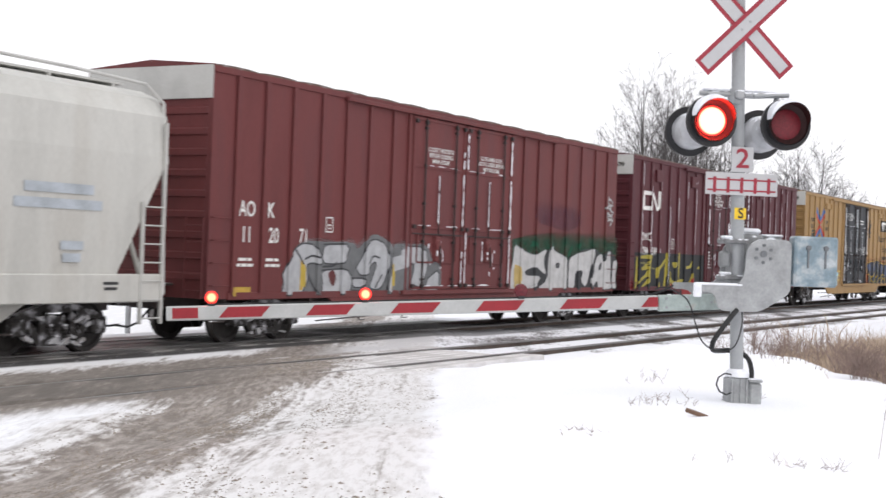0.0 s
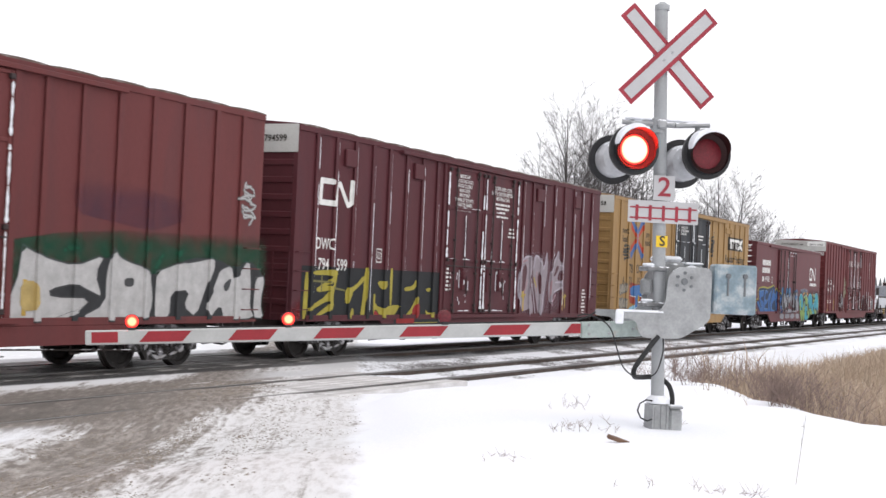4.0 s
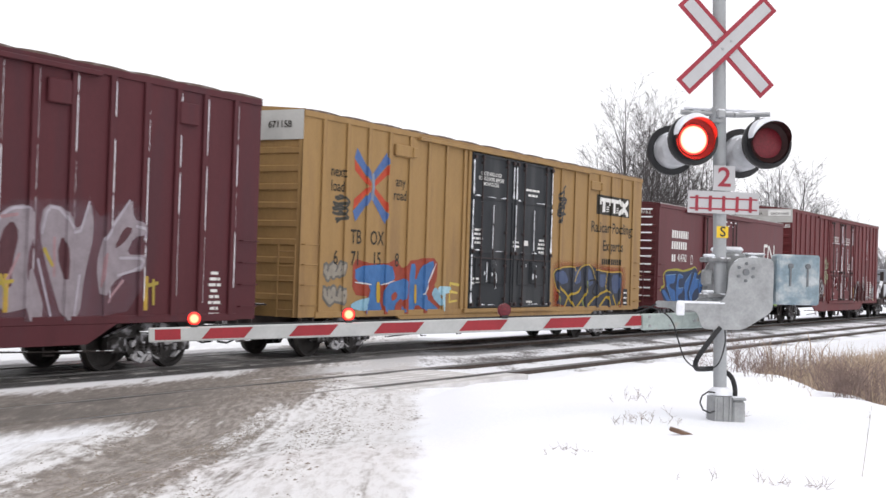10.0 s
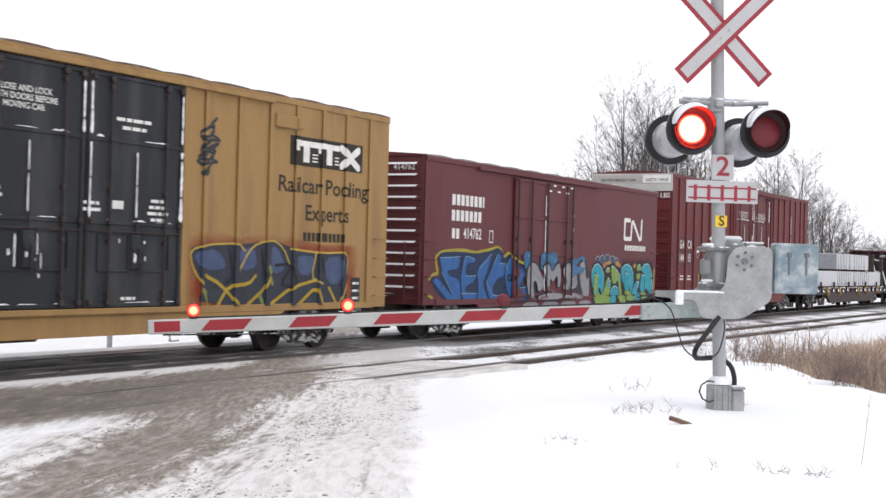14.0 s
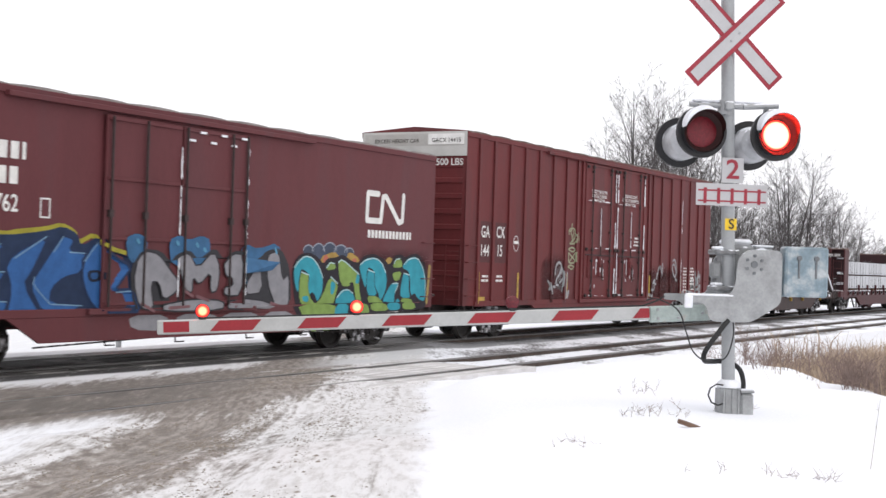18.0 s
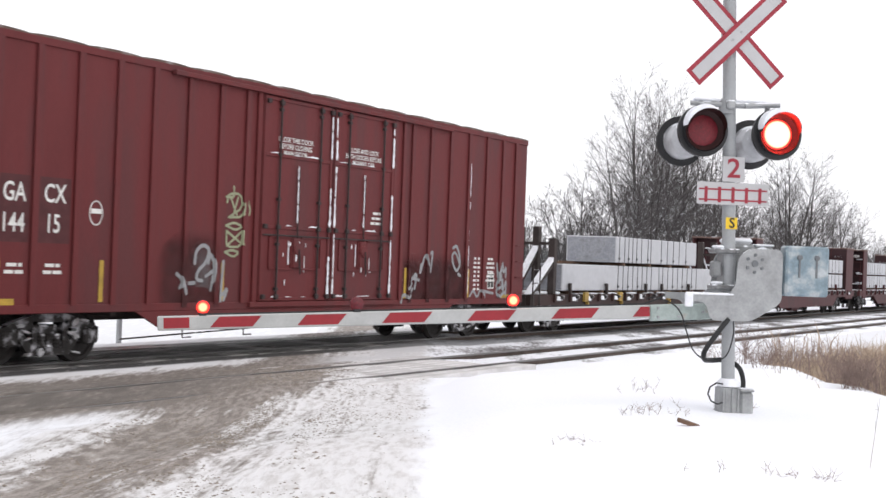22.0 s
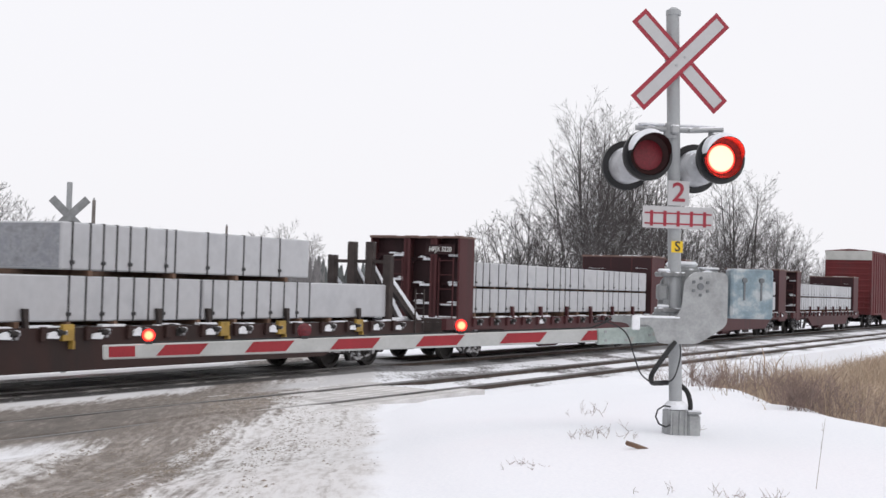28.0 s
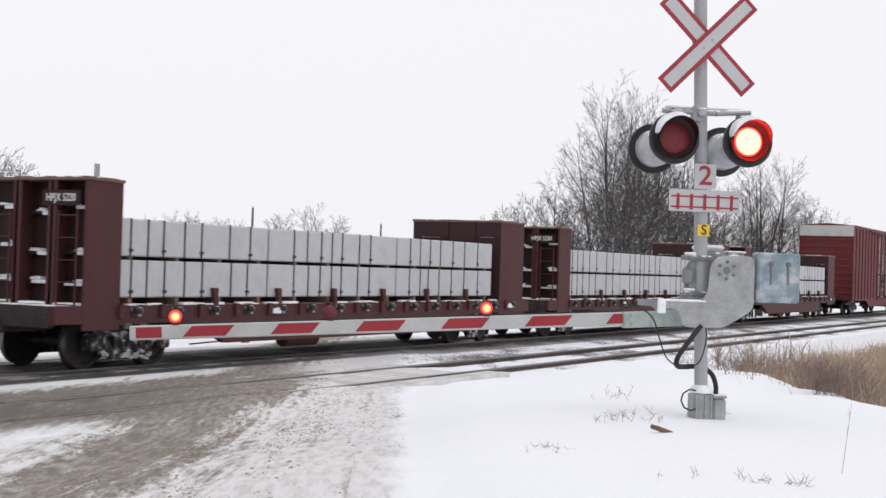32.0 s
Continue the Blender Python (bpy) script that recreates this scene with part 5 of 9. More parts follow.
        if cap:
            k = Kit()
            a, b = sorted((s * (L + 0.004), s * (L - 0.2)))
            k.box(a, b, -SHEET + 0.004, SHEET - 0.004, top - 0.62, top - 0.004)
            part("white_end_cap", k, CAPWHITE, car, "faded white painted band across the end")
        # end ladder and brake platform
        ladder(s * (L + 0.06), s * (L + 0.06), -SHEET + 0.1, sill + 0.1, sill + 0.2, 0, paint, car, "bracket")
        k = Kit()
        for y in (-SHEET + 0.08, -SHEET + 0.50):
            k.box(min(s * (L + 0.05), s * (L + 0.075)), max(s * (L + 0.05), s * (L + 0.075)), y - 0.02, y + 0.02, sill, sill + 1.5)
        for i in range(5):
            k.rod((s * (L + 0.07), -SHEET + 0.08, sill + 0.15 + i * 0.3), (s * (L + 0.07), -SHEET + 0.50, sill + 0.15 + i * 0.3), 0.013, n=6)
        part("end_ladder", k, paint, car)
        k = Kit()
        a, b = sorted((s * L, s * (L + 0.30)))
        k.box(a, b, -0.75, 0.75, sill + 0.22, sill + 0.26)
        part("end_platform", k, UNDER, car)
        # grab irons and step on the near corner
        xa, xb = s * (L - 0.06), s * (L - 0.56)
        for i in range(4):
            k = Kit()
            z = sill + 0.25 + i * 0.42
            k.rod((xa, -SHEET - 0.085, z), (xb, -SHEET - 0.085, z), 0.012, n=6)
            k.rod((xa, -SHEET - 0.085, z), (xa, -SHEET, z), 0.012, n=6)
            k.rod((xb, -SHEET - 0.085, z), (xb, -SHEET, z), 0.012, n=6)
            part("grab_iron", k, paint, car)
        k = Kit()
        k.tube([(s * (L - 0.1), -SHEET, sill), (s * (L - 0.1), -SHEET, sill - 0.42), (s * (L - 0.55), -SHEET, sill - 0.42), (s * (L - 0.55), -SHEET, sill)], 0.018, 6)
        part("step", k, UNDER, car)
    # roof sheets
    n = max(10, int(2 * L / 1.25))
    for i in range(n):
        a, b = -L + 2 * L * i / n, -L + 2 * L * (i + 1) / n
        k = Kit()
        for y0, y1, za, zb in ((-SHEET - 0.03, 0.0, 0.0, roofrise), (0.0, SHEET + 0.03, roofrise, 0.0)):
            humps = [(a + (b - a) * q / 8, 0.026 * math.sin(math.pi * q / 8) ** 0.7) for q in range(9)]
            for (xa, e0), (xb, e1) in zip(humps, humps[1:]):
                k.add([(xa, y0, top + za + e0), (xb, y0, top + za + e1), (xb, y1, top + zb + e1), (xa, y1, top + zb + e0)], [(0, 1, 2, 3)])
                if y0 < 0:
                    k.add([(xa, y0, top - 0.02), (xb, y0, top - 0.02), (xb, y0, top + za + e1), (xa, y0, top + za + e0)], [(0, 1, 2, 3)])
                else:
                    k.add([(xa, y1, top - 0.02), (xb, y1, top - 0.02), (xb, y1, top + zb + e1), (xa, y1, top + zb + e0)], [(0, 1, 2, 3)])
        part("roof_sheet", k, ROOFSNOW if smoothside else ROOFBROWN, car, smooth=True)
    # door way: tracks and doors
    k = Kit()
    run = (d1 - d0) * 0.55
    k.box(d0 - run, d1 + run, -SHEET - 0.11, -SHEET, top - 0.19, top - 0.10, c=0.01)
    k.box(d0 - 0.3, d1 + 0.3, -SHEET - 0.11, -SHEET, sill + 0.02, sill + 0.12, c=0.01)
    part("door_track", k, paint, car)
    if not smoothside:
        for x in (d0 - 0.10, d1 + 0.10):
            k = Kit()
            k.box(x - 0.07, x + 0.07, -SHEET - 0.05, -SHEET, sill + 0.1, top - 0.14, c=0.012)
            part("door_post", k, paint, car)
        mid = (d0 + d1) / 2
        plug_door(car, d0, mid - 0.03, sill + 0.12, top - 0.20, dp, seed * 7 + 1, 0.85 + 0.45 * snowposts)
        plug_door(car, mid + 0.03, d1, sill + 0.12, top - 0.20, dp, seed * 7 + 2, 0.85 + 0.45 * snowposts)
    return car, P, L

# ---- train: the boxcars ----
TAPEYELLOW = mat("reflector_yellow", (0.42, 0.27, 0.03), 0.5, vary=0.25, scale=5)


def on(L, x):
    return x - L


def small_print(car, P, L, x, z, rows=3, w=0.5, gap=0.11, h=0.055, **kw):
    stencil(car, P, bars(x - L, z, [w * (0.8 + 0.2 * ((i * 7) % 3)) for i in range(rows)], h, gap), "small_print", **kw)


def yellow_tape(car, P, L, xs, z0=1.05, z1=1.65):
    for x in xs:
        stencil(car, P, rect(x - L - 0.05, x - L + 0.05, z0, z1), "reflector_strip", TAPEYELLOW, 0.010)


# the faded red car with silver lettering
carA, P, L = boxcar("boxcar", "faded oxide red boxcar with silver graffiti and double doors", 19.44, 38.70, 5.22, RED_A,
                    [0.74, 1.62, 2.52, 3.52, 4.42, 5.32, 6.28, 12.85, 13.75, 14.7, 15.65, 16.6, 17.6, 18.5], (7.05, 12.05), seed=1, snowposts=0.14)
dk = SHEET + 0.05
stencil(carA, P, words("AO", 0.42, on(L, 1.12), 2.60, 0.8) + words("K", 0.42, on(L, 1.86), 2.60, 0.8) + words("11", 0.42, on(L, 1.12), 2.11, 0.8)
        + words("20", 0.42, on(L, 1.98), 2.11, 0.8) + words("71", 0.40, on(L, 2.98), 2.13, 0.8), "car_number")
stencil(carA, P, ring(on(L, 3.88), 2.40, 0.26, 0.32, 0.025) + bars(on(L, 3.88), 2.38, (0.1, 0.08), 0.03, 0.07), "plate_mark")
stencil(carA, P, words("CLOSE THIS DOOR\nBEFORE CLOSING\nMAIN DOOR", 0.14, on(L, 8.35), 4.16), "door_notice", lift=0.006, lo=on(L, 7.05), hi=on(L, 12.05), door=dk)
stencil(carA, P, words("CLOSE AND LOCK\nBOTH DOORS BEFORE\nMOVING CAR", 0.14, on(L, 10.9), 4.14), "door_notice", lo=on(L, 7.05), hi=on(L, 12.05), door=dk)
for x, z, n in ((1.1, 1.62, 2), (1.95, 1.62, 2), (18.0, 3.1, 0)):
    if n:
        small_print(carA, P, L, x, z, n)
kw = dict(lo=on(L, 7.05), hi=on(L, 12.05), door=dk)
mist(carA, P, L, (0.22, 0.22, 0.23), [[(2.19, 0.94), (2.37, 1.36), (2.7, 1.9), (3.05, 2.1), (3.66, 2.12), (4.22, 2.06), (4.7, 2.17), (4.97, 2), (5.3, 2.25), (5.65, 2.34), (6.1, 2.24), (6.3, 2.05), (6.77, 2.15), (7.76, 2.15), (8.09, 1.83), (8.53, 1.6), (8.58, 0.94)]], 0.003, 0.5, **kw)
painted(carA, P, L, (0.14, 0.145, 0.15), [[(2.26, 0.94), (2.43, 1.55), (2.7, 1.92), (3.06, 2.06), (3.67, 2.04), (4.79, 2.07), (4.99, 1.89), (5.3, 2.14), (5.65, 2.28), (6.2, 2.13), (6.37, 1.92), (6.53, 2.08), (7.89, 2.08), (8.03, 1.74), (8.53, 1.6), (8.56, 0.94)]], 0.0045, **kw)
outlined(carA, P, L, (0.37, 0.38, 0.395), (0.05, 0.052, 0.057), [[(2.3, 1.36), (2.5, 1.65), (2.7, 1.9), (2.99, 2.01), (3.4, 1.97), (3.61, 1.71), (3.58, 1.55), (3.31, 1.61), (3.1, 1.55), (3.2, 1.31), (3.04, 1.06), (2.92, 0.94), (2.26, 0.94), (2.37, 1.16)], [(3.71, 1.99), (4.71, 2.02), (4.49, 1.62), (4.13, 1.58), (3.65, 1.6)], [(3.62, 1.45), (4.58, 1.5), (4.82, 1.28), (4.72, 0.94), (3.58, 0.94), (3.72, 1.1)]], 0.035, 0.0075, **kw)
outlined(carA, P, L, (0.37, 0.38, 0.395), (0.05, 0.052, 0.057), [[(4.93, 1.51), (5.2, 1.79), (5.31, 2.05), (5.66, 2.16), (6.12, 2.05), (6.29, 1.69), (6.16, 1.3), (5.92, 1.03), (5.46, 1.06), (5.62, 1.36), (5.75, 1.58), (5.69, 1.66), (5.51, 1.57), (5.37, 1.36), (5.09, 1.35)], [(4.8, 1.29), (5.31, 1.29), (5.25, 1.09), (4.81, 1.09)], [(4.81, 1.03), (5.92, 0.99), (5.93, 0.94), (4.78, 0.94)], [(6.41, 1.8), (6.59, 2.02), (7.77, 2.02), (7.92, 1.59), (7.63, 1.07), (7.26, 0.94), (7.12, 1.13), (7.3, 1.59), (7.14, 1.64), (6.96, 1.47), (6.81, 0.94), (6.19, 0.94), (6.25, 1.3)]], 0.035, 0.0075, **kw)
outlined(carA, P, L, (0.37, 0.38, 0.395), (0.05, 0.052, 0.057), [[(7.9, 1.29), (8.45, 1.52), (8.43, 0.94), (7.79, 0.94)]], 0.035, 0.0075, **kw)
lines(carA, P, L, (0.05, 0.052, 0.057), [[(2.74, 1.85), (3.03, 1.56)], [(3.06, 1.68), (3.3, 1.76), (3.54, 1.71)], [(3.16, 1.36), (3.33, 1.16), (3.54, 0.94)], [(3.69, 1.53), (4.09, 1.54), (4.18, 1.62)], [(5.43, 1.57), (5.59, 1.79), (5.86, 1.74)], [(5.72, 1.09), (5.97, 1.36)], [(7.22, 1.13), (7.63, 1.07), (7.48, 0.94)], [(6.41, 1.8), (6.34, 1.36)]], 0.045, 0.0130, **kw)
painted(carA, P, L, (0.10, 0.03, 0.03), [[(3.87, 1.41), (4.09, 1.47), (4.2, 1.31), (4.1, 1.1), (3.96, 1.2)]], 0.0130, **kw)
painted(carA, P, L, (0.45, 0.33, 0.06), [[(2.89, 1.56), (3.08, 1.57), (3.1, 1.11), (2.92, 1.11)], [(6.37, 1.6), (6.59, 1.61), (6.61, 1.12), (6.4, 1.11)]], 0.0160, **kw)
mist(carA, P, L, (0.020, 0.080, 0.050), [[(11.94, 1.89), (12.18, 2.29), (13.33, 2.46), (14.95, 2.58), (17.07, 2.6), (19.42, 2.72), (19.67, 2), (19.56, 0.96), (12, 0.96)]], 0.003, 0.85)
mist(carA, P, L, (0.08, 0.05, 0.09), [[(13.42, 3.28), (14.13, 3.5), (14.89, 3.43), (16.68, 3.23), (16.79, 2.86), (15.74, 2.6), (13.74, 2.81)]], 0.0035, 0.35)
painted(carA, P, L, (0.035, 0.037, 0.04), [[(12.29, 1.62), (13.08, 2.01), (13.73, 1.88), (14.83, 2.14), (15.8, 1.72), (16.85, 2.15), (17.8, 2.17), (18.39, 1.98), (18.93, 2.19), (19.49, 1.84), (19.37, 0.96), (11.87, 0.96)]], 0.0065)
outlined(carA, P, L, (0.45, 0.45, 0.45), (0.06, 0.062, 0.065), [[(12.45, 2.22), (12.94, 2.04), (13.73, 1.91), (14.5, 2.14), (14.25, 1.78), (14.46, 1.36), (14.16, 1.46), (13.75, 1.6), (13.12, 1.49), (13.16, 1.37), (14.21, 1.36), (13.72, 1.01), (13.02, 0.94), (11.88, 0.94), (12.35, 1.56)], [(14.67, 2.23), (15.02, 2.04), (15.63, 1.93), (15.81, 1.65), (15.87, 1.25), (15.7, 0.94), (14.59, 0.94), (13.87, 1.01), (14.53, 1.25), (14.52, 1.78)], [(15.92, 1.86), (16.68, 2.07), (16.91, 2.05), (17.8, 2.2), (17.52, 1.66), (17.19, 0.98), (16.77, 1.21), (16.95, 1.52), (16.38, 1.49), (16.38, 0.99), (15.93, 0.95), (15.9, 1.36)]], 0.03, 0.0095)
outlined(carA, P, L, (0.45, 0.45, 0.45), (0.06, 0.062, 0.065), [[(17.91, 1.94), (18.31, 2.06), (18.41, 1.73), (18.93, 2.24), (19.02, 1.6), (19.01, 1.2), (19.22, 0.96), (18.11, 0.94), (17.98, 1.24), (17.65, 0.98), (17.45, 1.21), (17.71, 1.57)], [(19.15, 1.82), (19.53, 1.86), (19.38, 1.28), (19.52, 0.96), (19.1, 0.98)]], 0.03, 0.0095)
painted(carA, P, L, (0.06, 0.062, 0.065), [[(15.02, 1.72), (15.3, 1.73), (15.28, 1.57), (15.04, 1.57)], [(18.04, 1.65), (18.32, 1.81), (18.24, 1.55), (18.09, 1.51)], [(13.29, 1.02), (14.41, 1.32), (13.18, 0.98)]], 0.0150)
painted(carA, P, L, (0.44, 0.33, 0.13), [[(12.45, 1.63), (12.83, 1.63), (12.89, 1.15), (12.46, 1.12)]], 0.0165)
yellow_tape(carA, P, L, (2.95, 6.42, 12.55))
stencil(carA, P, rect(on(L, 0.72), on(L, 1.3), 0.95, 1.12), "yellow_plate", TAPEYELLOW)

PA, LA = P, L

# the dark maroon car
carD, P, L = boxcar("boxcar", "dark maroon boxcar with white logo, snow-dusted doors and yellow graffiti", 40.02, 59.14, 5.20, RED_D,
                    [0.77, 1.60, 2.45, 3.30, 4.12, 5.0, 5.88, 6.72, 12.45, 13.2, 14.05, 14.95, 15.8, 16.65, 17.4, 18.3], (7.25, 12.0), seed=2, snowposts=1.0)
kw = dict(lo=on(L, 7.25), hi=on(L, 12.0), door=dk)
logo = stroke([(on(L, 1.50), 4.05), (on(L, 1.02), 4.05), (on(L, 1.00), 3.56), (on(L, 1.62), 3.56), (on(L, 1.70), 4.0), (on(L, 1.82), 4.02), (on(L, 2.2), 3.56), (on(L, 2.32), 3.60), (on(L, 2.34), 4.10)], 0.13)
stencil(carD, P, logo, "logo")
stencil(carD, P, words("DWC", 0.37, on(L, 1.27), 2.62, 0.85) + words("794", 0.37, on(L, 1.25), 2.16, 0.85) + words("599", 0.37, on(L, 2.05), 2.16, 0.85), "car_number")
stencil(carD, P, ring(on(L, 3.78), 2.45, 0.26, 0.34, 0.025) + ring(on(L, 3.78), 2.45, 0.12, 0.16, 0.02), "plate_mark")
stencil(carD, P, words("IMPORTANT\nCLOSE THIS DOOR\nBEFORE CLOSING\nMAIN DOOR\nIMPORTANT\nFERMER CETTE PORTE\nAVANT DE FERMER\nLA PORTE PRINC.", 0.135, on(L, 8.3), 4.30, 0.85), "door_notice", **kw)
stencil(carD, P, words("CLOSE AND LOCK\nBOTH DOORS BEFORE\nMOVING CAR", 0.15, on(L, 10.85), 4.45) + bars(on(L, 10.85), 4.12, (1.0, 0.9, 0.4, 0.8), 0.06, 0.115), "door_notice", **kw)
small_print(carD, P, L, 7.5, 2.2, 6, 0.28, **kw)
small_print(carD, P, L, 17.85, 1.75, 8, 0.3)
small_print(carD, P, L, 11.55, 3.45, 3, 0.4, **kw)
stencil(carD, P, rect(on(L, 0.35), on(L, 7.12), 0.93, 2.12), "sprayed_ground", spray((0.018, 0.020, 0.022)), 0.004)
painted(carD, P, L, (0.34, 0.29, 0.05), [[(0.5, 1.99), (0.63, 2.01), (0.65, 1.22), (0.56, 0.94), (0.44, 0.94)], [(0.76, 2.01), (1.88, 2.07), (1.89, 1.94), (1.69, 1.77), (1.01, 1.56), (1, 1.63), (1.6, 1.86), (1.6, 1.93), (0.77, 1.92)], [(1, 1.66), (1.65, 1.7), (1.66, 1.59), (1.01, 1.53)], [(1.8, 1.91), (1.89, 1.93), (1.73, 1.46), (1.78, 1.18), (1, 0.96), (1.04, 1.04), (1.56, 1.27), (1.53, 1.36), (0.66, 1.09), (0.65, 1.19), (1.45, 1.46)], [(2.25, 1.65), (2.67, 1.68), (3.09, 1.97), (3.15, 1.84), (2.68, 1.59), (2.51, 1.49), (2.38, 1.27), (2.27, 1.31)], [(3.13, 2.13), (3.26, 2.15), (3.24, 1.48), (3.18, 0.94), (2.98, 0.94), (3.08, 1.47)]], 0.009)
painted(carD, P, L, (0.34, 0.29, 0.05), [[(2.47, 1.16), (2.67, 1.19), (2.69, 0.94), (2.44, 0.94)], [(3.58, 1.51), (3.68, 1.53), (3.69, 1.26), (4.13, 1.16), (4.44, 1.25), (4.97, 1.26), (4.81, 1.11), (4.58, 0.94), (4.02, 0.94), (3.93, 1.03), (3.69, 1.18), (3.63, 0.94)], [(4.38, 2.14), (4.52, 2.18), (4.51, 1.25), (4.41, 1.25)], [(3.71, 1.83), (4.3, 1.84), (4.11, 1.64), (3.96, 1.64)], [(5.13, 1.7), (5.59, 1.74), (5.79, 1.94), (5.78, 1.67), (5.2, 1.59)], [(5.17, 0.94), (5.55, 1.17), (5.91, 1.57), (5.84, 1.01), (5.58, 1.07), (5.48, 0.94)], [(6.31, 1.68), (6.6, 1.72), (6.57, 1.61), (6.38, 1.61)], [(6.33, 1.15), (6.55, 1.05), (6.87, 1.09), (6.89, 0.94), (6.44, 0.94)]], 0.009)
painted(carD, P, L, (0.26, 0.03, 0.03), [[(3.67, 1.16), (4.02, 0.94), (3.64, 0.94)], [(5.6, 1.15), (5.92, 1.35), (5.94, 0.94), (5.64, 0.94)]], 0.0125)
mist(carD, P, L, (0.30, 0.025, 0.022), [[(0.05, 1.26), (0.21, 1.46), (0.78, 1.31), (0.97, 0.94), (0.05, 0.94)]], 0.0025, 0.75)
mist(carD, P, L, (0.30, 0.03, 0.035), [[(-0.16, 1.17), (0.15, 1.36), (0.54, 1.42), (0.54, 0.94), (-0.14, 0.94)]], 0.0095, 0.9)
lines(carD, P, L, (0.16, 0.15, 0.06), [[(0.78, 1.79), (1.56, 1.77)], [(1.2, 1.92), (1.19, 1.57)], [(1.75, 1.64), (2.21, 1.59)]], 0.05, 0.013)
stencil(carD, [], rect(on(L, 4.62), on(L, 7.2), 0.58, 0.90), "sprayed_ground", spray((0.018, 0.020, 0.022)), 0.034)
stencil(carD, [], rect(on(L, 4.75), on(L, 5.7), 0.58, 0.92), "red_patch", spray((0.24, 0.02, 0.02)), 0.037)
stencil(carD, [], rect(on(L, 5.7), on(L, 7.0), 0.62, 0.82), "yellow_patch", spray((0.30, 0.26, 0.05)), 0.037)
# pale flame-like letters
mist(carD, P, L, (0.26, 0.19, 0.23), [[(12.18, 1.66), (12.27, 2.49), (12.77, 2.84), (13.86, 2.93), (14.52, 3), (14.75, 2.66), (15.51, 3.09), (16.07, 2.62), (16, 1.71), (15.5, 1.08), (14.05, 0.94), (12.59, 0.96)]], 0.003, 0.32)
painted(carD, P, L, (0.27, 0.235, 0.26), [[(12.67, 1.07), (12.24, 1.66), (12.36, 2.32), (12.67, 2.73), (13.16, 2.81), (13.34, 2.48), (13.1, 1.93), (13.25, 1.17)], [(13.39, 2.36), (13.49, 2.83), (13.94, 2.8), (14.29, 2.38), (14.52, 3), (14.64, 2.39), (14.43, 1.69), (14.35, 0.98), (13.97, 0.95), (13.64, 1.68)], [(14.87, 2.4), (15.53, 3.08), (15.57, 2.69), (15.87, 2.61), (15.97, 2.43), (15.6, 2.37), (15.41, 2.06), (15.92, 2.07), (15.86, 1.8), (15.26, 1.7), (14.83, 1.26), (14.69, 1.87)], [(13.2, 2.01), (13.63, 1), (13.12, 0.94)]], 0.006)
painted(carD, P, L, (0.085, 0.035, 0.042), [[(12.56, 1.67), (12.6, 2.33), (12.83, 2.55), (12.99, 2.34), (12.86, 1.84), (12.86, 1.42)], [(13.79, 2.02), (13.91, 2.37), (14.06, 2.03), (14.03, 1.51)], [(15.1, 2.14), (15.36, 2.55), (15.59, 2.51), (15.33, 2.24)]], 0.0085)
lines(carD, P, L, (0.40, 0.37, 0.42), [[(12.46, 1.25), (12.3, 1.83), (12.45, 2.45), (12.78, 2.72), (13.13, 2.75)], [(13.46, 2.36), (13.57, 2.79), (13.87, 2.76), (14.26, 2.29), (14.49, 2.91)], [(14.88, 2.31), (15.46, 2.99)], [(15.66, 2.56), (15.92, 2.5), (15.81, 2.34)], [(15.27, 2), (15.84, 2.01), (15.74, 1.82), (15.22, 1.7)], [(13.39, 1.93), (13.7, 1.04)], [(14.32, 1.69), (14.23, 1.04)]], 0.05, 0.0110)
lines(carD, P, L, (0.32, 0.20, 0.22), [[(12.71, 1.5), (12.99, 2.01)], [(13.73, 2.28), (13.75, 1.68)], [(14.91, 2.05), (14.84, 1.52)], [(12.61, 2.58), (12.93, 2.63)], [(15.35, 1.61), (14.98, 1.26)]], 0.06, 0.0110)
lines(carD, P, L, (0.38, 0.29, 0.06), [[(12.5, 1.54), (12.88, 1.59)], [(12.63, 1.67), (12.76, 1.38)], [(15.97, 1.53), (16.24, 1.58)], [(16.13, 1.62), (16.15, 1.21)], [(13.52, 2.1), (13.7, 1.85)]], 0.07, 0.0140)
yellow_tape(carD, P, L, (12.75, 15.95), 1.1, 1.7)
for x in (2.2, 5.62, 13.7, 16.9):
    k = Kit()
    k.box(on(L, x) - 0.26, on(L, x) + 0.26, -SHEET - 0.075, -SHEET, 4.45, 4.85, c=0.02)
    part("patch_plate", k, RED_D, carD)

# the yellow pool car
carT, P, L = boxcar("boxcar", "weathered yellow boxcar with black double doors and blue graffiti", 60.60, 80.05, 5.19, YELLOW,
                    [0.74, 1.66, 2.52, 3.40, 4.32, 5.20, 6.08, 7.0, 12.95, 13.95, 14.95, 15.85, 16.8, 17.7, 18.65], (7.35, 12.25), doorpaint=BLACKDOOR, seed=3, snowposts=0.1)
kw = dict(lo=on(L, 7.35), hi=on(L, 12.25), door=dk)
INK, LOGOBLUE, LOGORED = spray((0.03, 0.026, 0.02)), spray((0.07, 0.13, 0.30)), spray((0.42, 0.06, 0.03))
cx, cz = on(L, 2.66), 3.77
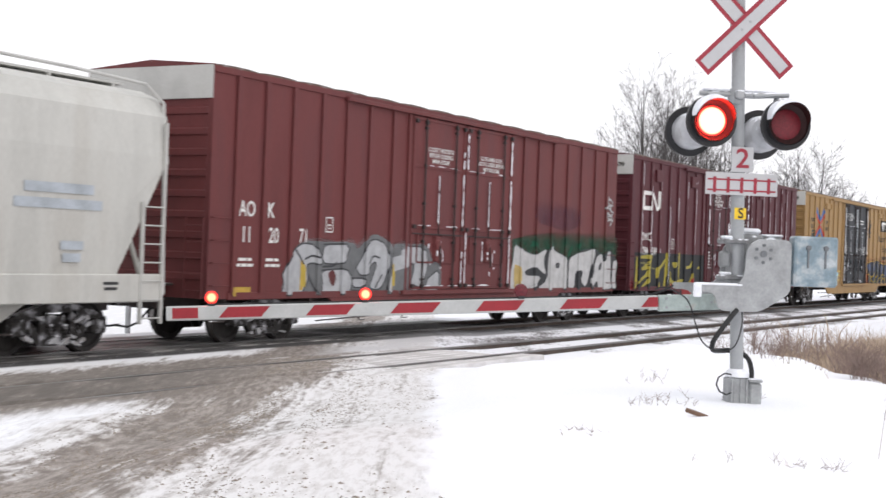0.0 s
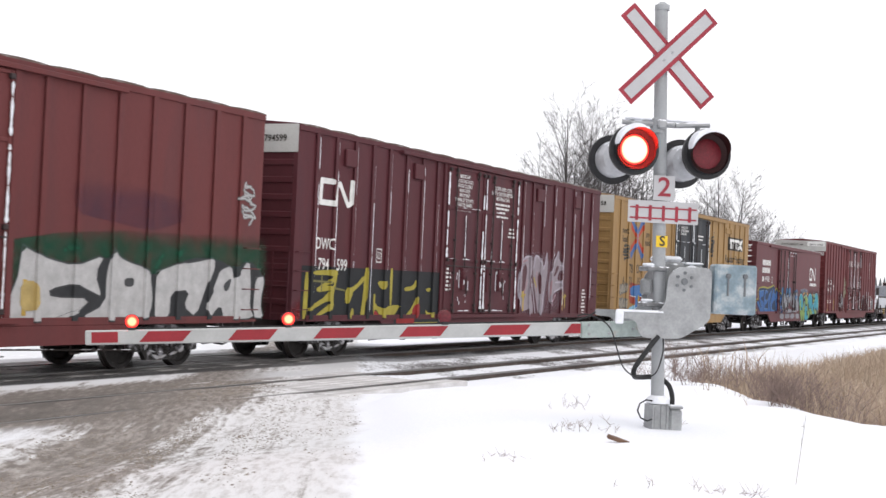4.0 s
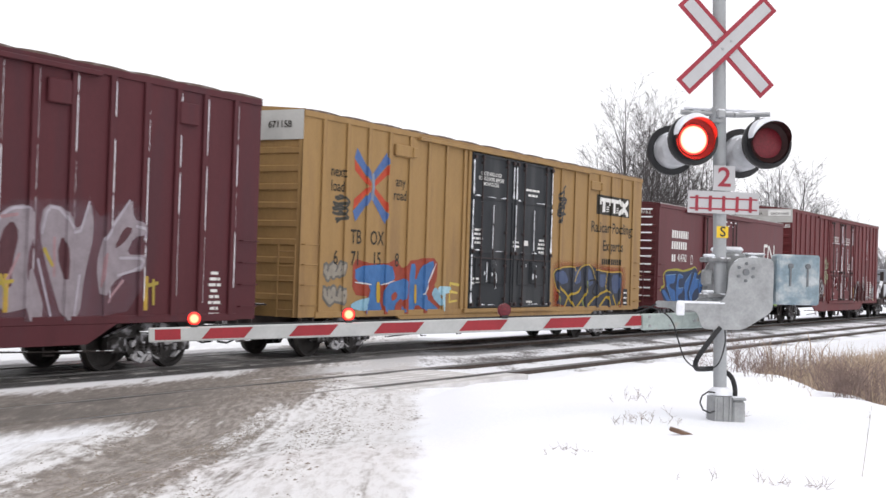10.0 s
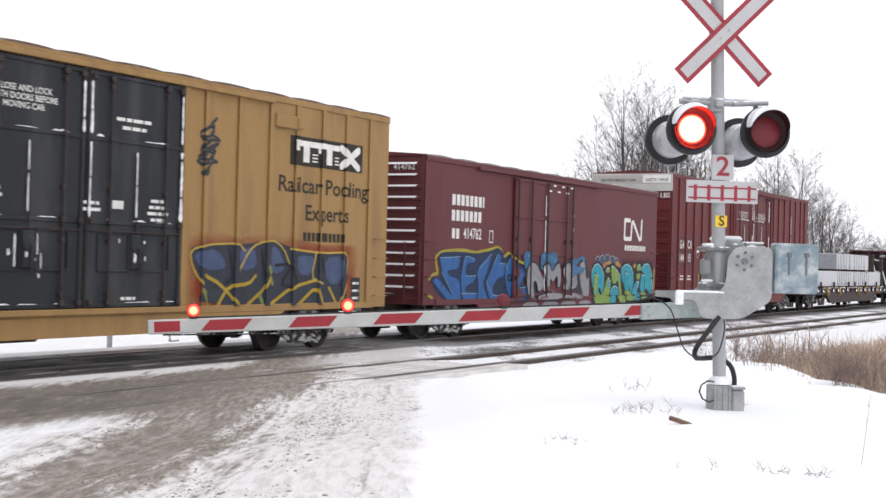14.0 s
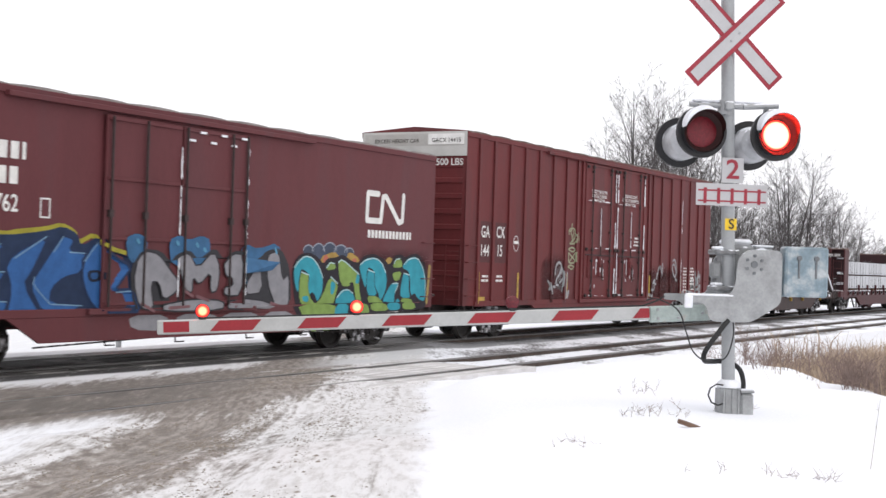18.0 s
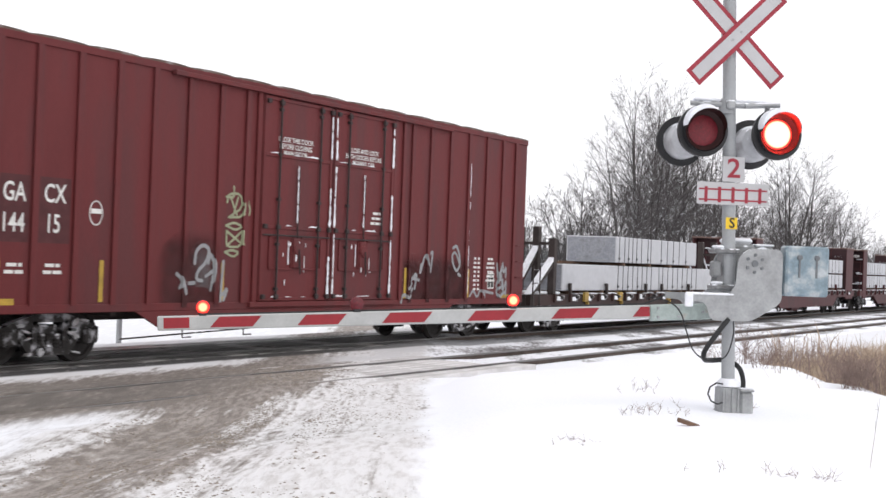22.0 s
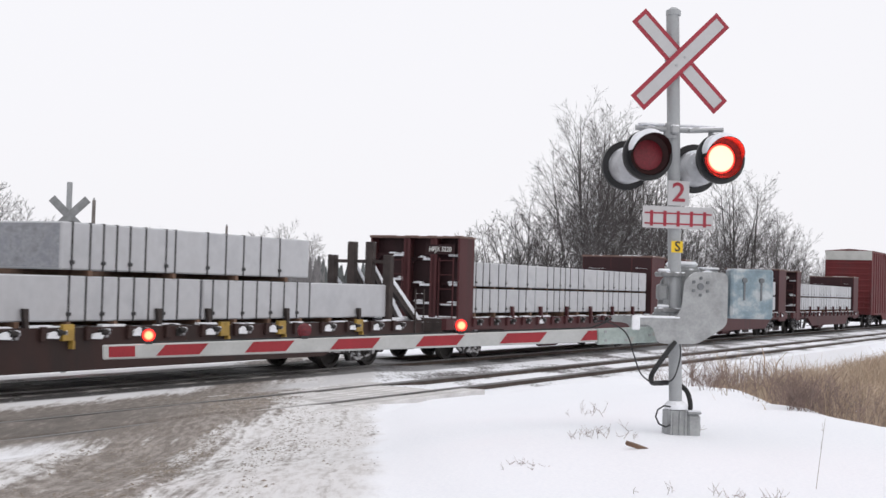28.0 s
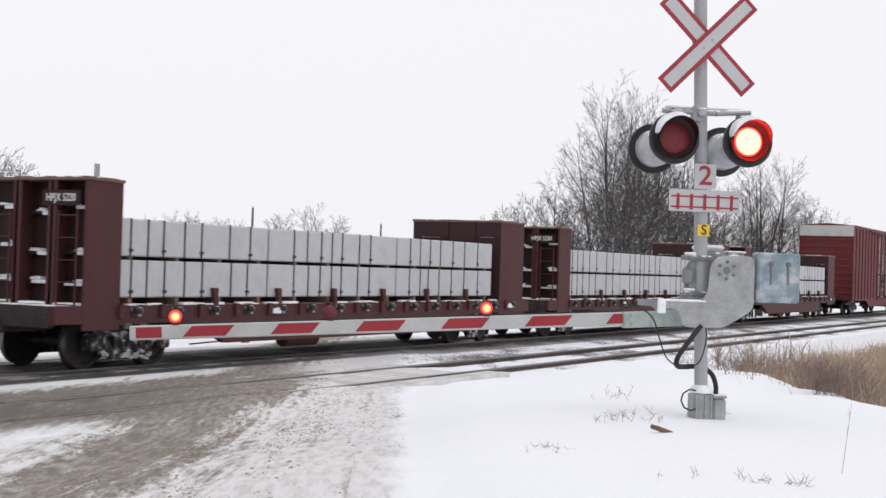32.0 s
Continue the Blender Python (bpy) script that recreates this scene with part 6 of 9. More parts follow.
for sx in (-1, 1):
    for sz in (-1, 1):
        tip = (sx * 0.74, sz * 0.68)
        inner, outer = ((sx * 0.02, sz * 0.02), (sx * 0.02, sz * 0.26))
        out_band = [(cx + outer[0], cz + outer[1]), (cx + tip[0] - sx * 0.12, cz + tip[1] + sz * 0.13), (cx + tip[0] - sx * 0.02, cz + tip[1] - sz * 0.10), (cx + inner[0], cz + inner[1] + sz * 0.06)]
        low_band = [(cx + sx * 0.02, cz + sz * 0.04), (cx + tip[0] - sx * 0.03, cz + tip[1] - sz * 0.13), (cx + tip[0] - sx * 0.05, cz + tip[1] - sz * 0.36), (cx + sx * 0.14, cz)]
        for nm, q, m_ in (("logo_stripe", out_band, LOGOBLUE), ("logo_stripe", low_band, LOGORED)):
            stencil(carT, P, [(q, [(0, 1, 2, 3)])], nm, m_, 0.006)
stencil(carT, P, stroke([(cx + 0.06, cz + 0.26), (cx + 0.10, cz), (cx + 0.06, cz - 0.26)], 0.10), "logo_stripe", spray((0.20, 0.24, 0.32)), 0.009)
stencil(carT, P, words("next\nload", 0.33, on(L, 1.32), 3.84, 0.95) + words("any\nroad", 0.33, on(L, 3.92), 3.80, 0.95), "slogan", INK)
stencil(carT, P, words("TB", 0.44, on(L, 2.1), 2.62, 0.85) + words("OX", 0.44, on(L, 2.97), 2.62, 0.85) + words("6", 0.44, on(L, 1.32), 2.15, 0.85) + words("71", 0.44, on(L, 2.1), 2.15, 0.85)
        + words("15", 0.44, on(L, 2.98), 2.15, 0.85) + words("8", 0.44, on(L, 3.86), 2.15, 0.85), "car_number", INK)
painted(carT, P, L, (0.26, 0.05, 0.03), [[(2.01, 2.19), (2.65, 2.06), (3.51, 2.09), (3.81, 2.19), (4.16, 1.95), (4.39, 2.16), (4.86, 2.2), (5, 2.24), (5.79, 2.25), (5.78, 1.71), (5.63, 1.59), (6.08, 0.96), (5.32, 0.93), (4.38, 0.93), (3.43, 0.93), (2.55, 0.93), (2.51, 0.99), (2.71, 1.33), (2.01, 1.37)]], 0.004)
painted(carT, P, L, (0.05, 0.14, 0.33), [[(2.11, 2), (3.64, 2.07), (3.79, 1.81), (3.79, 1.7), (3.14, 1.6), (3.02, 1.5), (3.31, 0.93), (2.58, 0.93), (2.54, 0.99), (2.82, 1.59), (2.12, 1.65)], [(3.34, 1.59), (3.8, 1.67), (4.34, 1.77), (4.36, 1.31), (4.09, 1.18), (4.38, 0.93), (3.43, 0.93), (3.29, 1.19)], [(4.47, 2.09), (4.75, 2.1), (4.7, 1.63), (5.04, 2.1), (5.72, 2.2), (5.29, 1.64), (5.11, 1.36), (6.04, 0.96), (5.39, 0.93), (4.79, 1.17), (4.66, 0.93), (4.38, 0.93)]], 0.0075)
painted(carT, P, L, (0.22, 0.38, 0.48), [[(1.99, 1.19), (2.74, 1.34), (2.69, 1.16), (2.51, 0.99), (1.96, 1.08)], [(5.49, 1.35), (5.7, 1.59), (5.99, 1.35), (6.06, 1.04)]], 0.011)
painted(carT, P, L, (0.26, 0.05, 0.03), [[(3.64, 1.36), (3.84, 1.45), (3.94, 1.36), (3.85, 1.25), (3.68, 1.23)], [(3.82, 1.14), (4.15, 1.32), (4.13, 0.96), (3.82, 0.94)]], 0.0145)
painted(carT, P, L, (0.55, 0.55, 0.56), [[(2.09, 1.66), (2.79, 1.61), (2.79, 1.58), (2.09, 1.63)], [(3.19, 1.61), (3.79, 1.7), (3.79, 1.68), (3.19, 1.58)], [(5.09, 1.38), (5.66, 2.12), (5.71, 2.11), (5.15, 1.36)]], 0.018)
painted(carT, P, L, (0.42, 0.27, 0.03), [[(2.98, 1.66), (3.14, 1.66), (3.16, 1.19), (3, 1.19)], [(4.67, 1.61), (4.78, 1.61), (4.8, 1.17), (4.68, 1.17)]], 0.0215)
scrawl(carT, P, on(L, 0.95), on(L, 1.6), 1.75, 2.05, (0.32, 0.29, 0.24), 0.10, 15, 4)
scrawl(carT, P, on(L, 0.95), on(L, 1.7), 1.2, 1.5, (0.32, 0.29, 0.24), 0.10, 16, 4)
sprayed(carT, P, 1, on(L, 5.9), on(L, 6.4), 0.95, 1.5, ((0.22, (0.35, 0.55, 0.65), 0, 0),), seed=5)
sprayed(carT, P, 1, on(L, 6.4), on(L, 6.9), 1.05, 1.75, ((0.07, (0.55, 0.42, 0.10), 0, 0),), seed=6)
stencil(carT, P, words("CLOSE AND LOCK\nBOTH DOORS BEFORE\nMOVING CAR", 0.14, on(L, 8.42), 4.35), "door_notice", **kw)
stencil(carT, P, bars(on(L, 10.95), 4.20, (0.9, 0.6), 0.06, 0.14), "door_notice", **kw)
for x, z, n in ((7.75, 3.0, 4), (9.95, 2.75, 2), (11.6, 2.85, 4), (7.7, 1.75, 2), (10.9, 1.15, 2)):
    small_print(carT, P, L, x, z, n, 0.45, **kw)
stencil(carT, P, rect(on(L, 10.45), on(L, 10.72), 2.70, 2.84), "paper_label", lo=kw["lo"], hi=kw["hi"], door=dk)
stencil(carT, P, rect(on(L, 15.62), on(L, 18.34), 3.84, 4.44), "logo_panel", INK)
lg = []
for a, b in ((15.78, 16.62), (16.62, 17.42)):
    lg += rect(on(L, a), on(L, b), 4.24, 4.36) + rect(on(L, a) + 0.30, on(L, a) + 0.52, 3.92, 4.24)
    lg += rect(on(L, a), on(L, a) + 0.10, 4.14, 4.24) + rect(on(L, a) + 0.62, on(L, b) - 0.02, 3.94, 3.97) + rect(on(L, a) + 0.62, on(L, b) - 0.02, 4.01, 4.04) + rect(on(L, a) + 0.62, on(L, b) - 0.02, 4.08, 4.11)
lg += stroke([(on(L, 17.5), 4.32), (on(L, 18.16), 3.94)], 0.16) + stroke([(on(L, 17.5), 3.94), (on(L, 18.16), 4.32)], 0.16)
stencil(carT, P, lg, "logo", WHITEPAINT, 0.011)
stencil(carT, P, words("Railcar Pooling", 0.46, on(L, 16.90), 3.43, 1.22) + words("Experts", 0.46, on(L, 17.0), 2.87, 1.14) + bars(on(L, 16.9), 2.30, (1.5,), 0.18, 0.1), "slogan", INK)
# dark letters edged in yellow within a red mist
mist(carT, P, L, (0.30, 0.04, 0.03), [[(12.38, 2.04), (12.58, 2.27), (13.19, 2.47), (14, 2.3), (15.09, 2.44), (15.8, 2.35), (16.82, 2.23), (18.35, 2.25), (18.27, 1.41), (17.86, 0.96), (12.46, 1.03)]], 0.003, 0.7)
painted(carT, P, L, (0.035, 0.04, 0.055), [[(12.49, 2.07), (13.08, 2.19), (14.17, 2.18), (14.59, 2.23), (15.1, 2.32), (15.72, 2.15), (16.83, 2.08), (17.92, 2.11), (17.87, 1.41), (17.7, 0.96), (12.83, 1.01), (12.93, 1.43)]], 0.0060)
painted(carT, P, L, (0.06, 0.085, 0.16), [[(12.67, 2), (13.37, 2.09), (13.7, 1.74), (13.23, 1.66), (12.84, 1.74)], [(13.93, 2.06), (14.51, 2.15), (14.61, 1.74), (14.11, 1.66)], [(14.95, 2.07), (15.22, 2.2), (15.6, 1.75), (15.15, 1.58)], [(15.91, 2), (16.65, 1.99), (16.41, 1.57), (16.02, 1.63)], [(16.95, 1.97), (17.7, 2.01), (17.6, 1.41), (17.09, 1.41)]], 0.0085)
lines(carT, P, L, (0.40, 0.29, 0.06), [[(12.93, 1.43), (12.64, 1.73), (12.56, 2.04), (13.08, 2.16), (14.01, 2.2), (14.21, 2.06)], [(14.03, 1.66), (14.34, 2.06), (14.59, 2.21), (15.11, 2.3), (15.47, 2.15), (15.74, 1.75)], [(15.72, 2.13), (16.83, 2.06), (17.88, 2.1), (17.79, 1.41), (17.56, 0.98)], [(16.64, 2.05), (16.48, 1.54), (16.86, 1.42)]], 0.045, 0.0120)
lines(carT, P, L, (0.36, 0.25, 0.03), [[(13, 1.58), (13.48, 1.42), (14.07, 0.99)], [(13.42, 1.03), (13.72, 1.38), (14.37, 1.42), (14.57, 1.58)], [(14.33, 1.02), (14.89, 1.34), (15.08, 1.67)], [(15.07, 1.01), (15.76, 1.34), (16.67, 1.5)], [(16.05, 1), (16.68, 1.37), (16.89, 0.99)], [(17.15, 1.33), (17.42, 1.02)], [(13.1, 1.04), (13, 1.27)]], 0.075, 0.0120)
lines(carT, P, L, (0.17, 0.20, 0.06), [[(14.97, 1.75), (15.12, 1.42)], [(12.93, 1.31), (13.1, 1.04)], [(14.72, 1.18), (14.83, 1)]], 0.09, 0.0150)
lines(carT, P, L, (0.02, 0.02, 0.022), [[(13.72, 2.06), (13.87, 1.58), (13.64, 1.42)], [(14.75, 2.07), (14.87, 1.58)], [(15.74, 1.75), (15.4, 1.42), (15.76, 1.34)], [(15.21, 1.79), (15.74, 1.83), (15.94, 1.42)], [(16.8, 1.97), (16.94, 1.5)]], 0.06, 0.0165)
stencil(carT, P, rect(on(L, 18.0), on(L, 18.35), 1.0, 1.55), "data_plate", spray((0.03, 0.03, 0.035)), 0.018)
stencil(carT, P, bars(on(L, 18.17), 1.4, (0.26, 0.26, 0.26), 0.05, 0.16), "data_lines", WHITEPAINT, 0.021)
for x in (4.0, 15.45):
    k = Kit()
    k.box(on(L, x) - 0.42, on(L, x) + 0.42, -SHEET - 0.08, -SHEET, 4.55, 4.82, c=0.02)
    k.box(on(L, x) + 0.30, on(L, x) + 0.48, -SHEET - 0.12, -SHEET, 4.56, 4.80, c=0.02)
    part("lift_bracket", k, YELLOW, carT)

PT, LT = P, L

# the lower smooth-sided car
carC, P, L = boxcar("boxcar", "brown smooth-sided boxcar with blue, silver and turquoise graffiti", 81.78, 97.70, 4.50, RED_C,
                    [], (4.75, 8.65), cap=False, seed=4, smoothside=True, ends=10, inset=2.2, roofrise=0.10, drop=0.42, reach=2.75)
k = Kit()
y = -SHEET - 0.09
k.box(on(L, 4.75), on(L, 6.65), y, -SHEET - 0.03, 1.02, 4.26, c=0.012)
dl = part("door", k, RED_C, carC)
k = Kit()
k.box(on(L, 6.7), on(L, 8.6), y, -SHEET - 0.03, 1.02, 4.26, c=0.012)
dr = part("door", k, RED_C, carC)
for d, x0, x1 in ((dl, 4.78, 6.62), (dr, 6.73, 8.57)):
    for z in (1.1, 2.2, 3.2, 4.2):
        k = Kit()
        k.box(on(L, x0), on(L, x1), y - 0.03, y, z - 0.03, z + 0.03, c=0.008)
        part("door_rib", k, RED_C, d)
for d, xs in ((dl, (4.85, 5.7)), (dr, (6.75, 8.05, 8.5))):
    for x in xs:
        k = Kit()
        k.rod((on(L, x), y - 0.05, 1.05), (on(L, x), y - 0.05, 4.24), 0.022, n=8)
        k.box(on(L, x) - 0.05, on(L, x) + 0.05, y - 0.07, y, 2.55, 2.67)
        part("locking_bar", k, RODDARK, d)
k = Kit()
rr = random.Random(44)
for x, w in ((6.6, 0.08), (8.52, 0.12)):
    for z in (1.2, 2.3, 3.3):
        flared(k, on(L, x), y - 0.04, z, z + rr.uniform(0.6, 0.95), rr, w * 0.65)
for j in range(6):
    a = on(L, 6.8) + j * 0.3
    k.box(a, a + 0.16, y - 0.045, y - 0.025, 4.0 + 0.16 * (j % 2), 4.04 + 0.16 * (j % 2))
part("blown_snow", k, PACKED, dr)
stencil(carC, P, bars(on(L, 2.20), 3.36, (1.72,), 0.27, 0.1) + bars(on(L, 2.14), 2.97, (1.62,), 0.27, 0.1) + bars(on(L, 1.58), 2.53, (0.44,), 0.25, 0.1) + words("414762", 0.38, on(L, 2.45), 2.66, 0.86), "car_number")
stencil(carC, P, ring(on(L, 3.5), 2.63, 0.22, 0.32, 0.025), "plate_mark")
logo = stroke([(on(L, 13.40), 3.44), (on(L, 12.97), 3.44), (on(L, 12.95), 2.84), (on(L, 13.52), 2.84), (on(L, 13.60), 3.38), (on(L, 13.72), 3.40), (on(L, 14.3), 2.84), (on(L, 14.45), 2.88), (on(L, 14.48), 3.46)], 0.13)
stencil(carC, P, logo, "logo")
for bar in bars(on(L, 13.93), 2.46, (1.85,), 0.17, 0.1):
    stencil(carC, P, [bar], "address_mark")
# blue letters, edged in black and yellow
kd = dict(lo=on(L, 4.75), hi=on(L, 8.62), door=SHEET + 0.12)
lines(carC, P, L, (0.30, 0.27, 0.035), [[(0.29, 1.13), (0.45, 1.07)], [(0.29, 1.52), (0.49, 1.64), (0.71, 1.66), (0.6, 1.89), (0.57, 2.06), (0.89, 2.2), (1.95, 2.26), (2.69, 2.19), (2.94, 2.24), (3.54, 2.3), (3.86, 2.38), (4.17, 2.28), (4.24, 2.09), (4.62, 2.26), (4.85, 2.03), (5.23, 1.96)], [(2.65, 2.11), (3.04, 2.14)]], 0.085, 0.003, **kd)
painted(carC, P, L, (0.30, 0.27, 0.035), [[(2.64, 2.23), (3.06, 2.27), (2.99, 2.03), (2.7, 2)]], 0.003, **kd)
painted(carC, P, L, (0.016, 0.03, 0.07), [[(0.68, 2.1), (0.96, 2.19), (1.95, 2.21), (2.69, 2.17), (3.55, 2.27), (3.9, 2.36), (4.24, 2.25), (4.31, 2.04), (4.72, 2.23), (4.97, 1.98), (5.54, 1.83), (5.7, 0.94), (4.84, 0.94), (4.28, 0.94), (3.46, 0.94), (2.94, 0.94), (2.03, 0.94), (1.22, 0.94), (0.65, 1.18), (0.3, 1.51), (0.53, 1.61), (0.78, 1.54), (0.84, 1.73)]], 0.0055, **kd)
outlined(carC, P, L, (0.030, 0.105, 0.29), (0.016, 0.03, 0.075), [[(0.72, 2.07), (1.86, 2.11), (1.74, 1.75), (1.17, 1.72), (1.29, 1.62), (1.8, 1.54), (1.9, 1.17), (1.93, 0.94), (1.26, 0.94), (0.85, 1.21), (0.36, 1.49), (0.69, 1.59), (1.43, 1.12), (1.37, 1.23), (0.92, 1.67)], [(1.98, 1.95), (2.08, 2.15), (2.66, 2.04), (2.63, 1.93), (2.17, 1.91), (2.13, 1.62), (2.73, 1.63), (2.62, 1.45), (2.17, 1.33), (2.12, 1.22), (2.81, 1.18), (2.7, 0.94), (2, 0.94), (1.85, 1.52)]], 0.045, 0.0085, **kd)
outlined(carC, P, L, (0.030, 0.105, 0.29), (0.016, 0.03, 0.075), [[(2.73, 1.67), (2.85, 1.88), (3.62, 2.23), (3.28, 1.63), (3.1, 1.41), (3.48, 0.94), (3.37, 0.94), (2.95, 0.94), (2.77, 0.94), (2.86, 1.35)], [(3.42, 1.65), (3.65, 1.94), (3.89, 2.22), (4.18, 2.15), (4.04, 1.96), (4.45, 1.96), (4.34, 1.6), (3.95, 1.53), (3.69, 1.35), (3.66, 1.13), (4.44, 1.1), (4.09, 0.94), (3.53, 0.94), (3.22, 1.39)], [(4.35, 1.81), (4.67, 2.17), (4.92, 1.91), (5.41, 1.72), (5.2, 1.53), (5.01, 1.33), (5.43, 1.35), (5.67, 0.94), (5.24, 0.94), (4.8, 0.94), (4.53, 1.16), (4.37, 1.47)]], 0.045, 0.0085, **kd)
lines(carC, P, L, (0.17, 0.29, 0.42), [[(0.77, 2.04), (1.82, 2.08)], [(0.88, 1.7), (1.42, 1.17)], [(2.03, 1.95), (2.12, 2.12), (2.61, 2.03)], [(2.16, 1.6), (2.7, 1.61)], [(1.91, 1.16), (2.76, 1.15)], [(2.89, 1.82), (3.55, 2.18)], [(3.32, 1.53), (3.29, 1.41), (3.67, 1.1)], [(3.71, 1.94), (3.91, 2.19)], [(4.06, 1.94), (4.4, 1.93)], [(3.7, 1.1), (4.37, 1.07)], [(4.4, 1.8), (4.69, 2.11)], [(5.03, 1.29), (5.39, 1.31)]], 0.022, 0.0150, **kd)
lines(carC, P, L, (0.12, 0.25, 0.42), [[(1.25, 0.96), (1.4, 0.95)], [(1.29, 0.94), (1.48, 0.94)], [(2.06, 0.94), (2.51, 0.94)], [(2.11, 0.94), (2.43, 0.94)], [(3.4, 0.98), (3.71, 0.94)]], 0.05, 0.0150, **kd)
painted(carC, P, L, (0.014, 0.018, 0.032), [[(4.46, 1.65), (4.8, 1.66), (4.77, 1.47), (4.52, 1.46)]], 0.017, **kd)
painted(carC, P, L, (0.026, 0.085, 0.225), [[(4.53, 1.61), (4.72, 1.62), (4.71, 1.51), (4.57, 1.5)]], 0.0185, **kd)
# silver letters under a blue cloud
painted(carC, P, L, (0.04, 0.12, 0.24), [[(5.22, 2.21), (5.51, 2.31), (5.79, 2.22), (5.73, 1.84), (5.34, 1.78)], [(6.33, 2.21), (6.63, 2.31), (6.85, 2.22), (7.23, 2.32), (7.49, 2.24), (7.43, 1.74), (6.41, 1.73)], [(8.33, 2.09), (8.69, 2.21), (9.06, 2.11), (9.75, 2.27), (9.91, 1.77), (8.49, 1.48)]], 0.004, **kd)
painted(carC, P, L, (0.035, 0.035, 0.04), [[(5.37, 1.71), (5.67, 2.04), (6.13, 2.02), (6.4, 1.82), (6.53, 1.96), (6.89, 2.06), (7.15, 1.87), (7.61, 2.12), (7.88, 1.88), (8.16, 2.06), (8.51, 2.06), (8.73, 1.83), (9.17, 1.95), (9.34, 2.09), (9.82, 2.16), (10.16, 1.74), (10.22, 0.94), (5.59, 0.94), (5.42, 1.22)]], 0.0070, **kd)
outlined(carC, P, L, (0.235, 0.235, 0.255), (0.03, 0.03, 0.035), [[(5.54, 1.84), (5.72, 2.01), (6.07, 1.96), (6.35, 1.71), (6.66, 1.46), (6.57, 1.29), (6.22, 1.14), (6.1, 1.47), (5.88, 1.47), (5.99, 0.96), (5.62, 1.02), (5.45, 1.47)], [(6.57, 1.91), (6.87, 2.01), (7.12, 1.71), (7.57, 2.06), (7.77, 1.74), (7.71, 1.31), (7.51, 1.27), (7.5, 1.67), (7.19, 1.41), (7, 1.57), (7, 1.26), (6.78, 1.34)], [(7.88, 1.81), (8.13, 2.01), (8.46, 2), (8.44, 1.22), (7.92, 1.21), (7.91, 1.38), (8.16, 1.4), (8.15, 1.56), (7.94, 1.58)]], 0.03, 0.0105, **kd)
outlined(carC, P, L, (0.235, 0.235, 0.255), (0.03, 0.03, 0.035), [[(8.76, 1.48), (9.13, 1.87), (9.26, 1.27), (8.7, 1.22)], [(9.39, 2.02), (9.75, 2.1), (9.89, 1.49), (10.11, 1.67), (10.14, 0.94), (9.72, 0.94), (9.38, 1.48)], [(6.23, 1.07), (7.03, 1.17), (7.93, 1.13), (7.89, 0.94), (6.24, 0.94)], [(8.02, 1.12), (9, 1.16), (10.06, 0.94), (8.06, 0.94)]], 0.03, 0.0105, **kd)
lines(carC, P, L, (0.18, 0.09, 0.10), [[(5.68, 1.09), (5.99, 0.94)], [(6.4, 1.01), (6.93, 1.03)], [(7.13, 1.21), (7.47, 1.13)], [(8.28, 1.01), (9.01, 0.98)], [(9.53, 1.06), (9.9, 0.98)], [(6.8, 1.31), (7.02, 1.21)]], 0.06, 0.0150, **kd)
lines(carC, P, L, (0.09, 0.26, 0.40), [[(5.52, 2.18), (5.56, 2.14)], [(6.54, 2.18), (6.58, 2.14)], [(7.08, 2.16), (7.12, 2.12)], [(7.3, 2.07), (7.34, 2.04)], [(8.56, 1.89), (8.61, 1.48)], [(9.63, 2.13), (9.67, 2.05)]], 0.07, 0.0150, **kd)
# turquoise and green letters under a row of bubbles
painted(carC, P, L, (0.34, 0.22, 0.06), [[(11.18, 2), (11.73, 2.13), (11.92, 2.02), (11.75, 1.79), (11.32, 1.78)], [(12.14, 1.96), (12.3, 2.15), (12.74, 1.97), (12.65, 1.76), (12.25, 1.8)], [(13.72, 1.9), (13.88, 2.06), (14.12, 2), (14.05, 1.73)]], 0.0078)
painted(carC, P, L, (0.38, 0.12, 0.08), [[(11.28, 1.94), (11.39, 2.07), (11.52, 1.98), (11.36, 1.85)], [(12.4, 1.97), (12.56, 2.01), (12.59, 1.88), (12.46, 1.86)]], 0.0082)
painted(carC, P, L, (0.050, 0.062, 0.095), [[(10.93, 2.13), (10.92, 2.17), (10.88, 2.21), (10.82, 2.23), (10.75, 2.24), (10.69, 2.22), (10.63, 2.2), (10.6, 2.16), (10.59, 2.12), (10.6, 1.96), (10.94, 1.97)], [(11.78, 2.15), (11.76, 2.22), (11.7, 2.27), (11.62, 2.3), (11.53, 2.31), (11.44, 2.29), (11.36, 2.25), (11.31, 2.2), (11.29, 2.14), (11.3, 1.98), (11.79, 1.99)], [(12.46, 2.12), (12.44, 2.16), (12.4, 2.19), (12.34, 2.21), (12.27, 2.21), (12.2, 2.2), (12.15, 2.18), (12.11, 2.15), (12.1, 2.11), (12.1, 1.94), (12.47, 1.95)]], 0.0050)
painted(carC, P, L, (0.060, 0.075, 0.115), [[(11.36, 2.12), (11.33, 2.18), (11.28, 2.23), (11.21, 2.27), (11.12, 2.28), (11.04, 2.26), (10.97, 2.22), (10.92, 2.17), (10.91, 2.11), (10.92, 1.95), (11.36, 1.96)], [(12.21, 2.13), (12.19, 2.18), (12.13, 2.23), (12.05, 2.26), (11.95, 2.27), (11.85, 2.25), (11.78, 2.22), (11.72, 2.17), (11.71, 2.11), (11.72, 1.95), (12.22, 1.96)]], 0.0058)
